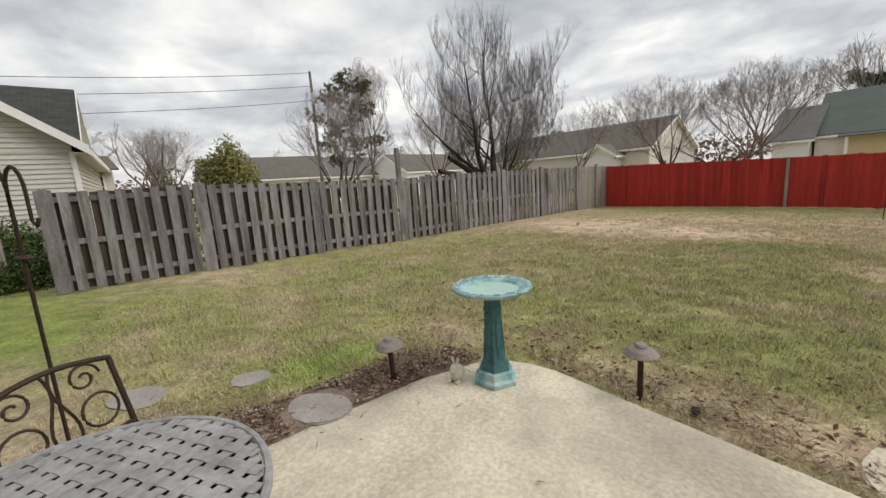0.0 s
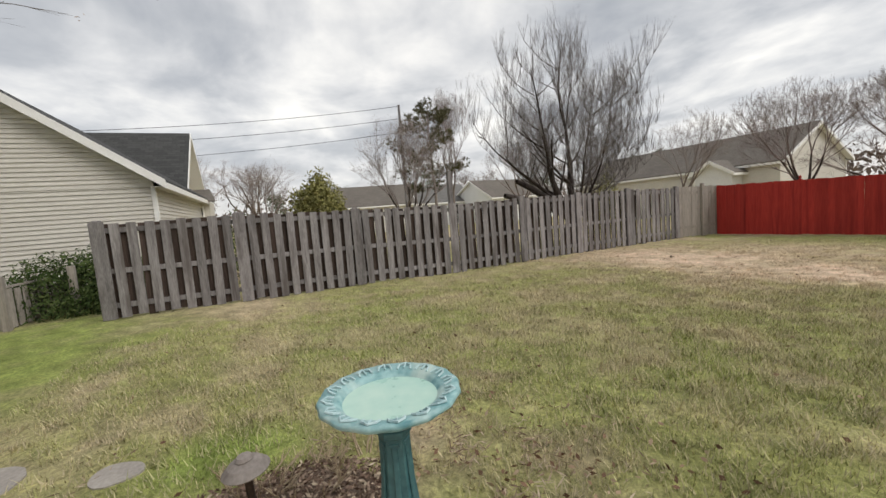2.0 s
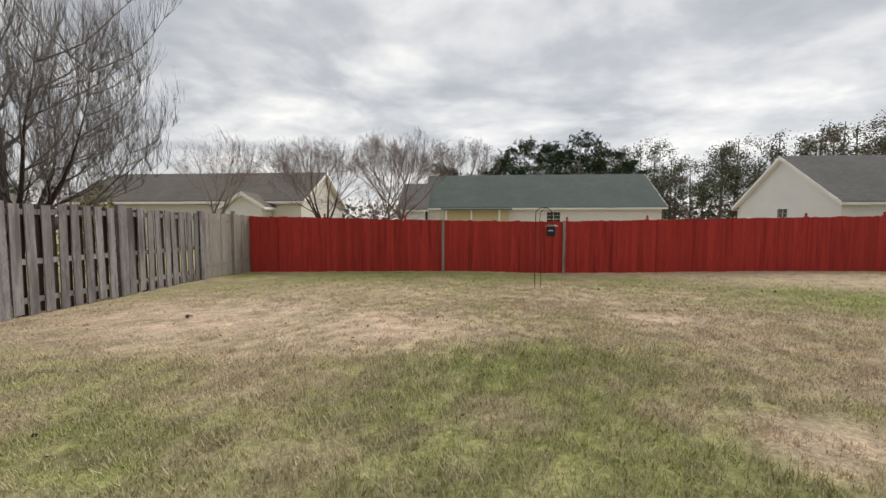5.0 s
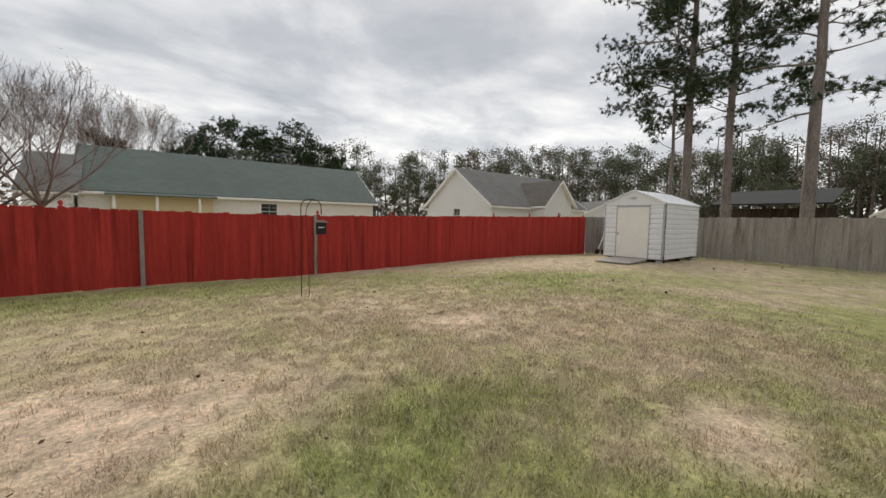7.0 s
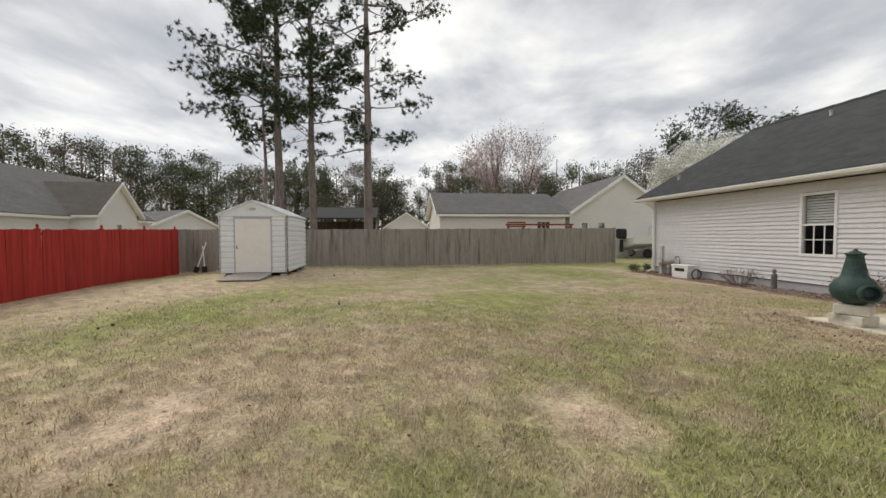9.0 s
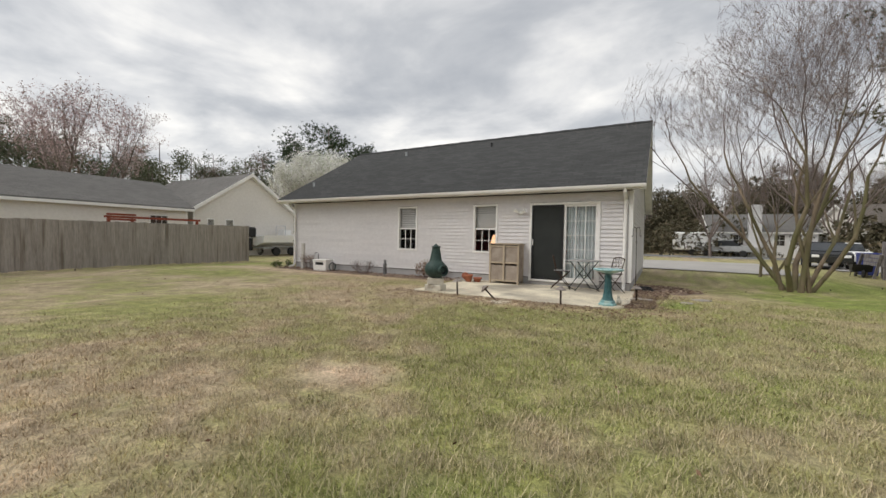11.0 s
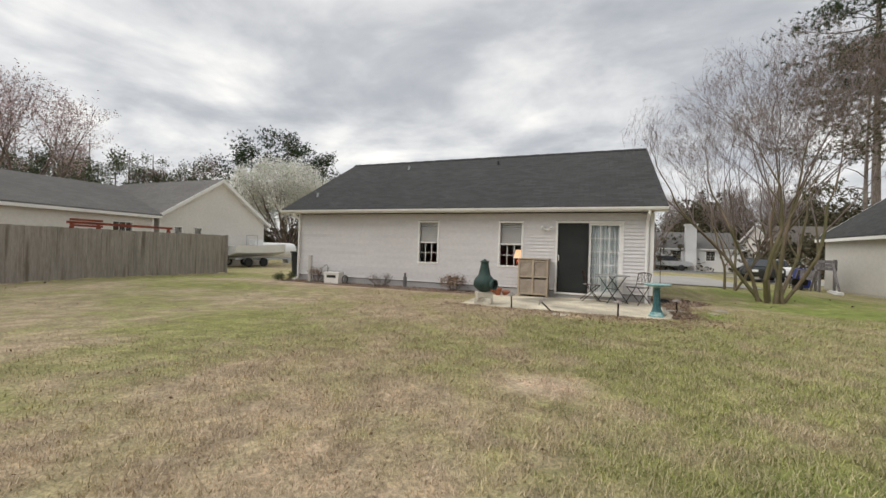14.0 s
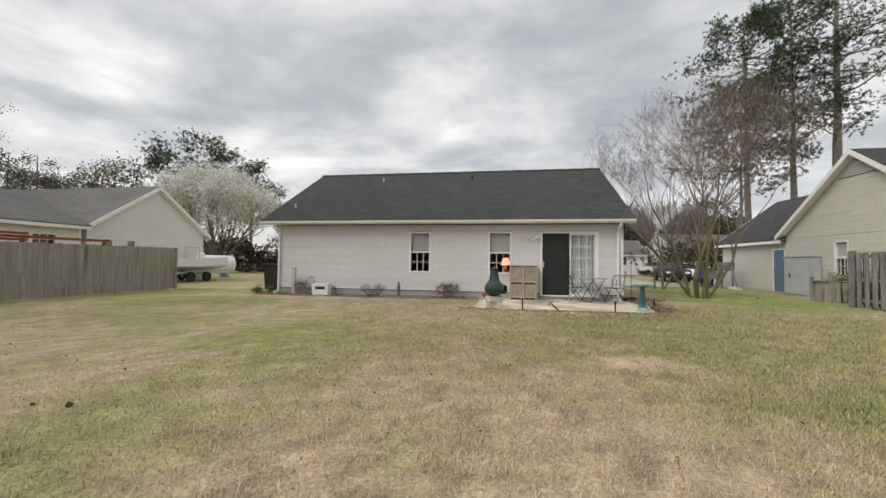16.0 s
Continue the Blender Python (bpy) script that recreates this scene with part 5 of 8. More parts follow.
def bare_tree(x, y, h, w, seed, label, bark="bark", twig="twig", trunk=1.2, r=0.14, mains=5, depth=4, split=3, up=0.2, spread=32, droop=0.0, lean=0.45, cut_limbs=False, stems=False, buds=None, name="tree"):
    rnd = random.Random(seed)
    t = thing(name, label, "tree", Matrix.Translation((x, y, g(x, y) - 0.05)))
    segs, ends = [], []
    if not stems:
        p = np.zeros(3)
        for i in range(3):
            q = p + np.array([rnd.gauss(0, 0.03), rnd.gauss(0, 0.03), trunk / 3])
            segs.append((p, q, r * (1.25 - 0.12 * i), r * (1.13 - 0.12 * i)))
            p = q
    for k in range(mains):
        a = 2 * math.pi * (k + rnd.uniform(-0.3, 0.3)) / mains
        l = lean * rnd.uniform(0.5, 1.2)
        d = np.array([math.cos(a) * l, math.sin(a) * l, 1.0])
        d /= np.linalg.norm(d)
        p0 = p + np.array([0, 0, -0.1]) if not stems else np.array([0.18 * math.cos(a), 0.18 * math.sin(a), 0])
        grow(rnd, p0, d, (h - (0 if stems else trunk)) * 0.42, r * (0.62 if not stems else 0.5), depth, segs, ends, split, droop, up, spread)
    segs = fit_tree(segs, h * 1.1, w * 1.12)
    segs = inside(fuzz(segs, seed, 0.0 if buds else 0.5 if depth < 5 else 0.04, h * 0.055, 0.0008 * h), h * 0.58, w * 0.56, h * 0.46, h * 0.3)
    if cut_limbs:
        for ax, ay, az, ln in ((0.0, -1.0, 0.42, 2.9), (0.1, -1.0, 0.72, 2.6)):
            d = np.array([ax, ay, az]) / math.sqrt(ax * ax + ay * ay + az * az)
            p0 = np.array([0, 0, 1.0])
            for i in range(4):
                q = p0 + d * ln / 4 + np.array([rnd.gauss(0, 0.03), 0, rnd.gauss(0, 0.04)])
                segs.append((p0, q, 0.14 - 0.018 * i, 0.125 - 0.018 * i))
                p0 = q
    tree_parts(t, segs, M[bark], M[twig])
    if buds:
        flecks("blossom" if "petals" in buds[0] else "leaves", [e * 1.0 for e in (s[1] for s in segs[::buds[3]]) if e[2] > h * 0.25], buds[1], buds[2], buds[4], M[buds[0]], t, seed)
    return t


def pine(x, y, h, crown_from, crown_w, seed, label, r=0.2, limbs=34, needle=0.085, per=26, tufts=7, mat="needles", low=0, bark="bark_pine", tight=1.0):
    """A tall pine: a straight trunk, irregular limbs and tufts of long needles."""
    rnd = random.Random(seed)
    t = thing("pine_tree", label, "tree", Matrix.Translation((x, y, g(x, y) - 0.05)))
    segs, centres = [], []
    p, lx, ly = np.zeros(3), rnd.uniform(-0.012, 0.012), rnd.uniform(-0.012, 0.012)
    n = 12
    for i in range(n):
        q = p + np.array([lx * h / n + rnd.gauss(0, 0.03), ly * h / n + rnd.gauss(0, 0.03), h / n])
        segs.append((p, q, r * (1.08 - 0.85 * i / n), r * (1.08 - 0.85 * (i + 1) / n)))
        p = q
    trunk = [s[0] for s in segs] + [p]
    for k in range(limbs):
        f = crown_from / h + (0.985 - crown_from / h) * (k + rnd.random()) / limbs
        z = f * h
        i = min(int(f * n), n - 1)
        base = trunk[i] + (trunk[i + 1] - trunk[i]) * (f * n - i)
        a = rnd.uniform(0, 2 * math.pi)
        shape = math.sin(math.pi * min(1, max(0.12, (z - crown_from) / (h - crown_from) * 0.82 + 0.16))) ** 0.6
        ln = crown_w / 2 * shape * rnd.uniform(0.55, 1.15)
        d = np.array([math.cos(a), math.sin(a), rnd.uniform(-0.15, 0.5)])
        pts, rr = [base], r * 0.22 * (ln / (crown_w / 2)) + 0.012
        m = 5
        for j in range(m):
            d = d + np.array([rnd.gauss(0, 0.2), rnd.gauss(0, 0.2), rnd.gauss(0.04, 0.14)])
            d /= np.linalg.norm(d)
            q = pts[-1] + d * ln / m
            segs.append((pts[-1], q, rr, rr * 0.75))
            rr *= 0.75
            pts.append(q)
            if j >= 1:
                for _ in range(2):
                    e = d + np.array([rnd.gauss(0, 0.6), rnd.gauss(0, 0.6), rnd.gauss(0.15, 0.3)])
                    e /= np.linalg.norm(e)
                    q2 = q + e * ln * rnd.uniform(0.1, 0.24)
                    segs.append((q, q2, rr * 0.6, 0.006))
                    if j >= 2 or rnd.random() < 0.35:
                        centres.append(q2)
        centres += [pts[-1], pts[-1] * 0.6 + pts[-2] * 0.4]
    bars_mesh("trunk", segs, M[bark], t)
    R = np.random.default_rng(seed)
    C = np.repeat(np.array(centres), tufts, 0)
    C = C + R.normal(0, 1, C.shape) * np.array([0.15, 0.15, 0.10] if needle < 0.115 else [0.27, 0.27, 0.2]) * (crown_w / 5) * tight
    N = len(C) * per
    K = np.repeat(C, per, 0)
    a = R.normal(0, 1, (N, 3)) + np.array([0, 0, 0.35])
    a /= np.linalg.norm(a, axis=1, keepdims=True)
    b = np.cross(a, R.normal(0, 1, (N, 3)))
    b /= np.linalg.norm(b, axis=1, keepdims=True) + 1e-9
    ln = needle * R.uniform(0.7, 1.5, (N, 1)) * 1.6
    V = np.stack([K + b * 0.015 * needle / 0.085, K - b * 0.015 * needle / 0.085, K + a * ln], 1).reshape(-1, 3)
    raw("crown", V, np.arange(N * 3).reshape(-1, 3), M[mat], t)
    return t


# the big twiggy tree behind the wooden fence
def pear_tree():
    rnd = random.Random(21)
    t = thing("tree", "large bare tree with dark limbs and fine upright twigs", "tree", Matrix.Translation((-9.55, 10.5, g(-9.55, 10.5) - 0.05)))
    segs, ends = [], []
    p = np.zeros(3)
    for i in range(3):
        q = p + np.array([0, 0.02, 0.42])
        segs.append((p, q, 0.30 - 0.03 * i, 0.27 - 0.03 * i))
        p = q

    def limb(p0, d, ln, r, steps, rise, twigs, tl, side=0, taper=0.74):
        dd, rr, q0 = np.array(d, float) / np.linalg.norm(d), r, np.array(p0, float)
        for i in range(steps):
            dd = dd + np.array([rnd.gauss(0, 0.08), rnd.gauss(0, 0.08), rise])
            dd /= np.linalg.norm(dd)
            q = q0 + dd * ln / steps
            segs.append((q0, q, rr, rr * taper))
            rr *= taper
            q0 = q
            for _ in range(side if 1 <= i < steps - 1 else 0):
                a = rnd.uniform(0, 2 * math.pi)
                limb(q, (0.8 * math.cos(a) + dd[0], 0.8 * math.sin(a) + dd[1], 0.55), ln * rnd.uniform(0.26, 0.42), max(rr * 0.45, 0.016), 5, 0.16, twigs, tl, 0, 0.82)
            for _ in range(twigs if i else 0):
                a, o = rnd.uniform(0, 2 * math.pi), rnd.uniform(0.1, 0.8)
                e = np.array([math.cos(a) * o, math.sin(a) * o, rnd.uniform(0.7, 1.0)])
                grow(rnd, q, e / np.linalg.norm(e), tl * rnd.uniform(0.6, 1.2), 0.005, 1, segs, ends, 4, 0.0, 0.75, 20, 0.85, 0.07, 3)

    for d, ln, r, rise in [((0.05, 0.12, 1.0), 6.3, 0.15, 0.05), ((0.1, -0.55, 1.0), 5.2, 0.165, 0.06), ((-0.2, 0.6, 1.0), 4.7, 0.075, 0.07), ((0.1, -1.25, 0.75), 4.3, 0.10, 0.12), ((0.1, 1.25, 0.7), 4.2, 0.07, 0.10),
                            ((-0.9, -0.1, 0.9), 4.2, 0.07, 0.08), ((0.8, -0.2, 0.9), 4.2, 0.065, 0.08), ((0.5, 0.6, 1.0), 4.4, 0.065, 0.07)]:
        limb(p + np.array([0, 0, rnd.uniform(-0.4, 0.0)]), d, ln, r * 1.3, 9, rise + 0.02, 6, 0.62, 2, 0.76)
    segs = inside(fit_tree(segs, 8.3, 7.8), 4.7, 3.7, 3.45, 2.0)
    for ay, az, ln in ((-1.0, 0.30, 3.0), (-1.0, 0.55, 2.7)):
        d = np.array([0.12, ay, az]) / math.sqrt(0.0144 + ay * ay + az * az)
        p0 = np.array([0, 0, 1.0])
        for i in range(4):
            q = p0 + d * ln / 4 + np.array([0, 0, 0.05 * (1.5 - i)])
            segs.append((p0, q, 0.15 - 0.018 * i, 0.132 - 0.018 * i))
            p0 = q
    tree_parts(t, segs, M["bark_dark"], M["twig_dark"], 0.016)


pear_tree()


def crepe_myrtle(x, y, h, w, stems, seed, label, reach=False):
    rnd = random.Random(seed)
    t = thing("tree", label, "tree", Matrix.Translation((x, y, g(x, y) - 0.05)))
    segs, ends = [], []
    for k in range(stems):
        a = 2 * math.pi * (k + rnd.uniform(-0.25, 0.25)) / stems
        l = rnd.uniform(0.08, 0.34)
        d = np.array([math.cos(a) * l, math.sin(a) * l, 1.0])
        d /= np.linalg.norm(d)
        grow(rnd, (0.16 * math.cos(a), 0.16 * math.sin(a), 0), d, h * 0.36, rnd.uniform(0.05, 0.085), 5, segs, ends, 3 if rnd.random() < 0.6 else 2, 0.0, 0.24, 25, 0.66, 0.10, 4)
    segs = inside(fuzz(fit_tree(segs, h * 1.05, w * 1.15), seed, 0.3, 0.34, 0.004), h * 0.6, w * 0.55, h * 0.45, 1.9)
    if reach:
        p0, d = np.array([0.1, 1.3, 3.0]), np.array([0.75, 3.1, 0.8])
        for i in range(8):
            q = p0 + d / 6.5 + np.array([rnd.gauss(0, 0.04), 0, rnd.gauss(0, 0.05)])
            segs.append((p0, q, 0.022 - 0.0022 * i, 0.020 - 0.0022 * i))
            for _ in range(2):
                grow(rnd, q, (rnd.uniform(-0.9, 0.9), 0.8, rnd.uniform(-0.2, 0.6)), 0.45, 0.006, 1, segs, ends, 2, 0, 0.05, 32, 0.7, 0.15, 3)
            p0 = q
    bars_mesh("trunk", [s for s in segs if s[2] > 0.024], M["bark_tan"], t)
    bars_mesh("crown", [s for s in segs if s[2] <= 0.024], M["twig_red"], t)
    flecks("seed_head", [e for e in (s[1] for s in segs if s[2] < 0.007)][::16], 0.022, 3, 0.035, M["leaf_brown"], t, seed, kind="stuff")


crepe_myrtle(-4.7, -5.45, 8.3, 8.4, 8, 31, "many-stemmed bare crepe myrtle with smooth tan bark on the lawn", True)
crepe_myrtle(-5.05, -10.6, 5.2, 4.2, 3, 32, "smaller many-stemmed bare tree further along the lawn")
bare_tree(-14.0, 6.2, 5.2, 4.6, 41, "bare many-branched tree behind the wooden fence", trunk=1.0, r=0.09, mains=6, depth=4, split=3, up=0.18, spread=30, lean=0.5, bark="bark_dark")
bare_tree(-24.0, 13.1, 9.8, 3.6, 42, "tall slender bare tree in the distance", trunk=2.6, r=0.13, mains=3, depth=4, split=3, up=0.35, spread=24, lean=0.2)
bare_tree(-22.5, 0.6, 5.0, 6.0, 43, "rounded pale bare tree beyond the wooden fence", twig="twig", trunk=1.2, mains=6, depth=4, split=3, lean=0.7)
bare_tree(-25.0, -4.5, 6.0, 7.0, 44, "rounded bare tree beyond the gable house", trunk=1.2, mains=6, depth=4, split=3, lean=0.7)
bare_tree(-6.3, 18.0, 4.4, 4.2, 45, "low wide bare tree with dark limbs behind the red fence", bark="bark_dark", twig="twig_red", trunk=1.3, r=0.08, mains=5, depth=4, split=3, lean=0.75, up=0.12)
bare_tree(-3.4, 18.2, 4.8, 4.2, 46, "bare grey tree with many fine twigs behind the red fence", twig="twig_red", trunk=1.6, r=0.06, mains=6, depth=4, split=3, lean=0.7, up=0.15)
bare_tree(-5.0, 20.5, 3.4, 4.6, 47, "leaning bare tree with dark twisted limbs", bark="bark_dark", twig="twig_red", trunk=1.0, r=0.08, mains=4, depth=4, split=3, lean=0.9, up=0.05)
bare_tree(-12.5, 21.0, 5.6, 4.5, 48, "thin bare tree before the brown-roofed house", trunk=1.4, r=0.08, mains=4, depth=4, split=3, lean=0.5)
bare_tree(-27.0, 21.0, 7.5, 6.0, 49, "bare tree among distant roofs", trunk=1.8, mains=5, depth=4, split=3, lean=0.5)
bare_tree(-10.5, 50.0, 11.0, 11.0, 50, "large pale bare tree behind the brown-roofed house", trunk=3, r=0.16, mains=6, depth=4, split=3, lean=0.7)
bare_tree(-22.0, 52.0, 12.0, 12.0, 51, "large pale bare tree far beyond the gardens", trunk=3, r=0.2, mains=6, depth=4, split=3, lean=0.7)
bare_tree(-2.0, 48.0, 11.0, 10.0, 52, "pale bare tree behind the long green-roofed house", trunk=3, r=0.18, mains=6, depth=4, split=3, lean=0.7)
bare_tree(36.0, -3.2, 11.6, 11.5, 53, "round spring tree with pinkish blossom behind the beige house", trunk=2.6, r=0.2, mains=6, depth=4, split=3, lean=0.7, buds=("petals_pink", 0.075, 4, 2, 0.16))
bare_tree(30.8, -22.0, 10.0, 11.5, 54, "round tree white with blossom beyond the boat", trunk=1.0, r=0.22, mains=11, depth=4, split=3, lean=1.25, buds=("petals_white", 0.11, 6, 2, 0.22))
bare_tree(24.5, -26.0, 7.4, 6.0, 55, "yellow-green budding tree beside the white blossom", trunk=1.4, mains=6, depth=4, split=3, lean=0.6, buds=("leaf_yellow", 0.07, 3, 3, 0.15))
bare_tree(8.0, -52.0, 13.0, 9.0, 56, "bare tree showing over the house ridge", trunk=3, mains=5, depth=4, split=3)
bare_tree(-6.0, -40.0, 9.0, 7.0, 57, "bare roadside tree across the street", trunk=2, mains=5, depth=4, split=3)
bare_tree(-15.0, -38.0, 9.0, 8.0, 58, "bare grey tree across the street", trunk=2, mains=5, depth=4, split=3)

pine(21.0, 13.95, 19.5, 7.6, 8.6, 61, "tall dark pine rising behind the steel shed", r=0.25, limbs=40, needle=0.105, per=22)
pine(21.4, 12.3, 20.0, 7.0, 7.6, 62, "tall pine with dense dark needles behind the grey fence", r=0.21, limbs=42, needle=0.105, per=22)
pine(21.0, 9.2, 20.5, 6.2, 9.2, 63, "tall leaning pine with a bare lower trunk behind the grey fence", r=0.25, limbs=34, needle=0.105, per=22)
pine(20.6, 14.6, 12.5, 5.2, 8.0, 64, "thinner pine with drooping lower limbs behind the shed", r=0.12, limbs=16, needle=0.105, per=20)
pine(-22.0, 10.9, 7.9, 2.8, 5.0, 65, "small pine with an open crown beyond the wooden fence", r=0.12, limbs=24, per=16, tufts=4, mat="needles_olive", needle=0.12, tight=0.8)
for k, (x, y, h, c, w, r) in enumerate([(-18.9, -28, 24.6, 14.0, 10, 0.3), (-22.7, -28, 25.5, 10.5, 10.5, 0.3), (-25.9, -28, 29, 12.5, 15, 0.45)]):
    pine(x, y, h, c, w, 70 + k, "tall dark pine beyond the western garage wing", r=r, limbs=48, needle=0.14, per=13, tight=0.72)
pine(-17.6, -27.0, 17.0, 6.5, 11.0, 76, "shorter brownish pine before the tall dark ones", r=0.16, limbs=34, needle=0.14, per=14, mat="needles_olive", tight=0.8)
for k, (x, y, h, w) in enumerate([(45.0, -30, 14.6, 10), (38.8, -30, 16.0, 10), (35.5, -33, 13, 8), (24, -48, 13, 8)]):
    pine(x, y, h, h * 0.42, w, 80 + k, "broad dark pine rising behind the white blossom", r=0.25, limbs=30, needle=0.14, per=16, tufts=7)
for k, (x, y, h, w) in enumerate([(2.6, 51, 8.4, 6), (5.5, 50, 10.8, 7), (8.5, 52, 10.6, 7), (11.5, 50, 10.9, 7), (14.8, 51, 10.0, 6), (18.0, 52, 8.6, 5), (-4.0, 53, 8.6, 6)]):
    pine(x, y, h, h * 0.3, w, 90 + k, "dense dark pine behind the green-roofed house", r=0.2, limbs=26, needle=0.16, per=12, tufts=7)


def far_woods():
    """The belt of pines and bare trees all round, joined into one mesh each."""
    rnd, R = random.Random(99), np.random.default_rng(99)
    segs, green, bare = [], [], []
    for k in range(230):
        a = radians(rnd.uniform(-35, 78)) if k < 165 else radians(rnd.uniform(78, 325))
        dist = rnd.uniform(56, 72) if k < 165 else rnd.uniform(62, 90)
        x, y = dist * math.cos(a) - 1, dist * math.sin(a) + 7
        if k >= 165 and rnd.random() < 0.3:
            continue
        h = dist * rnd.uniform(0.15, 0.215) * (1.0 if k < 165 else 0.62)
        lean = np.array([rnd.gauss(0, 0.02), rnd.gauss(0, 0.02), 1])
        p = np.array([x, y, -0.4])
        segs.append((p, p + lean * h, 0.17, 0.05))
        isbare = rnd.random() < (0.16 if k < 165 else 0.5)
        c0 = rnd.uniform(0.25, 0.5)
        for j in range(rnd.randint(10, 17)):
            f = rnd.uniform(c0, 1.0)
            w = h * 0.16 * (1.15 - f) ** 0.5 * 1.3
            c = p + lean * h * f + np.array([rnd.gauss(0, w), rnd.gauss(0, w), rnd.gauss(0, 0.2)])
            (bare if isbare else green).append(c)
    bars_mesh("far_trunks", segs, M["bark"], None, "stuff")["label"] = "far tree trunks beyond the gardens"
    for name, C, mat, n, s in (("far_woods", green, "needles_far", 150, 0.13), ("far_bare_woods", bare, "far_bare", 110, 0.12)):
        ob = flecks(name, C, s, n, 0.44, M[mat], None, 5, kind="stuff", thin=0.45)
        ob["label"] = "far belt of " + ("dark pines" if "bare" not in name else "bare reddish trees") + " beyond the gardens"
    under = []
    for k in range(300):
        a = radians(rnd.uniform(-35, 80))
        dist = rnd.uniform(60, 74)
        under.append((dist * math.cos(a) - 1, dist * math.sin(a) + 7, rnd.uniform(0.5, 5.5)))
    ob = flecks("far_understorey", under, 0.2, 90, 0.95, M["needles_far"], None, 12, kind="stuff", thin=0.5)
    ob["label"] = "dark green growth under the far pines"
    # low brush that closes the horizon
    C = []
    for k in range(900):
        a = rnd.uniform(0, 2 * math.pi)
        dist = rnd.uniform(70, 85)
        C.append((dist * math.cos(a), dist * math.sin(a) + 5, rnd.uniform(0, 4.2)))
    ob = flecks("far_brush", C, 0.42, 26, 1.0, M["far_bare"], None, 6, kind="stuff", thin=0.5)
    ob["label"] = "low brown brush along the horizon"


far_woods()


def shrub(x, y, h, w, seed, label, leaf=None, stems=16, mat="twig_red", n=200, size=0.03, name="shrub"):
    rnd = random.Random(seed)
    t = thing(name, label, "shrub", Matrix.Translation((x, y, g(x, y) - 0.02)))
    segs, ends = [], []
    for k in range(stems):
        a = rnd.uniform(0, 2 * math.pi)
        l = rnd.uniform(0.1, 0.8) * w / h
        d = np.array([math.cos(a) * l, math.sin(a) * l, 1.0])
        d /= np.linalg.norm(d)
        grow(rnd, (0.08 * math.cos(a), 0.08 * math.sin(a), 0), d, h * 0.6, 0.008, 2, segs, ends, 3, 0.0, 0.15, 30, 0.5, 0.12, 3)
    segs = fit_tree(segs, h, w)
    bars_mesh("stem", segs, M[mat], t, "stuff")
    if leaf:
        pts = [s[1] for s in segs if s[1][2] > 0.1 * h]
        flecks("leaves", [pts[rnd.randrange(len(pts))] for _ in range(n)], size, 6, 0.05, M[leaf], t, seed, kind="stuff")
    return t


def mound(x, y, h, w, seed, label, leaf, n=900, size=0.03, d=None, name="bush"):
    """A rounded evergreen bush of many small leaves with an uneven outline."""
    rnd = random.Random(seed)
    t = thing(name, label, "shrub", Matrix.Translation((x, y, g(x, y) - 0.02)))
    pts = []
    for _ in range(n):
        a, b = rnd.uniform(0, 2 * math.pi), math.acos(rnd.uniform(0.02, 1))
        rr = rnd.uniform(0.75, 1.08) * (1 + 0.12 * math.sin(3 * a + seed) + 0.1 * math.sin(5 * b + 2 * a))
        pts.append((w / 2 * rr * math.sin(b) * math.cos(a), (d or w) / 2 * rr * math.sin(b) * math.sin(a), h * rr * math.cos(b)))
    segs = [(np.zeros(3), np.array(p) * 0.95, 0.01, 0.004) for p in pts[::12]]
    bars_mesh("stem", segs, M["bark_dark"], t, "stuff")
    flecks("leaves", pts, size, 7, 0.045 + 0.02 * h, M[leaf], t, seed, kind="stuff")
    return t


mound(-25.0, 4.0, 4.0, 3.4, 1, "yellow-green evergreen bush among distant roofs", "leaf_yellow", 1900, 0.12)
for k, (x, y, h, w) in enumerate([(33.5, -27.5, 3.4, 8), (39, -25, 3.8, 8), (28.5, -33, 3.2, 9), (35, -20, 3.0, 6), (24, -38, 3.5, 9), (-5.5, -47, 4.2, 13), (-20, -47, 4.6, 14), (4, -50, 4.0, 12), (-16.5, -33, 3.6, 7), (-4, -60, 8.5, 14), (-15, -58, 9.5, 15), (-27, -55, 9.0, 15), (-38, -48, 8.5, 14)]):
    mound(x, y, h, w, 120 + k, "dark brown-green thicket beyond the gardens", "thicket", 700 if h < 6 else 5200, 0.22)
mound(-11.8, 14.6, 2.4, 1.6, 2, "yellow-green leafy bush behind the fence corner", "leaf_yellow", 400, 0.06)
mound(-9.0, -4.6, 1.0, 1.1, 3, "dark rounded evergreen bush against the cream gable", "leaf_green", 600, 0.03)
mound(-9.0, -2.4, 1.0, 2.2, 4, "low dark-leaved bush with small white flowers beside the fence end", "leaf_green", 2400, 0.04, d=2.7)
mound(-10.6, 0.2, 1.6, 1.3, 5, "dark conical evergreen beside the cream house", "leaf_green", 400, 0.04)
flecks("flowers", [(-9.0 + 1.1 * math.cos(a * 2.4) * (a % 7) / 7, -2.5 + 1.3 * math.sin(a * 2.4) * (a % 7) / 7, 0.75 + 0.35 * (a % 5) / 5 - 0.45 * (a % 7) / 7) for a in range(120)], 0.018, 1, 0.05, M["petals_white"], None, 8, kind="stuff")["label"] = "small white flowers on the low bush"
shrub(4.8, -0.92, 0.52, 0.72, 11, "leafy brown-purple shrub against the house wall", "leaf_brown", 18, n=160)
shrub(7.35, -0.92, 0.5, 0.9, 12, "low bare reddish shrub against the house wall", None, 30)
shrub(9.95, -0.9, 0.55, 0.8, 13, "sparse shrub with dark seed heads beside the utility post", "leaf_brown", 18, n=90, size=0.02)
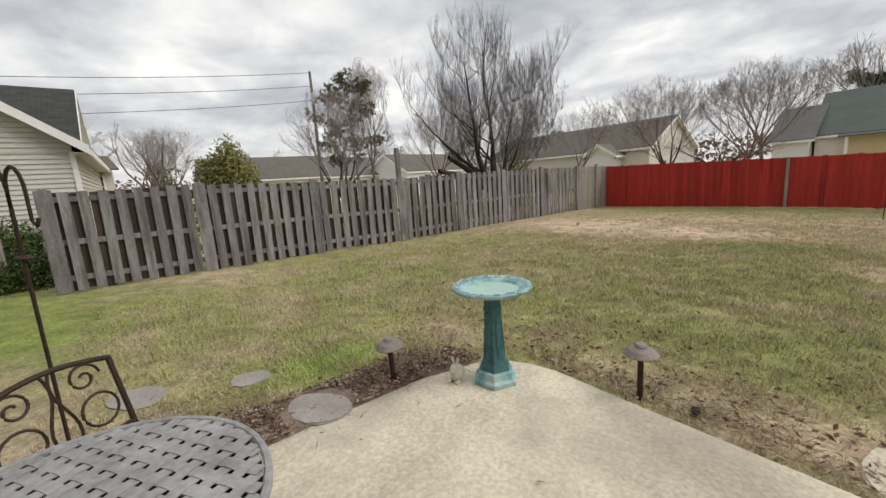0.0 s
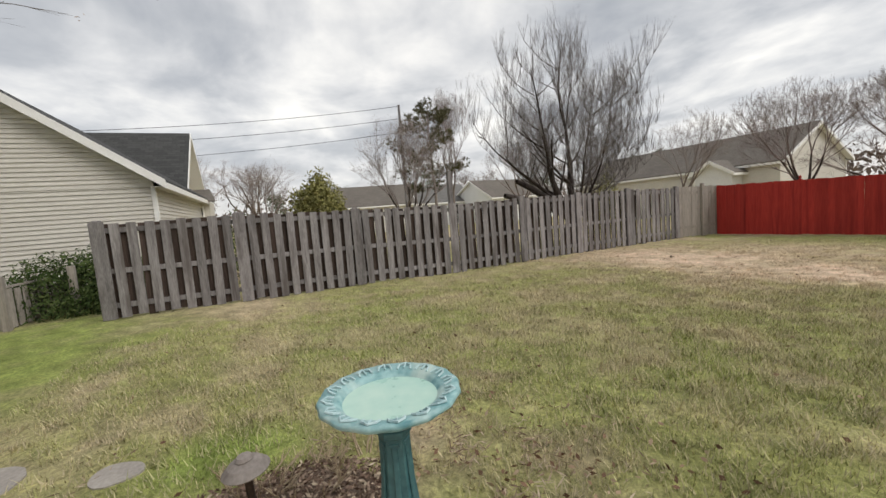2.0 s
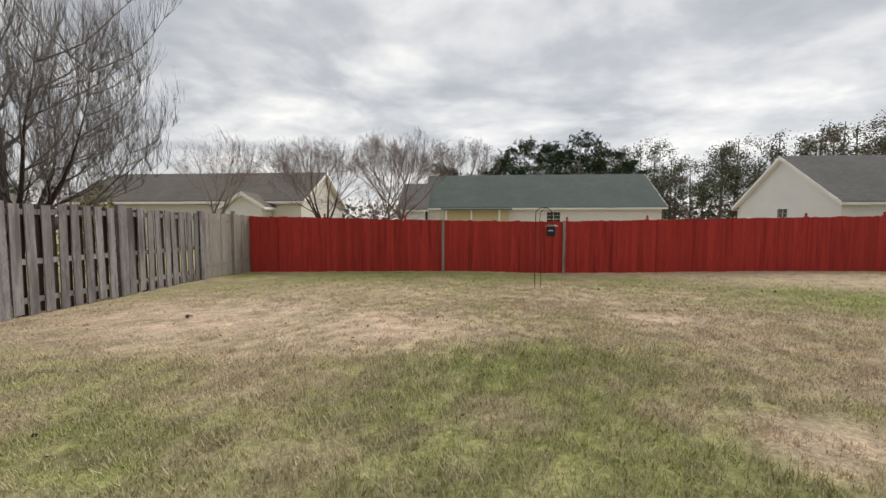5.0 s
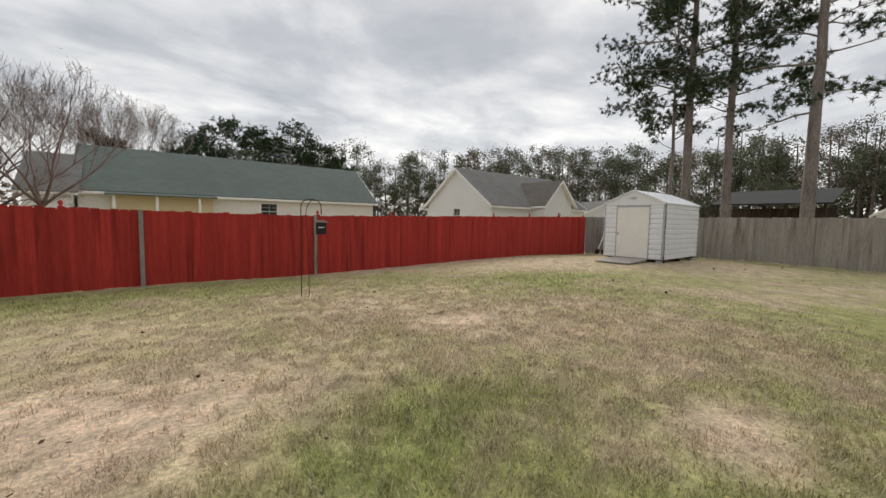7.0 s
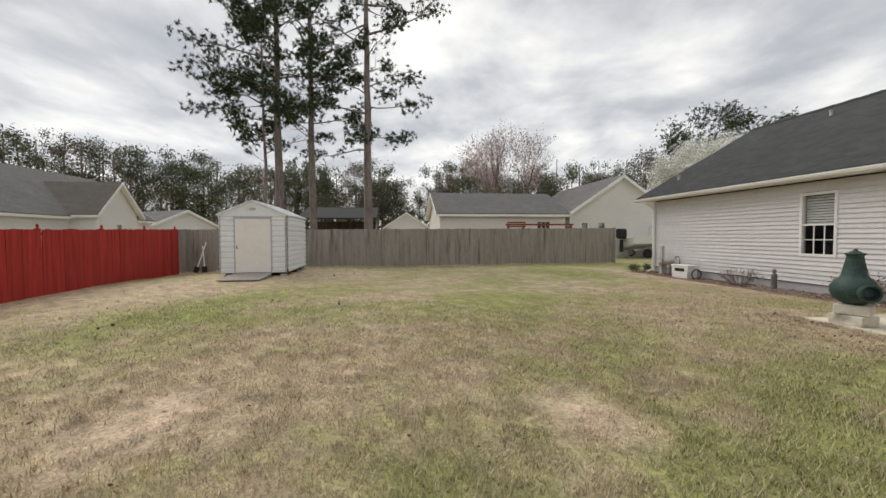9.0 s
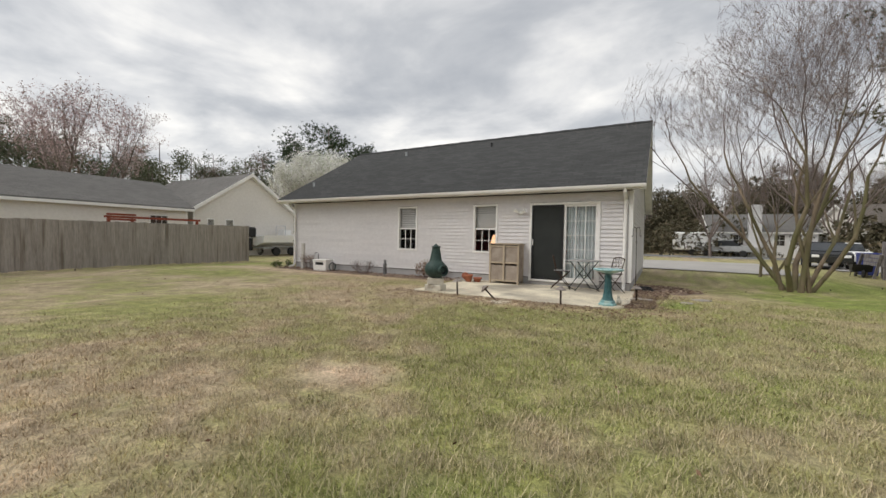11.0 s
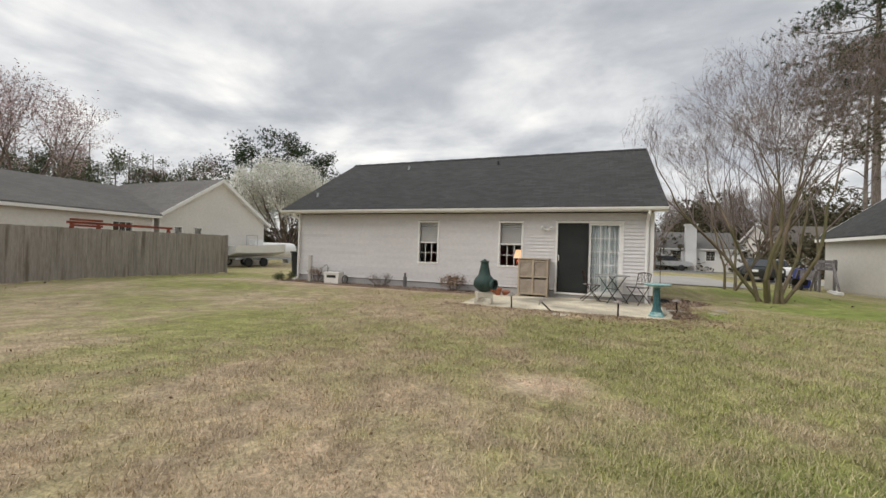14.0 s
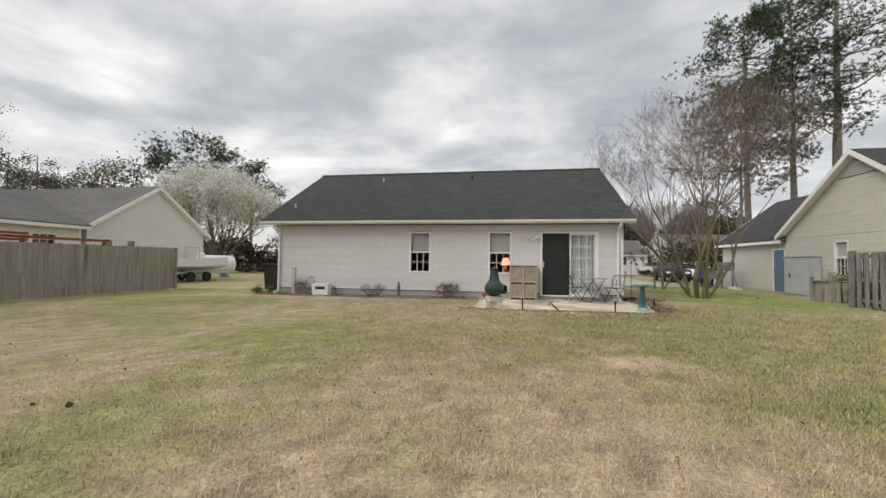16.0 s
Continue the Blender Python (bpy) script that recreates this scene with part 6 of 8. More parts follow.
shrub(11.4, -0.95, 0.28, 0.7, 14, "low grey-green plant at the house corner", "leaf_green", 14, n=160, size=0.025)
shrub(-1.12, 0.72, 0.2, 0.5, 15, "dry straw-coloured grass clump in the mulch bed", None, 14, mat="straw")
shrub(-1.02, 1.0, 0.18, 0.45, 16, "dry straw-coloured grass clump beside the path light", None, 13, mat="straw")


shrub(-1.1, 1.3, 0.17, 0.5, 17, "dry straw-coloured grass clump at the end of the mulch bed", None, 12, mat="straw")
shrub(-1.15, -0.1, 0.14, 0.4, 18, "dry straw-coloured grass clump beside the flat stone", None, 24, mat="straw")


# ---- patio things ----
M["verdigris"] = material("blue_green_cast_resin", (0.022, 0.085, 0.10), (0.07, 0.18, 0.19), 6, 0.5, grain=30, bump=0.35, depth=0.004, c=(0.25, 0.45, 0.42), c_at=0.64, spec=0.5)
M["verdigris_pale"] = material("pale_green_worn_bowl", (0.09, 0.24, 0.26), (0.34, 0.54, 0.54), 9, 0.5, grain=30, bump=0.3, c=(0.55, 0.66, 0.60), c_at=0.6, spec=0.5)
M["petal"] = material("worn_pale_teal_edge", (0.40, 0.58, 0.60), (0.66, 0.78, 0.78), 7, 0.5, grain=30, bump=0.3, c=(0.12, 0.26, 0.30), c_at=0.6, spec=0.5)
M["bowl"] = material("pale_mint_glaze", (0.36, 0.58, 0.50), (0.50, 0.68, 0.58), 3, 0.3, grain=12, bump=0.05, spec=0.5)
M["lamp_grey"] = material("weathered_grey_lamp_cap", (0.22, 0.19, 0.17), (0.34, 0.30, 0.275), 9, 0.75, grain=60, bump=0.2)
M["statue"] = material("cream_cast_stone", (0.55, 0.51, 0.42), (0.70, 0.66, 0.57), 8, 0.85, grain=60, bump=0.3, c=(0.30, 0.26, 0.2), c_at=0.6)
M["grey_cast"] = material("dark_grey_cast_stone", (0.10, 0.10, 0.10), (0.19, 0.19, 0.19), 8, 0.85, grain=60, bump=0.3)
M["clay_green"] = material("green_painted_clay", (0.022, 0.045, 0.040), (0.05, 0.088, 0.076), 5, 0.55, grain=30, bump=0.2, c=(0.09, 0.10, 0.085), c_at=0.66)
M["terracotta"] = material("terracotta", (0.34, 0.12, 0.07), (0.46, 0.18, 0.11), 6, 0.85, grain=50, bump=0.2)
M["raw_wood"] = material("pale_brown_lattice_wood", (0.36, 0.29, 0.21), (0.54, 0.45, 0.34), 3, 0.85, grain=18, bump=0.3, stretch=(4, 4, 0.6))
M["mesh_panel"] = material("brown_wire_panel", (0.27, 0.22, 0.18), (0.42, 0.36, 0.30), 8, 0.9, grain=90, bump=0.3)
M["strap"] = material("grey_woven_steel_strap", (0.28, 0.275, 0.27), (0.46, 0.455, 0.45), 9, 0.5, grain=50, bump=0.2, metal=0.2, c=(0.2, 0.19, 0.18), c_at=0.66)
M["chair_metal"] = material("dark_verdigris_iron", (0.03, 0.04, 0.038), (0.075, 0.085, 0.08), 9, 0.55, metal=0.5, grain=50, bump=0.2)


def bird_bath():
    t = thing("bird_bath", "blue-green pedestal bird bath with a scalloped bowl on the patio corner", "bird bath", Matrix.Translation((-0.42, 1.29, 0.008)) @ pose(0, 0, 0, 0, 0, 12))
    bm = bmesh.new()
    lathe(bm, [(0.158, 0.0), (0.158, 0.03), (0.135, 0.045), (0.128, 0.085), (0.098, 0.10)], 6)
    part("base", bm, M["verdigris_pale"], t, "worn hexagonal foot")
    bm = bmesh.new()
    lathe(bm, [(0.112, 0.098), (0.092, 0.14), (0.075, 0.22), (0.064, 0.32), (0.060, 0.42), (0.059, 0.50), (0.068, 0.51), (0.068, 0.53), (0.058, 0.54), (0.060, 0.575), (0.085, 0.60)], 6)
    part("pedestal", bm, M["verdigris"], t)
    for k in range(6):
        bm = bmesh.new()
        a = 60 * k
        box(bm, -0.012, 0.012, -0.004, 0.006, 0.16, 0.48, 0.004)
        box(bm, -0.024, 0.024, -0.004, 0.004, 0.14, 0.16, 0.002)
        box(bm, -0.02, 0.02, -0.004, 0.004, 0.475, 0.49, 0.002)
        part("relief_panel", bm, M["verdigris"], t, m=pose(0, 0, 0, 0, 0, a) @ Matrix.Translation((0, -0.0815, 0)) @ pose(0, 0, 0, -3.6))
    bm = bmesh.new()
    lathe(bm, [(0.07, 0.595), (0.14, 0.612), (0.205, 0.632), (0.250, 0.648), (0.264, 0.662), (0.257, 0.674), (0.195, 0.662), (0.186, 0.655), (0.165, 0.632), (0.12, 0.624), (0.0, 0.622)], 64, wave=lambda r, z, a: r * (1 + (0.013 * math.cos(16 * a) if r > 0.22 else 0)) + 1e-4)
    b = part("bowl", bm, M["verdigris_pale"], t, "scalloped pale green bowl", smooth=True)
    bm = bmesh.new()
    lathe(bm, [(0.184, 0.642), (0.184, 0.6445)], 40)
    w = part("water", bm, M["bowl"], b, "shallow milky green water")
    for k in range(16):
        bm = bmesh.new()
        a = k * 22.5
        tube(bm, [(0.203, -0.028, 0.667), (0.228, -0.024, 0.675), (0.246, 0, 0.676), (0.228, 0.024, 0.675), (0.203, 0.028, 0.667)], 0.0045, 5)
        tube(bm, [(0.208, 0, 0.669), (0.24, 0, 0.677)], 0.004, 5)
        part("petal_relief", bm, M["petal"], b, m=pose(0, 0, 0, 0, 0, a))


bird_bath()


def path_light(x, y, tilt=0, turn=0, lying=False, s=1.0):
    t = thing("path_light", "brown stake path light with grey cap, knocked askew" if lying else "brown stake path light with a grey domed cap", "garden light", Matrix.Translation((x, y, g(x, y))) @ pose(0, 0, 0, tilt, 0, turn), "path lights round the patio")
    bm = bmesh.new()
    lathe(bm, [(0.012, -0.08), (0.017, 0.0), (0.017, 0.265), (0.022, 0.268), (0.022, 0.29)], 10)
    part("stake", bm, M["dark_metal"], t)
    bm = bmesh.new()
    lathe(bm, [(0.095, 0.285), (0.098, 0.29), (0.07, 0.318), (0.034, 0.333), (0.033, 0.331)], 28)
    part("shade", bm, M["lamp_grey"], t)
    bm = bmesh.new()
    lathe(bm, [(0.036, 0.334), (0.038, 0.338), (0.028, 0.352), (0.0, 0.356)], 20)
    part("cap", bm, M["lamp_grey"], t)


for x, y, ti, tu in ((-0.88, 0.755, 3, 20), (0.335, 1.765, 0, 0), (2.5, 1.72, 2, 100)):
    path_light(x, y, ti, tu)
path_light(1.62, 1.80, 48, 90, True)


def rabbit():
    """A small cast rabbit, one plain shape."""
    bm = bmesh.new()
    def blob(c, r, s=(1, 1, 1), rot=(0, 0, 0)):
        bmesh.ops.create_uvsphere(bm, u_segments=14, v_segments=9, radius=r, matrix=Matrix.Translation(c) @ pose(0, 0, 0, *rot) @ Matrix.Diagonal((*s, 1)))
    blob((0, 0, 0.055), 0.055, (0.85, 1.15, 1.05))
    blob((0, 0.035, 0.10), 0.034, (0.9, 1.1, 1))
    blob((0, 0.062, 0.092), 0.016)
    blob((-0.016, 0.018, 0.148), 0.03, (0.28, 0.4, 1.15), (-8, -14, 0))
    blob((0.016, 0.018, 0.148), 0.03, (0.28, 0.4, 1.15), (-8, 14, 0))
    blob((-0.03, 0.05, 0.014), 0.02, (0.8, 1.4, 0.7))
    blob((0.03, 0.05, 0.014), 0.02, (0.8, 1.4, 0.7))
    blob((0, -0.062, 0.04), 0.018)
    tagged(part("rabbit_statue", bm, M["statue"], smooth=True, m=Matrix.Translation((-0.60, 1.10, 0.008)) @ pose(0, 0, 0, 0, 0, 200)), "small cream cast-stone rabbit beside the bird bath", "garden statue")


rabbit()


def woven_table():
    cx, cy, r, z = 0.336, -0.70, 0.415, 0.72
    t = thing("bistro_table", "folding bistro table with a woven grey steel top", "table", Matrix.Translation((cx, cy, 0.008)) @ pose(0, 0, 0, 0, 0, 32))
    rnd = random.Random(4)
    top = new("tabletop")
    top.parent = t
    bm = bmesh.new()
    n = 48
    ring = [(math.cos(2 * math.pi * i / n) * (r - 0.008), math.sin(2 * math.pi * i / n) * (r - 0.008), z - 0.006) for i in range(n + 1)]
    tube(bm, ring, 0.011, 8)
    bm2 = bm
    part("rim", bm2, M["strap"], top)
    pitch, w = 0.046, 0.0315
    k = int(r / pitch)
    for axis in (0, 1):
        for i in range(-k, k + 1):
            o = i * pitch
            half = math.sqrt(max(0, (r - 0.012) ** 2 - (abs(o) + w / 2) ** 2))
            if half < 0.04:
                continue
            bm = bmesh.new()
            steps = max(4, int(2 * half / (pitch / 2)))
            rows = []
            for s in range(steps + 1):
                u = -half + 2 * half * s / steps
                ph = math.cos(math.pi * u / pitch + (i + axis) * math.pi)
                h = z + 0.0021 * ph
                p = [(u, o - w / 2, h), (u, o + w / 2, h), (u, o + w / 2, h - 0.003), (u, o - w / 2, h - 0.003)]
                rows.append([bm.verts.new(q if axis == 0 else (q[1], q[0], q[2])) for q in p])
            for a, b in zip(rows, rows[1:]):
                for j in range(4):
                    bm.faces.new((a[j], a[(j + 1) % 4], b[(j + 1) % 4], b[j]))
            part("strap", bm, M["strap"], top)
    # black disc added just below, so the holes in the weave read as shaded
    bm = bmesh.new()
    lathe(bm, [(r - 0.02, z - 0.016), (r - 0.02, z - 0.013)], 40)
    part("underside", bm, M["black"], top, "dark disc added as shade under the weave")
    for s in (-1, 1):
        bm = bmesh.new()
        tube(bm, [(-0.29, s * 0.24, 0.012), (0.25, s * 0.24, z - 0.02)], 0.011, 8)
        part("leg", bm, M["chair_metal"], t)
        bm = bmesh.new()
        tube(bm, [(0.29, s * 0.215, 0.012), (-0.25, s * 0.215, z - 0.02)], 0.011, 8)
        part("leg", bm, M["chair_metal"], t)
    for x, z0, y in ((-0.27, 0.04, 0.24), (0.27, 0.04, 0.215), (0.0, z / 2, 0.23)):
        bm = bmesh.new()
        tube(bm, [(x, -y, z0), (x, y, z0)], 0.008, 6)
        part("stretcher", bm, M["chair_metal"], t)


woven_table()


def curl(bm, c, r, turns, start, rr=0.005, y=0.0, flip=1):
    pts = []
    n = int(18 * turns)
    for i in range(n + 1):
        a = start + flip * 2 * math.pi * turns * i / n
        k = r * (1 - 0.8 * i / n) if turns > 1.05 else r
        pts.append((c[0] + k * math.cos(a), y, c[1] + k * math.sin(a)))
    tube(bm, pts, rr, 6)


def bistro_chair(x, y, turn, back_label=""):
    """Faces local +y; the back is a scrolled iron panel."""
    t = thing("bistro_chair", "folding dark iron bistro chair with a scrolled back beside the table", "chair", Matrix.Translation((x, y, 0.008)) @ pose(0, 0, 0, 0, 0, turn), "chairs round the bistro table")
    w = 0.20
    for s in (-1, 1):
        bm = bmesh.new()
        tube(bm, [(s * w, 0.22, 0.01), (s * w, -0.12, 0.44), (s * w, -0.205, 0.79)], 0.010, 8)
        part("back_leg", bm, M["dark_metal"], t)
        bm = bmesh.new()
        tube(bm, [(s * (w - 0.025), -0.24, 0.01), (s * (w - 0.025), 0.20, 0.44)], 0.010, 8)
        part("front_leg", bm, M["dark_metal"], t)
    b = new("backrest")
    b.parent = t
    b.matrix_basis = Matrix.Translation((0, -0.12, 0.44)) @ pose(0, 0, 0, 13.4)
    bm = bmesh.new()
    tube(bm, [(-w + 2 * w * i / 10, 0, 0.355 + 0.035 * math.sin(math.pi * i / 10)) for i in range(11)], 0.010, 8)
    part("top_rail", bm, M["dark_metal"], b)
    bm = bmesh.new()
    tube(bm, [(-w, 0, 0.09), (w, 0, 0.09)], 0.008, 8)
    part("lower_rail", bm, M["dark_metal"], b)
    for s in (-1, 1):
        bm = bmesh.new()
        curl(bm, (s * 0.10, 0.32), 0.055, 1.4, 0 if s > 0 else math.pi, flip=s)
        part("scroll", bm, M["dark_metal"], b)
        bm = bmesh.new()
        curl(bm, (s * 0.115, 0.19), 0.06, 1.0, 0.3)
        part("scroll", bm, M["dark_metal"], b)
        bm = bmesh.new()
        tube(bm, [(s * (0.02 + 0.02 * math.sin(i * 0.6)), 0, 0.09 + 0.030 * i) for i in range(11)], 0.005, 6)
        part("scroll", bm, M["dark_metal"], b)
    seat = new("seat")
    seat.parent = t
    bm = bmesh.new()
    tube(bm, [(-w, -0.17, 0.445), (-w, 0.2, 0.445), (w, 0.2, 0.445), (w, -0.17, 0.445), (-w, -0.17, 0.445)], 0.008, 6)
    part("seat_frame", bm, M["dark_metal"], seat)
    for i in range(7):
        bm = bmesh.new()
        xx = -w + 0.03 + i * (2 * w - 0.06) / 6
        box(bm, xx - 0.017, xx + 0.017, -0.17, 0.2, 0.452, 0.456)
        part("slat", bm, M["strap"], seat)


bistro_chair(-0.275, -0.66, -50)
bistro_chair(0.86, -0.72, 100)


def chiminea():
    t = thing("chiminea", "green clay chiminea with a round belly on pale concrete blocks", "chiminea", Matrix.Translation((3.22, 1.42, g(3.2, 1.4) + 0.008)))
    for z0, a, w in ((0.0, 5, 0.20), (0.145, 28, 0.185)):
        bm = bmesh.new()
        box(bm, -w, w, -w * 0.8, w * 0.8, z0, z0 + 0.14, 0.012)
        part("block", bm, M["statue"], t, "rough pale concrete block", m=pose(0, 0, 0, 0, 0, a))
    bm = bmesh.new()
    lathe(bm, [(0.10, 0.287), (0.14, 0.31), (0.22, 0.37), (0.255, 0.45), (0.25, 0.53), (0.21, 0.61), (0.155, 0.66), (0.14, 0.69), (0.118, 0.80), (0.095, 0.92), (0.09, 0.97), (0.108, 0.985), (0.108, 1.005), (0.085, 1.01), (0.06, 1.0), (0.055, 0.9)], 32)
    part("body", bm, M["clay_green"], t, smooth=True)
    bm = bmesh.new()
    lathe(bm, [(0.115, -0.04), (0.125, 0.09), (0.112, 0.10), (0.095, 0.09), (0.09, 0.0)], 20)
    part("mouth", bm, M["clay_green"], t, m=Matrix.Translation((-0.20, 0.08, 0.47)) @ pose(0, 0, 0, 0, -90, -25))
    # flat black disc closes the mouth
    bm = bmesh.new()
    lathe(bm, [(0.0, 0), (0.089, 0.0), (0.089, 0.012)], 20)
    part("hearth", bm, M["black"], t, "flat black disc in the mouth opening", m=Matrix.Translation((-0.215, 0.086, 0.47)) @ pose(0, 0, 0, 0, -90, -25))
    bm = bmesh.new()
    lathe(bm, [(0.072, 1.01), (0.05, 1.03), (0.03, 1.035), (0.018, 1.06), (0.0, 1.065)], 16)
    part("lid", bm, M["clay_green"], t)


chiminea()


def lattice_cupboard():
    t = thing("plant_cabinet", "pale brown wooden cabinet with four screened panels against the house", "cabinet", Matrix.Translation((2.40, -1.0, 0.008)))
    w, d, h = 0.42, 0.21, 1.08
    for x in (-w, w - 0.05):
        for y in (-d, d - 0.045):
            bm = bmesh.new()
            box(bm, x, x + 0.05, y, y + 0.045, 0.0, h - 0.03, 0.004)
            part("leg", bm, M["raw_wood"], t)
    bm = bmesh.new()
    box(bm, -w - 0.02, w + 0.02, -d - 0.02, d + 0.02, h - 0.028, h, 0.004)
    part("top", bm, M["raw_wood"], t)
    for z in (0.06, h / 2, h - 0.1):
        bm = bmesh.new()
        box(bm, -w + 0.052, w - 0.052, d - 0.04, d - 0.004, z, z + 0.045, 0.003)
        part("rail", bm, M["raw_wood"], t)
    bm = bmesh.new()
    box(bm, -0.03, 0.03, d - 0.003, d + 0.012, 0.06, h - 0.03, 0.003)
    part("centre_post", bm, M["raw_wood"], t)
    for x0 in (-w + 0.052, 0.032):
        for z0 in (0.108, h / 2 + 0.047):
            bm = bmesh.new()
            box(bm, x0, x0 + w - 0.085, d - 0.03, d - 0.022, z0, z0 + 0.385)
            part("panel", bm, M["mesh_panel"], t)
    for s in (-1, 1):
        bm = bmesh.new()
        box(bm, s * (w - 0.02) - 0.006, s * (w - 0.02) + 0.006, -d + 0.047, d - 0.047, 0.06, h - 0.03)
        part("side_panel", bm, M["mesh_panel"], t)
    bm = bmesh.new()
    box(bm, -w + 0.052, w - 0.052, -d + 0.004, -d + 0.02, 0.06, h - 0.03)
    part("back_panel", bm, M["mesh_panel"], t)


lattice_cupboard()


def pots():
    for x, y, r, h, tilt in ((3.15, -0.78, 0.13, 0.12, 0), (3.36, -0.66, 0.12, 0.20, 0), (3.52, -0.82, 0.10, 0.15, 62)):
        t = thing("flower_pot", "empty terracotta pot lying on the patio" if tilt else "empty terracotta pot on the patio by the house wall", "flower pot", Matrix.Translation((x, y, 0.008 + (0.075 if tilt else 0))) @ pose(0, 0, 0, tilt, 0, 40), "terracotta pots")
        bm = bmesh.new()
        lathe(bm, [(r * 0.62, 0), (r * 0.9, h * 0.78), (r, h * 0.78), (r, h), (r * 0.88, h), (r * 0.8, h * 0.75), (r * 0.55, 0.02)], 24)
        part("body", bm, M["terracotta"], t, smooth=True)
        bm = bmesh.new()
        lathe(bm, [(r * 0.7, h * 0.55), (r * 0.0, h * 0.6)], 20)
        part("soil", bm, M["darkwood"], t)


pots()


def garden_figure():
    bm = bmesh.new()
    lathe(bm, [(0.075, 0), (0.075, 0.03), (0.055, 0.05), (0.06, 0.15), (0.05, 0.25), (0.062, 0.33), (0.055, 0.38), (0.025, 0.405), (0.035, 0.43), (0.042, 0.46), (0.035, 0.49), (0.012, 0.51)], 18)
    tagged(part("garden_statue", bm, M["grey_cast"], smooth=True, m=Matrix.Translation((6.47, -0.92, g(6.4, -0.9)))), "small dark grey cast-stone figure against the house wall", "garden statue")


garden_figure()


def hose_box():
    t = thing("hose_reel_box", "pale beige plastic hose box with a dark slot beside the wall", "hose box", Matrix.Translation((9.18, -0.86, g(9.2, -0.9))) @ pose(0, 0, 0, 0, 0, 6))
    bm = bmesh.new()
    prism(bm, [(-0.26, 0), (0.26, 0), (0.29, 0.36), (-0.29, 0.36)], 1, -0.18, 0.18)
    part("body", bm, M["trim"], t)
    bm = bmesh.new()
    box(bm, -0.31, 0.31, -0.2, 0.2, 0.362, 0.41, 0.012)
    part("lid", bm, M["trim"], t)
    bm = bmesh.new()
    box(bm, -0.17, 0.17, 0.181, 0.186, 0.22, 0.31)
    part("slot", bm, M["black"], t)
    bm = bmesh.new()
    curl(bm, (0.0, 0.0), 0.14, 1.0, 0, 0.018)
    part("hose", bm, M["clay_green"], t, "coiled dark green hose", m=Matrix.Translation((-0.42, 0.0, 0.16)) @ pose(0, 0, 0, 0, 0, 80))


hose_box()


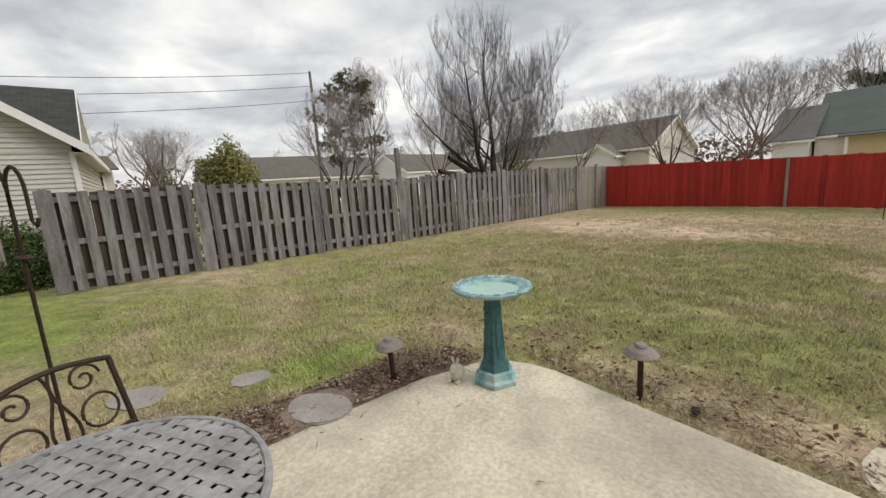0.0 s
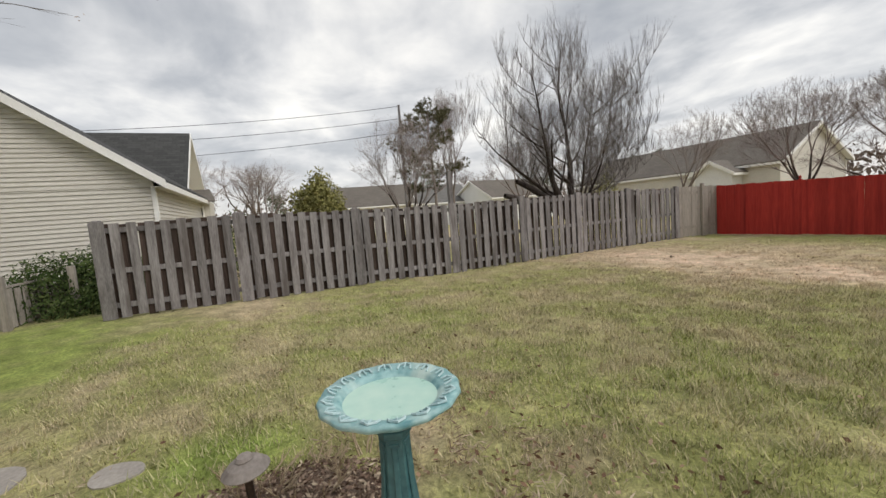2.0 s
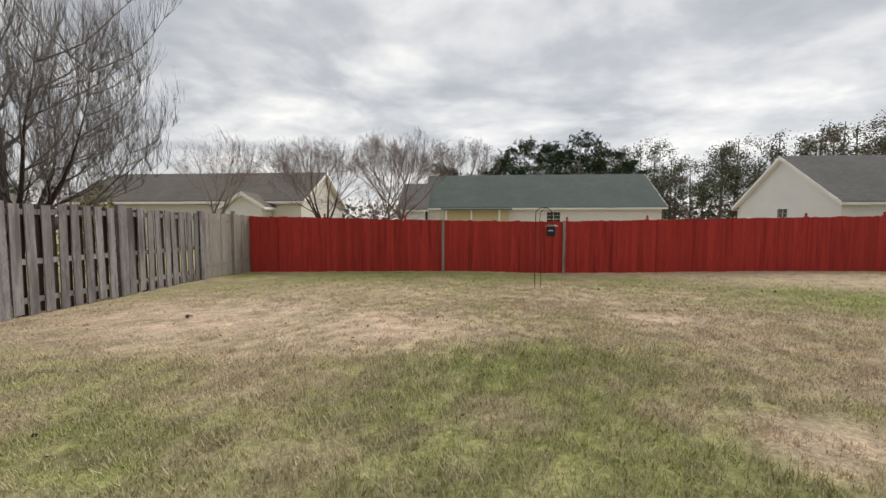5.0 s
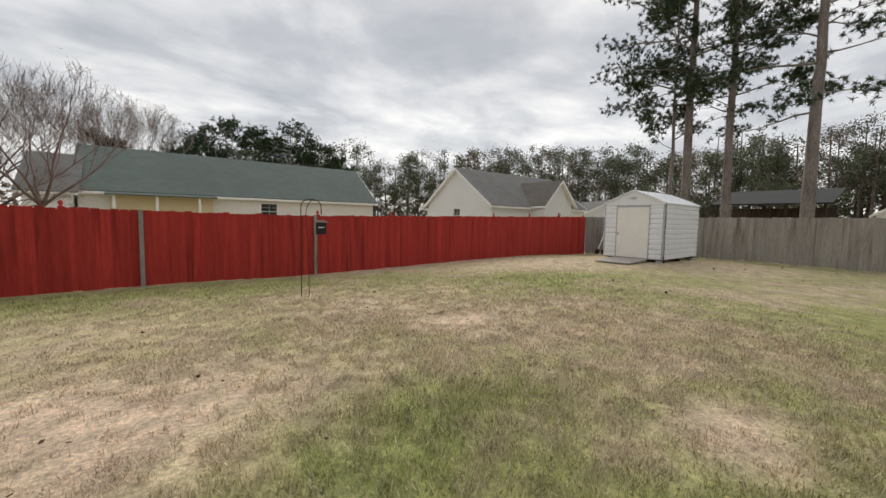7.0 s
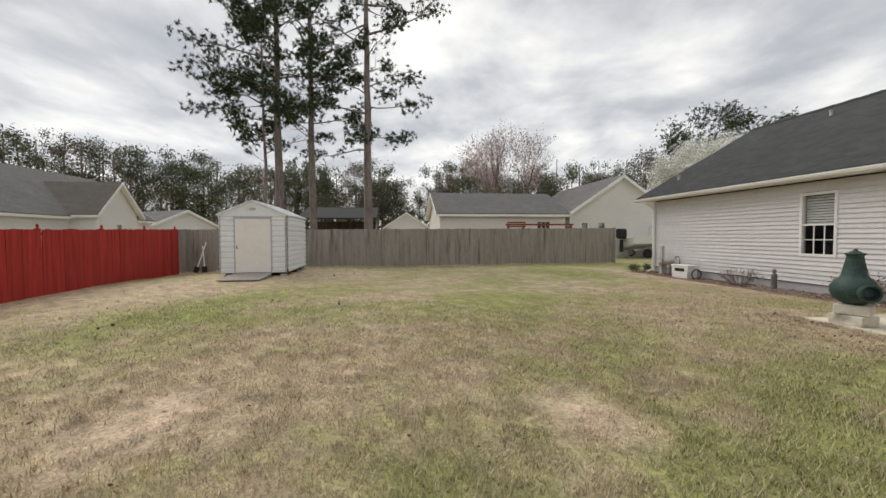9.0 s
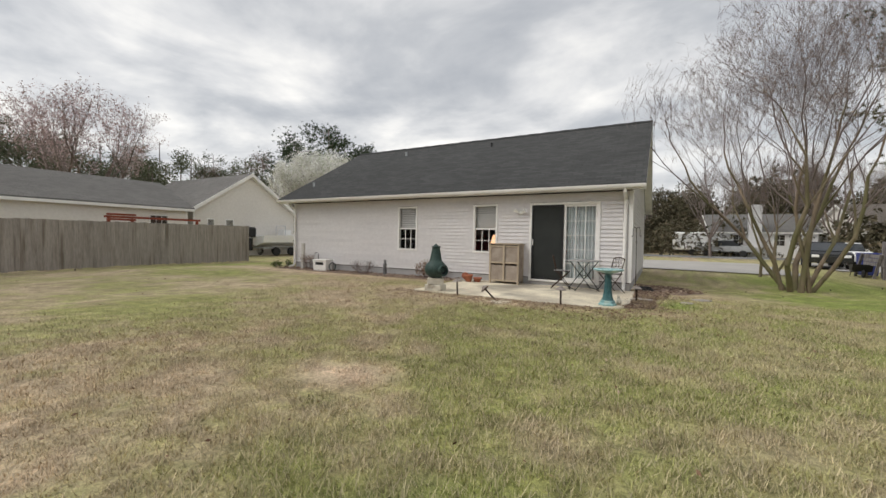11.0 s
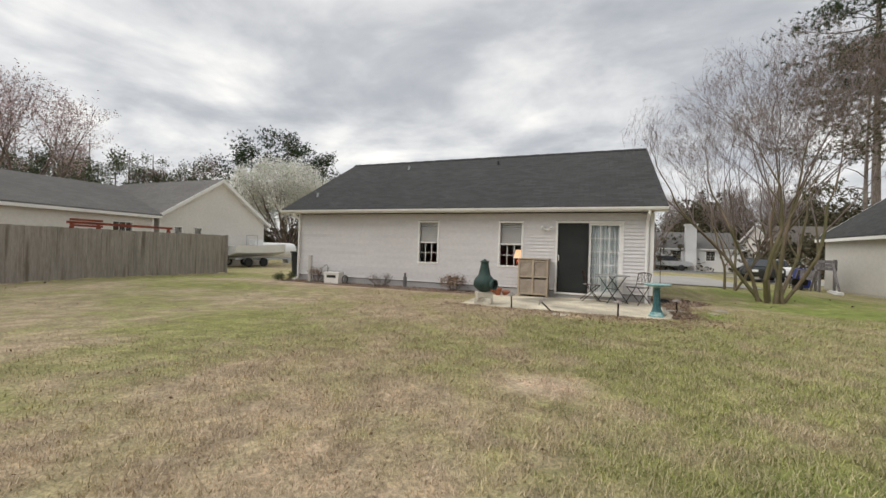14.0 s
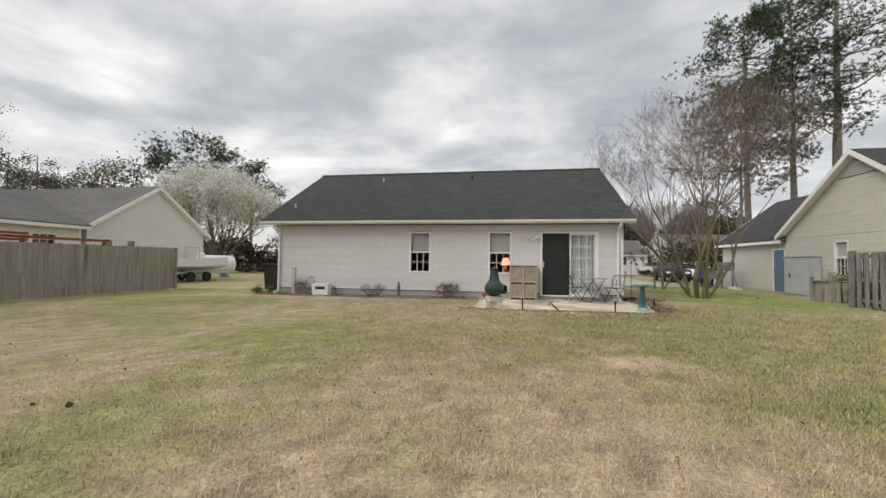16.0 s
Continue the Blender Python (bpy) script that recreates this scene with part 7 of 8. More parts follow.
def wall_bits():
    t = thing("utility_post", "short grey utility post beside the house wall", "post", Matrix.Translation((10.28, -0.95, g(10.3, -0.9))))
    bm = bmesh.new()
    box(bm, -0.06, 0.06, -0.05, 0.05, -0.1, 0.95, 0.01)
    part("post", bm, M["soffit"], t)
    t = thing("standpipe", "thin dark garden tap pipe with a bent head", "tap", Matrix.Translation((9.55, -1.0, g(9.5, -1))))
    bm = bmesh.new()
    tube(bm, [(0, 0, -0.05), (0, 0, 0.55), (0.03, 0.02, 0.63), (0.09, 0.06, 0.62), (0.11, 0.07, 0.57)], 0.012, 8)
    part("pipe", bm, M["black"], t)
    t = thing("wall_light", "white outdoor wall light with two lamp heads", "wall light", Matrix.Translation((2.08, -1.23, 1.93)))
    bm = bmesh.new()
    lathe(bm, [(0.055, 0), (0.055, 0.025), (0.02, 0.05)], 16)
    part("wall_plate", bm, M["trim"], t, m=pose(0, 0, 0, -90))
    for s in (-1, 1):
        bm = bmesh.new()
        tube(bm, [(0, 0.04, 0), (s * 0.07, 0.08, 0.02)], 0.01, 6)
        a = part("arm", bm, M["trim"], t)
        bm = bmesh.new()
        lathe(bm, [(0.025, 0), (0.032, 0.03), (0.05, 0.11), (0.045, 0.11), (0.0, 0.09)], 16)
        part("lamp_head", bm, M["trim"], t, m=Matrix.Translation((s * 0.07, 0.08, 0.02)) @ pose(0, 0, 0, -60, 0, -s * 55))
    t = thing("rubbish_bin", "tall black wheeled bin at the corner of the house", "bin", Matrix.Translation((12.1, -2.6, g(12, -2.6))))
    bm = bmesh.new()
    prism(bm, [(-0.24, 0.05), (0.24, 0.05), (0.3, 0.98), (-0.3, 0.98)], 1, -0.28, 0.28)
    part("body", bm, M["black"], t)
    bm = bmesh.new()
    box(bm, -0.33, 0.33, -0.34, 0.34, 0.985, 1.05, 0.02)
    part("lid", bm, M["black"], t)
    for s in (-1, 1):
        bm = bmesh.new()
        lathe(bm, [(0.09, -0.025), (0.1, 0.0), (0.09, 0.025)], 18)
        part("wheel", bm, M["black"], t, m=Matrix.Translation((s * 0.3, -0.26, 0.1)) @ pose(0, 0, 0, 0, 90))
    # table lamp seen through the window
    t = thing("table_lamp", "lit table lamp with an orange-cream pleated shade behind the window", "lamp", Matrix.Translation((2.95, -1.62, 0.0)))
    bm = bmesh.new()
    lathe(bm, [(0.09, 0.80), (0.05, 0.83), (0.08, 0.92), (0.07, 1.0), (0.02, 1.06), (0.02, 1.1)], 18)
    part("base", bm, M["terracotta"], t, smooth=True)
    bm = bmesh.new()
    lathe(bm, [(0.165, 1.08), (0.09, 1.33), (0.086, 1.33), (0.16, 1.08)], 32, wave=lambda r, z, a: r * (1 + 0.02 * math.cos(24 * a)))
    part("shade", bm, M["lampshade"], t)
    t = thing("side_table", "dark wooden side table under the lamp", "table", Matrix.Translation((2.95, -1.62, 0.178)))
    bm = bmesh.new()
    box(bm, -0.3, 0.3, -0.22, 0.22, 0.58, 0.62, 0.005)
    part("tabletop", bm, M["darkwood"], t)
    for sx in (-1, 1):
        for sy in (-1, 1):
            bm = bmesh.new()
            box(bm, sx * 0.26 - 0.02, sx * 0.26 + 0.02, sy * 0.18 - 0.02, sy * 0.18 + 0.02, 0.0, 0.58)
            part("leg", bm, M["darkwood"], t)


def glow(name, colour, strength):
    m = bpy.data.materials.new(name)
    m.use_nodes = True
    p = m.node_tree.nodes["Principled BSDF"]
    p.inputs["Base Color"].default_value = (*colour, 1)
    p.inputs["Emission Color"].default_value = (*colour, 1)
    p.inputs["Emission Strength"].default_value = strength
    return m


M["lampshade"] = glow("lit_lampshade", (0.9, 0.5, 0.27), 0.9)
wall_bits()


def shepherd_hook(x, y, z0, h, label, mat="dark_metal", arms=2, reach=0.12, lean=0.0, turn=0.0):
    t = thing("shepherd_hook", label, "plant hook", Matrix.Translation((x, y, z0)) @ pose(0, 0, 0, 0, lean, turn))
    bm = bmesh.new()
    tube(bm, [(0, 0, -0.15), (0, 0, h * 0.5), (0, 0, h - 0.12)], 0.008, 6)
    part("pole", bm, M[mat], t)
    for s in (-1, 1)[:arms]:
        bm = bmesh.new()
        pts = [(0, 0, h - 0.14)] + [(s * (reach / 2 - reach / 2 * math.cos(math.pi * i / 8)), 0, h - 0.06 + 0.09 * math.sin(math.pi * i / 8)) for i in range(9)] + [(s * reach, 0, h - 0.17), (s * (reach + 0.02), 0, h - 0.19), (s * (reach + 0.035), 0, h - 0.16)]
        tube(bm, pts, 0.007, 6)
        part("hook", bm, M[mat], t)
    bm = bmesh.new()
    lathe(bm, [(0.02, 1.18), (0.03, 1.19), (0.02, 1.2)], 14)
    part("collar", bm, M[mat], t)
    return t


shepherd_hook(-0.79, -0.84, 0.0, 1.5, "dark iron double shepherd's hook in the bed beside the patio", reach=0.09, lean=0.8, turn=40)


def feeder_pole():
    z = g(0.54, 12.63)
    t = thing("bird_feeder", "black bird feeder on an arched iron pole before the red fence", "bird feeder", Matrix.Translation((0.54, 12.63, z)) @ pose(0, 0, 0, 0, 0, -20))
    bm = bmesh.new()
    tube(bm, [(0, 0, -0.1), (0, 0, 1.62)] + [(0.17 - 0.17 * math.cos(math.pi * i / 10), 0, 1.62 + 0.12 * math.sin(math.pi * i / 10)) for i in range(1, 11)] + [(0.345, 0, 1.5), (0.34, 0, 1.46)], 0.009, 6)
    part("pole", bm, M["dark_metal"], t)
    bm = bmesh.new()
    tube(bm, [(0.13, 0.02, -0.1), (0.12, 0.02, 0.9), (0.08, 0.02, 1.5), (0.12, 0.01, 1.66), (0.2, 0.0, 1.73)], 0.007, 6)
    part("pole", bm, M["dark_metal"], t)
    bm = bmesh.new()
    box(bm, 0.25, 0.43, -0.09, 0.09, 1.12, 1.33, 0.004)
    b = part("box", bm, M["black"], t)
    bm = bmesh.new()
    prism(bm, [(0.21, 1.332), (0.47, 1.332), (0.40, 1.37), (0.28, 1.37)], 1, -0.12, 0.12)
    part("roof", bm, M["lamp_grey"], t)
    bm = bmesh.new()
    box(bm, 0.29, 0.39, 0.091, 0.096, 1.235, 1.25)
    box(bm, 0.29, 0.39, -0.096, -0.091, 1.235, 1.25)
    part("slot", bm, M["trim"], b)
    bm = bmesh.new()
    tube(bm, [(0.25, 0, 1.36), (0.3, 0, 1.47), (0.34, 0, 1.5), (0.38, 0, 1.47), (0.43, 0, 1.36)], 0.003, 5)
    part("hanger", bm, M["dark_metal"], t)


feeder_pole()


# ---- beds, grass and litter ----
M["mulch"] = material("dark_bark_mulch", (0.15, 0.105, 0.083), (0.32, 0.24, 0.19), 9, 0.95, grain=60, bump=1.0, depth=0.02)
M["mulch_bits"] = island_material("bark_chips_and_leaves", [(0.0, (0.12, 0.075, 0.055)), (0.45, (0.24, 0.165, 0.125)), (0.8, (0.38, 0.29, 0.22)), (1.0, (0.55, 0.46, 0.34))])


def bed(name, label, outline, chips, seed, size=0.015):
    """A low mound of mulch inside an outline, and loose chips on it."""
    R = np.random.default_rng(seed)
    bm = bmesh.new()
    xs, ys = [p[0] for p in outline], [p[1] for p in outline]
    cx, cy = sum(xs) / len(xs), sum(ys) / len(ys)
    rings = []
    for k, (s, up) in enumerate([(1.0, -0.03), (0.9, 0.014), (0.5, 0.024), (0.12, 0.026)]):
        rings.append([bm.verts.new((cx + (x - cx) * s, cy + (y - cy) * s, g(x, y) + up)) for x, y in outline])
    n = len(outline)
    for a, b in zip(rings, rings[1:]):
        for i in range(n):
            bm.faces.new((a[i], a[(i + 1) % n], b[(i + 1) % n], b[i]))
    bm.faces.new(rings[-1])
    tagged(part(name, bm, M["mulch"]), label, "flower bed", kind="structure")
    pts = []
    x0, x1, y0, y1 = min(xs), max(xs), min(ys), max(ys)
    while len(pts) < chips:
        x, y = R.uniform(x0 - 0.04, x1 + 0.04), R.uniform(y0, y1 + 0.05)
        inside_it = False
        for i in range(n):
            (ax, ay), (bx, by) = outline[i], outline[(i + 1) % n]
            if (ay > y) != (by > y) and x < (bx - ax) * (y - ay) / (by - ay) + ax:
                inside_it = not inside_it
        if inside_it and (x + 0.94) ** 2 + (y - 0.24) ** 2 > 0.05:
            pts.append((x, y, g(x, y) + 0.03 + 0.012 * R.random()))
    ob = flecks(name.replace("bed", "chips") + "_litter", pts, size, 1, 0.006, M["mulch_bits"], None, seed, flat=0.7, kind="stuff", thin=0.4)
    ob["label"] = "loose bark chips and dead leaves on the mulch"


def smooth_line(pts, wob, seed):
    rnd, out = random.Random(seed), []
    for (ax, ay), (bx, by) in zip(pts, pts[1:] + pts[:1]):
        n = max(1, int(math.hypot(bx - ax, by - ay) / 0.22))
        for i in range(n):
            out.append((ax + (bx - ax) * i / n + rnd.uniform(-wob, wob), ay + (by - ay) * i / n + rnd.uniform(-wob, wob)))
    return out


bed("mulch_bed", "dark bark mulch bed strewn with dead leaves beside the patio", smooth_line([(-0.77, -1.24), (-0.79, 1.0), (-0.74, 1.25), (-0.66, 1.44), (-0.95, 1.42), (-1.22, 1.1), (-1.2, 0.6), (-1.22, 0.0), (-1.42, -0.6), (-1.5, -1.3)], 0.012, 1), 9000, 1)
bed("mulch_bed", "strip of dark mulch along the house wall", smooth_line([(3.8, -1.24), (11.3, -1.24), (11.6, -0.7), (9.5, -0.62), (7.0, -0.66), (5.0, -0.6), (3.8, -0.62)], 0.02, 2), 1600, 2, 0.03)
bed("mulch_bed", "bare earth with dead leaves at the house corner", smooth_line([(-0.8, -1.3), (-0.68, -3.0), (-1.6, -3.2), (-2.3, -2.2), (-1.7, -1.3)], 0.03, 3), 900, 3, 0.03)


def grass():
    """Blades of the short winter turf, thickest along the line walked."""
    R = np.random.default_rng(77)
    path = np.array([(1.3, -0.2), (1.2, 0.6), (0.7, 1.6), (0.2, 2.6), (-0.8, 4.0), (-1.7, 5.4), (-1.8, 6.6), (-1.5, 7.6), (-1.4, 8.3), (-0.9, 9.6), (0.3, 10.2), (1.3, 10.7), (2.7, 11.6)])
    N = 800000
    k = R.integers(0, len(path), N)
    rad = 6.5 * R.random(N) ** 0.62
    a = R.uniform(0, 2 * np.pi, N)
    x, y = path[k, 0] + rad * np.cos(a) + R.normal(0, 0.3, N), path[k, 1] + rad * np.sin(a) + R.normal(0, 0.3, N)
    ok = (x > -7.4) & (y < 15.0) & ~((x > -0.83) & (x < 3.8) & (y < 1.69) & ~((x < -0.45) & (y > 1.6))) & (y > -1.2) & ~((x < -0.7) & (x > -1.25) & (y < 1.35))
    for sx, sy, sr in ((-0.94, 0.24, 0.22), (-1.75, 0.0, 0.15), (-2.05, -0.68, 0.22), (1.42, 1.98, 0.22)):
        ok &= (x - sx) ** 2 + (y - sy) ** 2 > sr**2
    # tufts stand together
    tuft = fbm(x, y, 0.12, 2, 3)
    ok &= tuft > R.uniform(0.12, 0.62, N) + 0.45 * spots(x, y, BARE)
    x, y = x[ok], y[ok]
    n = len(x)
    lush = spots(x, y, LUSH)
    h = R.uniform(0.014, 0.036, n) * (0.75 + 0.7 * fbm(x, y, 0.5, 3, 5)) * (1 + 0.7 * lush)
    w = R.uniform(0.0018, 0.0042, n)
    ang, lean = R.uniform(0, 2 * np.pi, n), R.uniform(0.2, 1.5, n)
    z = level(x, y) - 0.012
    bx, by = np.cos(ang), np.sin(ang)
    V = np.empty((n, 3, 3))
    V[:, 0] = np.stack([x - by * w, y + bx * w, z], -1)
    V[:, 1] = np.stack([x + by * w, y - bx * w, z], -1)
    V[:, 2] = np.stack([x + bx * h * lean, y + by * h * lean, z + 0.006 + h], -1)
    ob = raw("grass", V.reshape(-1, 3), np.arange(n * 3).reshape(-1, 3), M["grass"])
    c = lawn_colour(x, y)
    pale = (R.random(n) < 0.5)[:, None]
    c = np.where(pale, c * 0.5 + np.array((0.50, 0.42, 0.32)) * 0.58, c)
    c = np.concatenate([c, np.ones((n, 1))], -1)
    at = ob.data.color_attributes.new("tint", "FLOAT_COLOR", "POINT")
    at.data.foreach_set("color", np.repeat(c, 3, 0).ravel())
    tagged(ob, "short winter grass, straw and green blades", "grass", kind="stuff")


M["grass"] = island_material("grass_blades", [(0.0, (0.74, 0.74, 0.72)), (0.5, (1.05, 1.03, 1.0)), (1.0, (1.4, 1.36, 1.28))], attr="tint")
grass()


M["dead_straw"] = island_material("dead_grass_stems", [(0.0, (0.20, 0.14, 0.10)), (0.5, (0.36, 0.275, 0.20)), (1.0, (0.56, 0.46, 0.35))])


def litter():
    R = np.random.default_rng(5)
    n = 2600
    x, y = R.uniform(-7, 17, n), R.uniform(-0.5, 15, n)
    near = R.random(n) < 0.5
    x, y = np.where(near, R.normal(0.5, 1.3, n), x), np.where(near, R.normal(1.9, 0.5, n), y)
    ok = ~((x > -0.8) & (x < 3.8) & (y < 1.7))
    P = np.stack([x[ok], y[ok], level(x[ok], y[ok]) + 0.022], -1)
    flecks("dead_leaves", P, 0.019, 1, 0.004, M["leaf_brown"], None, 9, flat=0.7, kind="stuff", thin=0.5)["label"] = "small dead leaves scattered on the lawn"
    n = 5200
    x, y = R.uniform(-1.0, 4.4, n), 1.72 + np.abs(R.normal(0, 0.34, n))
    x2, y2 = R.normal(-1.35, 0.3, 1500), R.uniform(-1.0, 2.0, 1500)
    x, y = np.concatenate([x, x2]), np.concatenate([y, y2])
    ok = (fbm(x, y, 0.3, 3, 2) > 0.42) & (np.abs(x + 1.6) + np.abs(y - 0.5) > 0.7)
    flecks("dry_grass", np.stack([x[ok], y[ok], level(x[ok], y[ok]) + 0.018], -1), 0.03, 1, 0.006, M["dead_straw"], None, 19, flat=0.6, kind="stuff", thin=0.12)["label"] = "matted dead grass stems along the patio edge"
    flecks("dead_leaves", [(-0.2 + R.normal(0, 0.1), 0.9, 0.013) for _ in range(2)] + [(0.35, 0.75, 0.013), (0.9, 1.2, 0.013), (1.1, 0.4, 0.013), (-0.55, 0.3, 0.013), (0.1, 1.4, 0.013)], 0.028, 1, 0.02, M["leaf_brown"], None, 10, flat=0.9, kind="stuff")["label"] = "few dead leaves lying on the patio"


litter()


def cone(x, y, s, seed):
    rnd = random.Random(seed)
    bm = bmesh.new()
    lathe(bm, [(0.004, 0), (0.022, 0.01), (0.028, 0.025), (0.024, 0.045), (0.012, 0.062), (0.003, 0.07)], 10, wave=lambda r, z, a: r * (1 + 0.22 * math.cos(5 * a + 160 * z)))
    tagged(part("pine_cone", bm, M["darkwood"], m=Matrix.Translation((x, y, g(x, y) + 0.01)) @ pose(0, 0, 0, 80, rnd.uniform(0, 40), rnd.uniform(0, 360)) @ Matrix.Scale(s * 0.62, 4)), "dark fallen pine cone on the lawn", "pine cone", "fallen pine cones")


for i, (x, y) in enumerate([(-1.35, 9.5), (5.1, 12.3), (5.3, 12.25), (6.9, 10.3), (7.2, 10.4), (6.5, 8.9), (6.8, 8.95), (1.8, 12.3), (-5.0, 9.3), (-3.6, 6.1), (12.9, 9.2), (12.2, 9.8), (10.4, 10.7), (14.8, 9.7), (15.4, 8.8),
                            (16.4, 7.7), (15.9, 6.4), (17.0, 3.4), (-3.3, -4.0), (-5.6, -6.2), (-6.6, -5.2), (-3.9, -3.2), (-7.2, -7.6), (0.62, 1.86)]):
    cone(x, y, 0.75 + 0.35 * (i % 3), i)


# ---- poles, wires ----
def power_line():
    t = thing("power_pole", "tall grey wooden power pole with a crossarm beyond the fence", "power pole", Matrix.Translation((-33.6, 12.9, -0.3)))
    bm = bmesh.new()
    tube(bm, [(0, 0, 0), (0, 0, 6), (0, 0, 11.7)], 0.17, 10, 0.11)
    part("pole", bm, M["oldwood"], t)
    bm = bmesh.new()
    lathe(bm, [(0.22, 9.0), (0.25, 9.05), (0.25, 9.75), (0.2, 9.85), (0.05, 9.9)], 16, 0.38, 0)
    part("transformer", bm, M["soffit"], t)
    for i, (z0, sag) in enumerate(((11.3, 2.0), (10.2, 1.9), (9.0, 1.9))):
        bm = bmesh.new()
        pts = []
        for k in range(25):
            u = k / 24
            pts.append((-33.6, 12.9 - 60 * u, z0 - 1.5 * u - sag * 4 * u * (1 - u)))
        tube(bm, pts, 0.018, 4)
        tagged(part("power_line", bm, M["black"]), "thin black overhead wire against the sky", "power line", "overhead wires")
    t = thing("power_pole", "far grey wooden power pole carrying overhead wires", "power pole", Matrix.Translation((-33.6, -47.1, -0.3)))
    bm = bmesh.new()
    tube(bm, [(0, 0, 0), (0, 0, 6), (0, 0, 10.3)], 0.17, 10, 0.11)
    part("pole", bm, M["oldwood"], t)


power_line()


# ---- vehicles, boat ----
M["car_dark"] = material("dark_car_paint", (0.018, 0.019, 0.022), (0.03, 0.031, 0.034), 2, 0.25, bump=0, spec=0.6)
M["car_silver"] = material("silver_car_paint", (0.42, 0.43, 0.44), (0.5, 0.51, 0.52), 2, 0.3, metal=0.4, bump=0, spec=0.6)
M["car_white"] = material("white_car_paint", (0.75, 0.75, 0.75), (0.8, 0.8, 0.8), 2, 0.3, bump=0, spec=0.6)
M["tyre"] = material("black_rubber", (0.02, 0.02, 0.02), (0.04, 0.04, 0.04), 6, 0.9, bump=0.1)
M["car_glass"] = material("tinted_car_glass", (0.02, 0.025, 0.03), (0.03, 0.035, 0.04), 2, 0.1, bump=0, spec=0.8)
M["hull"] = material("white_fibreglass", (0.80, 0.80, 0.79), (0.84, 0.84, 0.83), 2, 0.35, grain=10, bump=0.03, c=(0.55, 0.55, 0.53), c_at=0.66)
M["blue_plastic"] = material("blue_plastic", (0.03, 0.045, 0.20), (0.05, 0.07, 0.27), 3, 0.5, bump=0.05)
M["red_wood"] = material("red_brown_stained_wood", (0.20, 0.05, 0.03), (0.32, 0.09, 0.055), 4, 0.8, grain=20, bump=0.2)


def wheel(parent, x, y, r, w, side):
    wh = new("wheel")
    wh.parent = parent
    wh.matrix_basis = Matrix.Translation((x, y, r)) @ pose(0, 0, 0, 90 if side < 0 else -90)
    bm = bmesh.new()
    lathe(bm, [(r * 0.62, -w / 2), (r * 0.94, -w / 2), (r, -w * 0.3), (r, w * 0.3), (r * 0.94, w / 2), (r * 0.62, w / 2)], 24)
    part("tyre", bm, M["tyre"], wh)
    bm = bmesh.new()
    lathe(bm, [(r * 0.6, w * 0.40), (r * 0.6, w * 0.47), (r * 0.25, w * 0.52), (r * 0.1, w * 0.56)], 14)
    part("rim", bm, M["shed_trim"], wh)


def car(x, y, turn, paint, label, kind="car"):
    t = thing(kind, label, "car", Matrix.Translation((x, y, g(x, y) + 0.035)) @ pose(0, 0, 0, 0, 0, turn))
    truck = kind == "pickup_truck"
    low = [(-2.2, 0.35), (-2.25, 0.8), (-1.7, 0.95), (2.1, 0.92), (2.3, 0.75), (2.25, 0.32)] if not truck else [(-2.6, 0.5), (-2.65, 1.1), (2.1, 1.12), (2.6, 1.0), (2.65, 0.5)]
    bm = bmesh.new()
    prism(bm, low, 1, -0.86, 0.86)
    bmesh.ops.bevel(bm, geom=bm.edges[:], offset=0.06, segments=2, affect="EDGES")
    part("body", bm, M[paint], t)
    cab = [(-1.75, 0.93), (-1.2, 1.40), (0.45, 1.43), (1.3, 0.93)] if not truck else [(-0.9, 1.10), (-0.75, 1.68), (0.6, 1.70), (1.4, 1.10)]
    bm = bmesh.new()
    prism(bm, cab, 1, -0.76, 0.76)
    bmesh.ops.bevel(bm, geom=bm.edges[:], offset=0.07, segments=2, affect="EDGES")
    part("cabin", bm, M["car_glass"], t)
    bm = bmesh.new()
    prism(bm, [(cab[1][0] + 0.02, cab[1][1] - 0.02), (cab[2][0] - 0.02, cab[2][1] - 0.02), (cab[2][0] - 0.05, cab[2][1] + 0.02), (cab[1][0] + 0.05, cab[1][1] + 0.02)], 1, -0.72, 0.72)
    part("roof", bm, M[paint], t)
    for s in (-1, 1):
        for wx in (-1.4 - 0.2 * truck, 1.42 + 0.2 * truck):
            wheel(t, wx, s * 0.8, 0.34, 0.22, -s)
        bm = bmesh.new()
        box(bm, 2.22 + 0.38 * truck, 2.30 + 0.38 * truck, s * 0.6 - 0.15, s * 0.6 + 0.15, 0.62, 0.76, 0.01)
        part("headlight", bm, M["hull"], t)
        bm = bmesh.new()
        box(bm, -2.28 - 0.4 * truck, -2.2 - 0.4 * truck, s * 0.65 - 0.14, s * 0.65 + 0.14, 0.7, 0.84, 0.01)
        part("tail_light", bm, M["redwood"], t)
    return t


car(-9.6, -21.0, 80, "car_dark", "dark saloon car parked on the concrete driveway")
car(-11.6, -25.2, 85, "car_white", "white saloon car parked near the street")
car(-7.6, -42.6, 165, "car_silver", "silver pickup truck parked across the street", "pickup_truck")
car(-16.5, -42.5, 172, "car_white", "white pickup truck parked across the street", "pickup_truck")


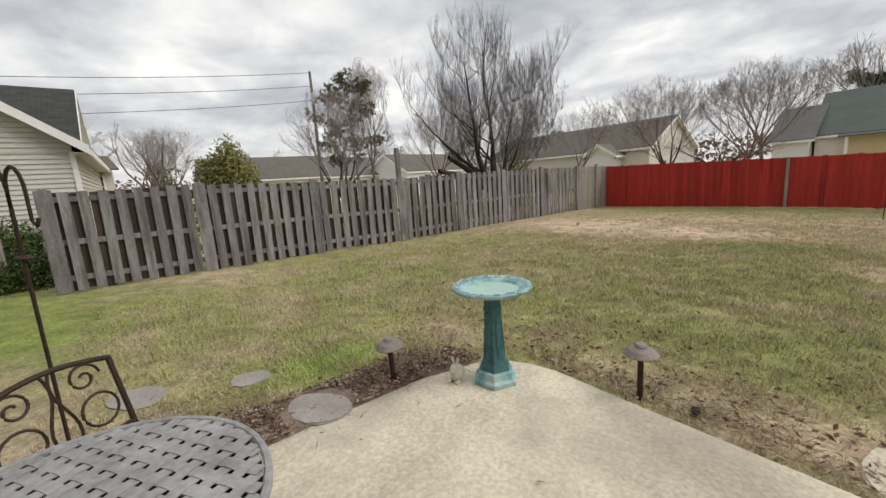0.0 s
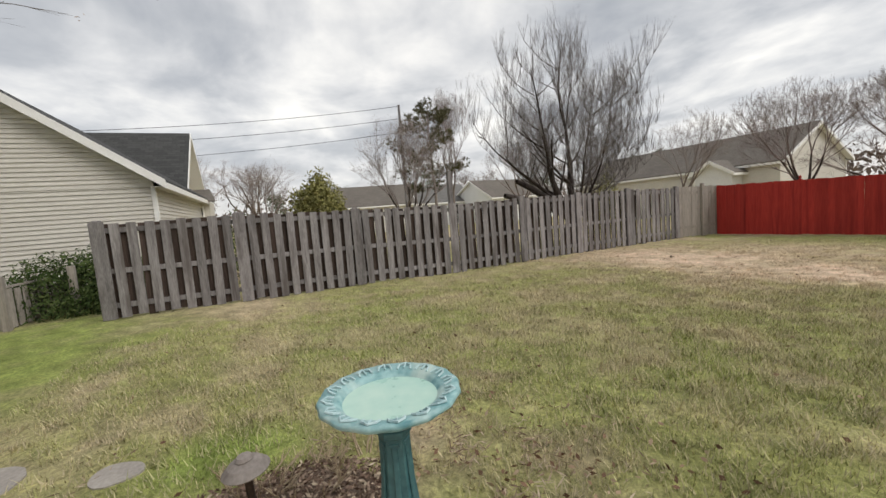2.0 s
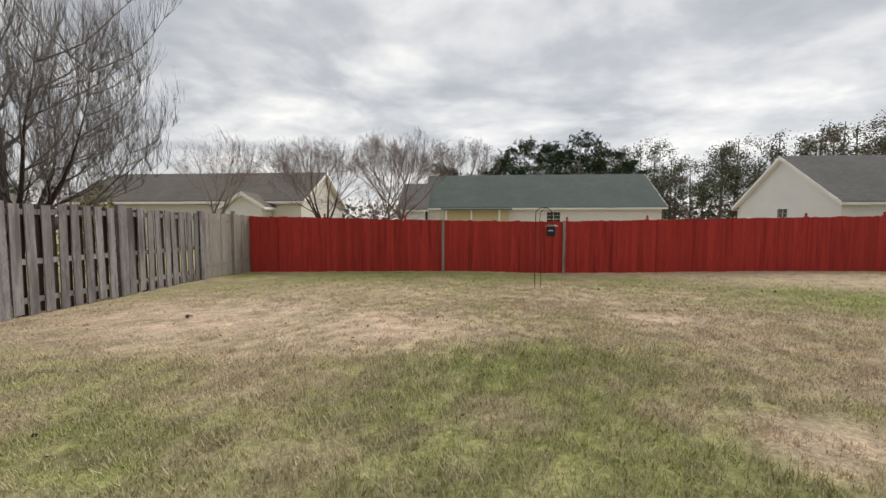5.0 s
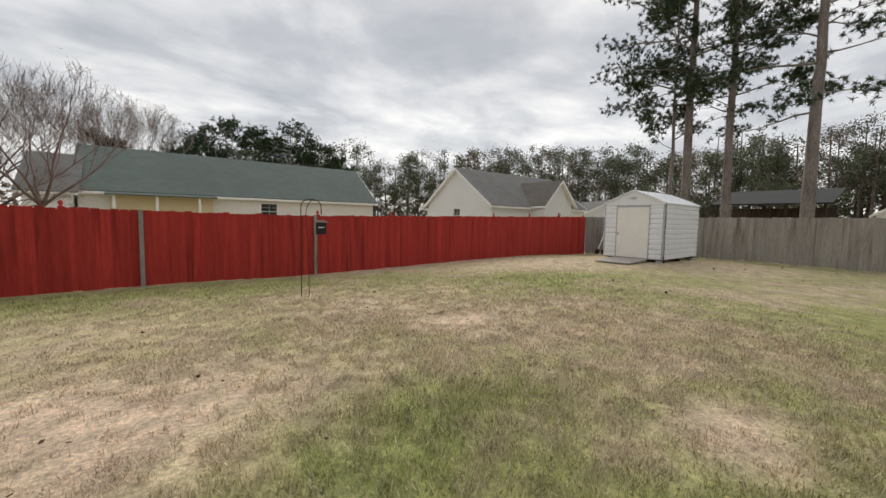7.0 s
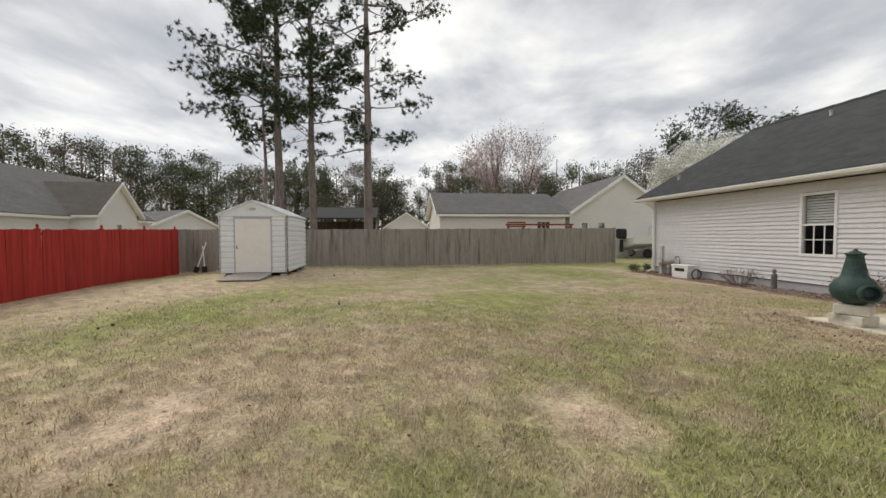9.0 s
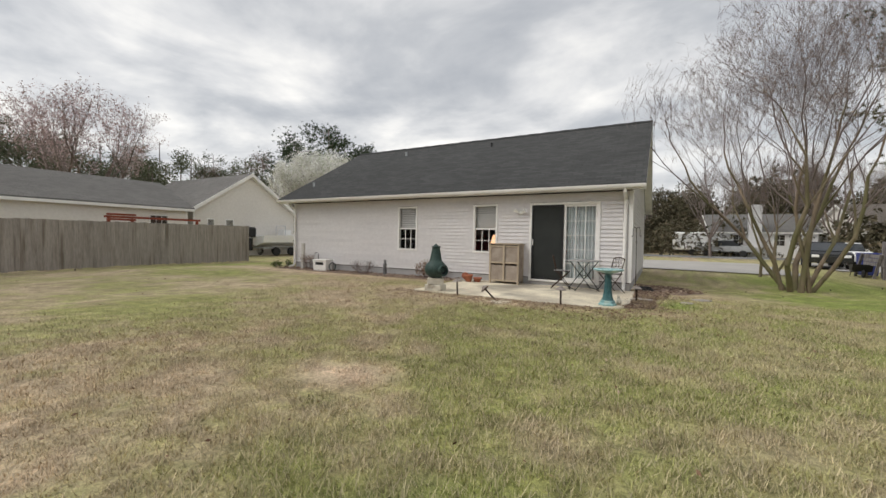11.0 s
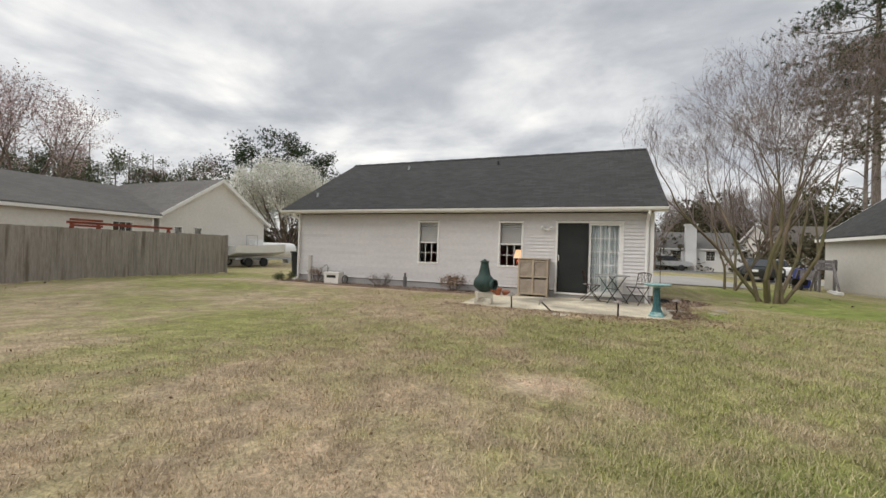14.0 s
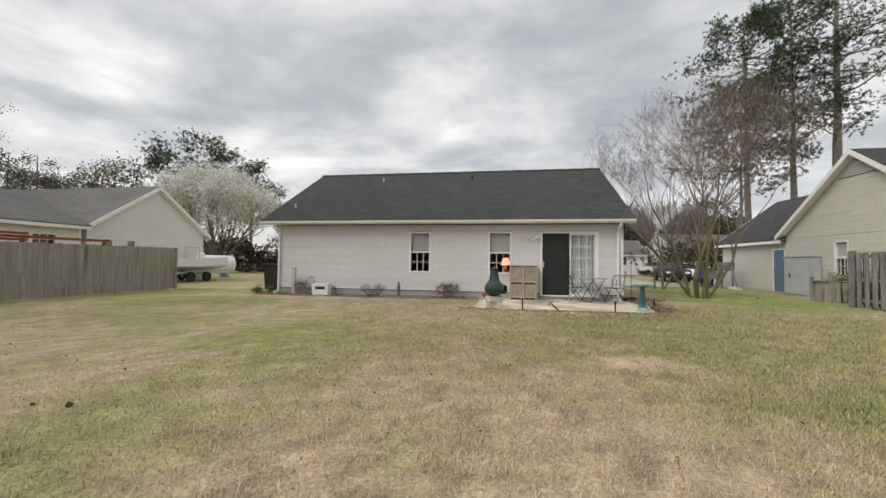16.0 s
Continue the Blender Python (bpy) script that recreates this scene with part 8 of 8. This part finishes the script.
def boat():
    t = thing("boat", "white open boat on a grey trailer behind the fence end", "boat", Matrix.Translation((21.7, -9.45, g(21, -8) + 0.02)) @ pose(0, 0, 0, 0, 0, -92))
    bm = bmesh.new()
    secs = []
    for i in range(9):
        u = i / 8
        wv = 0.95 * (1 - max(0, (u - 0.55) / 0.45) ** 2.2)
        zt = 1.34 + 0.16 * u**2
        zb = 0.62 + 0.28 * max(0, (u - 0.6) / 0.4) ** 2
        xx = -2.4 + 4.8 * u
        secs.append([bm.verts.new((xx, yy, zz)) for yy, zz in ((-wv, zt), (-wv * 0.9, (zt + zb) / 2 - 0.1), (0, zb), (wv * 0.9, (zt + zb) / 2 - 0.1), (wv, zt), (wv * 0.86, zt - 0.02), (0, zt - 0.12), (-wv * 0.86, zt - 0.02))])
    for a, b in zip(secs, secs[1:]):
        for k in range(8):
            bm.faces.new((a[k], a[(k + 1) % 8], b[(k + 1) % 8], b[k]))
    bm.faces.new(secs[0])
    part("hull", bm, M["hull"], t)
    bm = bmesh.new()
    box(bm, -0.5, 0.15, -0.3, 0.3, 1.2, 1.75, 0.04)
    part("console", bm, M["hull"], t)
    bm = bmesh.new()
    tube(bm, [(-0.5, -0.5, 1.25), (-0.5, -0.5, 2.0), (-0.5, 0.5, 2.0), (-0.5, 0.5, 1.25)], 0.02, 6)
    part("rail", bm, M["shed_trim"], t)
    bm = bmesh.new()
    box(bm, -3.0, -2.42, -0.22, 0.22, 1.2, 1.85, 0.09)
    m = part("outboard_motor", bm, M["black"], t)
    bm = bmesh.new()
    box(bm, -2.8, -2.6, -0.07, 0.07, 0.35, 1.15, 0.02)
    part("motor_leg", bm, M["black"], m)
    tr = thing("boat_trailer", "grey steel boat trailer with small white-rimmed wheels", "trailer", Matrix.Translation((21.7, -9.45, g(21, -8) + 0.02)) @ pose(0, 0, 0, 0, 0, -92))
    for s in (-1, 1):
        bm = bmesh.new()
        box(bm, -2.3, 2.2, s * 0.72 - 0.04, s * 0.72 + 0.04, 0.46, 0.56)
        part("rail", bm, M["shed_trim"], tr)
        wheel(tr, -0.35, s * 0.92, 0.28, 0.18, -s)
        wheel(tr, -1.5, s * 0.92, 0.28, 0.18, -s)
        bm = bmesh.new()
        box(bm, -1.9, 0.05, s * 0.92 - 0.13, s * 0.92 + 0.13, 0.60, 0.63, 0.01)
        part("mudguard", bm, M["shed_trim"], tr)
    for x in (-2.0, -0.35, 1.2):
        bm = bmesh.new()
        box(bm, x - 0.04, x + 0.04, -0.9 if x == -0.35 else -0.68, 0.9 if x == -0.35 else 0.68, 0.40 if x == -0.35 else 0.47, 0.455 if x == -0.35 else 0.55)
        part("crossbar", bm, M["shed_trim"], tr)
    bm = bmesh.new()
    tube(bm, [(2.2, -0.7, 0.51), (3.3, 0, 0.5), (2.2, 0.7, 0.51)], 0.04, 6)
    part("drawbar", bm, M["shed_trim"], tr)
    tk = thing("water_tank", "white rounded plastic tank beyond the boat", "tank", Matrix.Translation((24.5, -13.9, g(25, -13))) @ pose(0, 0, 0, 0, 0, -110))
    bm = bmesh.new()
    lathe(bm, [(0.45, -1.5), (0.62, -1.4), (0.66, -1.2), (0.66, 1.2), (0.62, 1.4), (0.45, 1.5)], 24)
    part("tank", bm, M["hull"], tk, smooth=True, m=Matrix.Translation((0, 0, 0.95)) @ pose(0, 0, 0, 0, 90))
    for x in (-0.9, 0.9):
        bm = bmesh.new()
        box(bm, x - 0.1, x + 0.1, -0.5, 0.5, 0.0, 0.42)
        part("cradle", bm, M["shed_trim"], tk)


boat()


def swing_frame():
    t = thing("play_frame", "red-brown stained wooden play frame behind the grey fence", "play frame", Matrix.Translation((20.3, 0.0, g(20, 0))))
    for y in (1.2, 0.3, -2.6):
        for s in (-1, 1):
            bm = bmesh.new()
            tube(bm, [(s * 0.7, y, 0), (0, y, 2.12)], 0.045, 6)
            part("leg", bm, M["red_wood"], t)
    bm = bmesh.new()
    box(bm, -0.05, 0.05, -2.75, 1.35, 2.03, 2.13)
    part("beam", bm, M["red_wood"], t)
    for z in (1.92, 1.98 + 0.17):
        bm = bmesh.new()
        box(bm, -0.12, -0.06, 0.2, 1.3, z, z + 0.09)
        part("rail", bm, M["red_wood"], t)


swing_frame()


def yard_clutter():
    # planks and frames by the garage wing
    t = thing("workbench", "weathered grey plank bench with slanting legs by the garage", "workbench", Matrix.Translation((-9.15, -13.1, g(-9, -13))) @ pose(0, 0, 0, 0, 0, 92))
    for z, y0, x0, x1 in ((0.52, 0.25, -0.9, 0.7), (0.68, 0.25, -0.9, 0.7), (0.84, 0.25, -0.9, 0.7), (1.02, -0.25, -0.6, 0.95), (1.18, -0.25, -0.6, 0.95), (1.34, -0.25, -0.6, 0.95)):
        bm = bmesh.new()
        box(bm, x0, x1, -y0 - 0.02, -y0 + 0.02, z, z + 0.145, 0.003)
        part("plank", bm, M["oldwood"], t)
    for x, yy in ((-0.85, -0.2), (0.6, -0.2), (-0.55, 0.2), (0.9, 0.2)):
        bm = bmesh.new()
        box(bm, x - 0.045, x + 0.045, yy - 0.04, yy + 0.04, 0, 1.0 if yy < 0 else 1.52)
        part("post", bm, M["oldwood"], t)
    for x0, x1, yy in ((-1.4, -0.85, -0.32), (0.15, 0.6, -0.32), (1.5, 0.95, 0.1)):
        bm = bmesh.new()
        tube(bm, [(x0, yy, 0.02), (x1, yy, 1.0 if yy < 0 else 1.35)], 0.06, 4)
        part("brace", bm, M["oldwood"], t)
    t = thing("plank_stack", "short white boards lying on the grass", "boards", Matrix.Translation((-9.3, -11.95, g(-9, -12))) @ pose(0, 0, 0, 0, 0, 75))
    for k in range(3):
        bm = bmesh.new()
        box(bm, -1.0 + 0.1 * k, 1.0, -0.14 + 0.03 * k, 0.1, 0.005 + 0.042 * k, 0.043 + 0.042 * k, 0.003)
        part("board", bm, M["trim"], t)
    t = thing("rubbish_bin", "blue plastic wheeled bin beside the garage wing", "bin", Matrix.Translation((-9.3, -14.9, g(-9, -15))))
    bm = bmesh.new()
    prism(bm, [(-0.24, 0.04), (0.24, 0.04), (0.3, 0.95), (-0.3, 0.95)], 1, -0.28, 0.28)
    part("body", bm, M["blue_plastic"], t)
    bm = bmesh.new()
    box(bm, -0.32, 0.32, -0.33, 0.33, 0.955, 1.02, 0.02)
    part("lid", bm, M["blue_plastic"], t)
    t = thing("wheelbarrow", "black wheelbarrow tray in front of the plank bench", "wheelbarrow", Matrix.Translation((-8.75, -13.9, g(-9, -14))) @ pose(0, 0, 0, 0, 0, 80))
    bm = bmesh.new()
    prism(bm, [(-0.45, 0.5), (-0.25, 0.24), (0.25, 0.24), (0.5, 0.55)], 1, -0.3, 0.3)
    part("tray", bm, M["black"], t)
    bm = bmesh.new()
    lathe(bm, [(0.14, -0.04), (0.17, 0), (0.14, 0.04)], 16)
    part("wheel", bm, M["tyre"], t, m=Matrix.Translation((0.6, 0, 0.17)) @ pose(0, 0, 0, 90))
    for s in (-1, 1):
        bm = bmesh.new()
        tube(bm, [(0.6, s * 0.06, 0.17), (0.0, s * 0.22, 0.24), (-0.95, s * 0.3, 0.55)], 0.018, 6)
        part("handle", bm, M["dark_metal"], t)
        bm = bmesh.new()
        tube(bm, [(-0.25, s * 0.24, 0.26), (-0.35, s * 0.26, 0.01)], 0.015, 6)
        part("leg", bm, M["dark_metal"], t)
    # tools against the fence by the shed
    for x, y, ln, tilt in ((16.7, 16.35, 1.35, 14), (16.85, 16.05, 1.15, -9)):
        t = thing("garden_tool", "pale-handled garden tool leaning on the fence beside the shed", "garden tool", Matrix.Translation((x, y, g(x, y) + 0.04)) @ pose(0, 0, 0, tilt, 12, 0), "tools by the shed")
        bm = bmesh.new()
        tube(bm, [(0, 0, 0), (0, 0, ln)], 0.028, 8)
        part("handle", bm, M["trim"], t)
        bm = bmesh.new()
        box(bm, -0.03, 0.0, -0.11, 0.11, -0.04, 0.22, 0.008)
        part("blade", bm, M["dark_metal"], t)
    # concrete pads under the shed
    for i, (x, y) in enumerate([(12.6, 13.35), (12.6, 11.6), (15.4, 11.6), (15.4, 13.4)]):
        bm = bmesh.new()
        box(bm, -0.2, 0.2, -0.1, 0.1, -0.05, 0.07, 0.008)
        tagged(part("concrete_block", bm, M["footing"], m=Matrix.Translation((x, y, g(x, y) - 0.01)) @ pose(0, 0, 0, 0, 0, 20 * i)), "grey concrete block under the shed", "concrete block", "blocks under the shed")
    # caravan and chimney across the street
    t = thing("caravan", "white box trailer parked across the street", "caravan", Matrix.Translation((-4.6, -44.5, -0.2)))
    bm = bmesh.new()
    box(bm, -1.9, 1.9, -1.1, 1.1, 0.55, 2.6, 0.12)
    part("body", bm, M["hull"], t)
    for s in (-1, 1):
        wheel(t, 0.0, s * 0.95, 0.34, 0.2, -s)
    bm = bmesh.new()
    box(bm, -0.55, 0.55, -0.4, 0.4, 0, 5.4)
    box(bm, -0.65, 0.65, -0.5, 0.5, 5.4, 5.6)
    tagged(part("chimney", bm, M["siding_white"], m=Matrix.Translation((-10.1, -43.0, -0.3))), "tall white boxed chimney on the house across the street", "chimney")
    # wires and a doormat-free threshold strip, the spare hose by the wall
    t = thing("garden_hose", "coiled dark garden hose on the ground at the house corner", "hose", Matrix.Translation((-0.95, -1.55, g(-1, -1.5) + 0.035)))
    for k in range(4):
        bm = bmesh.new()
        n = 28
        tube(bm, [((0.2 - 0.02 * k) * math.cos(2 * math.pi * i / n), (0.17 - 0.02 * k) * math.sin(2 * math.pi * i / n), 0.022 * k) for i in range(n + 1)], 0.011, 6)
        part("coil", bm, M["black"], t)


yard_clutter()
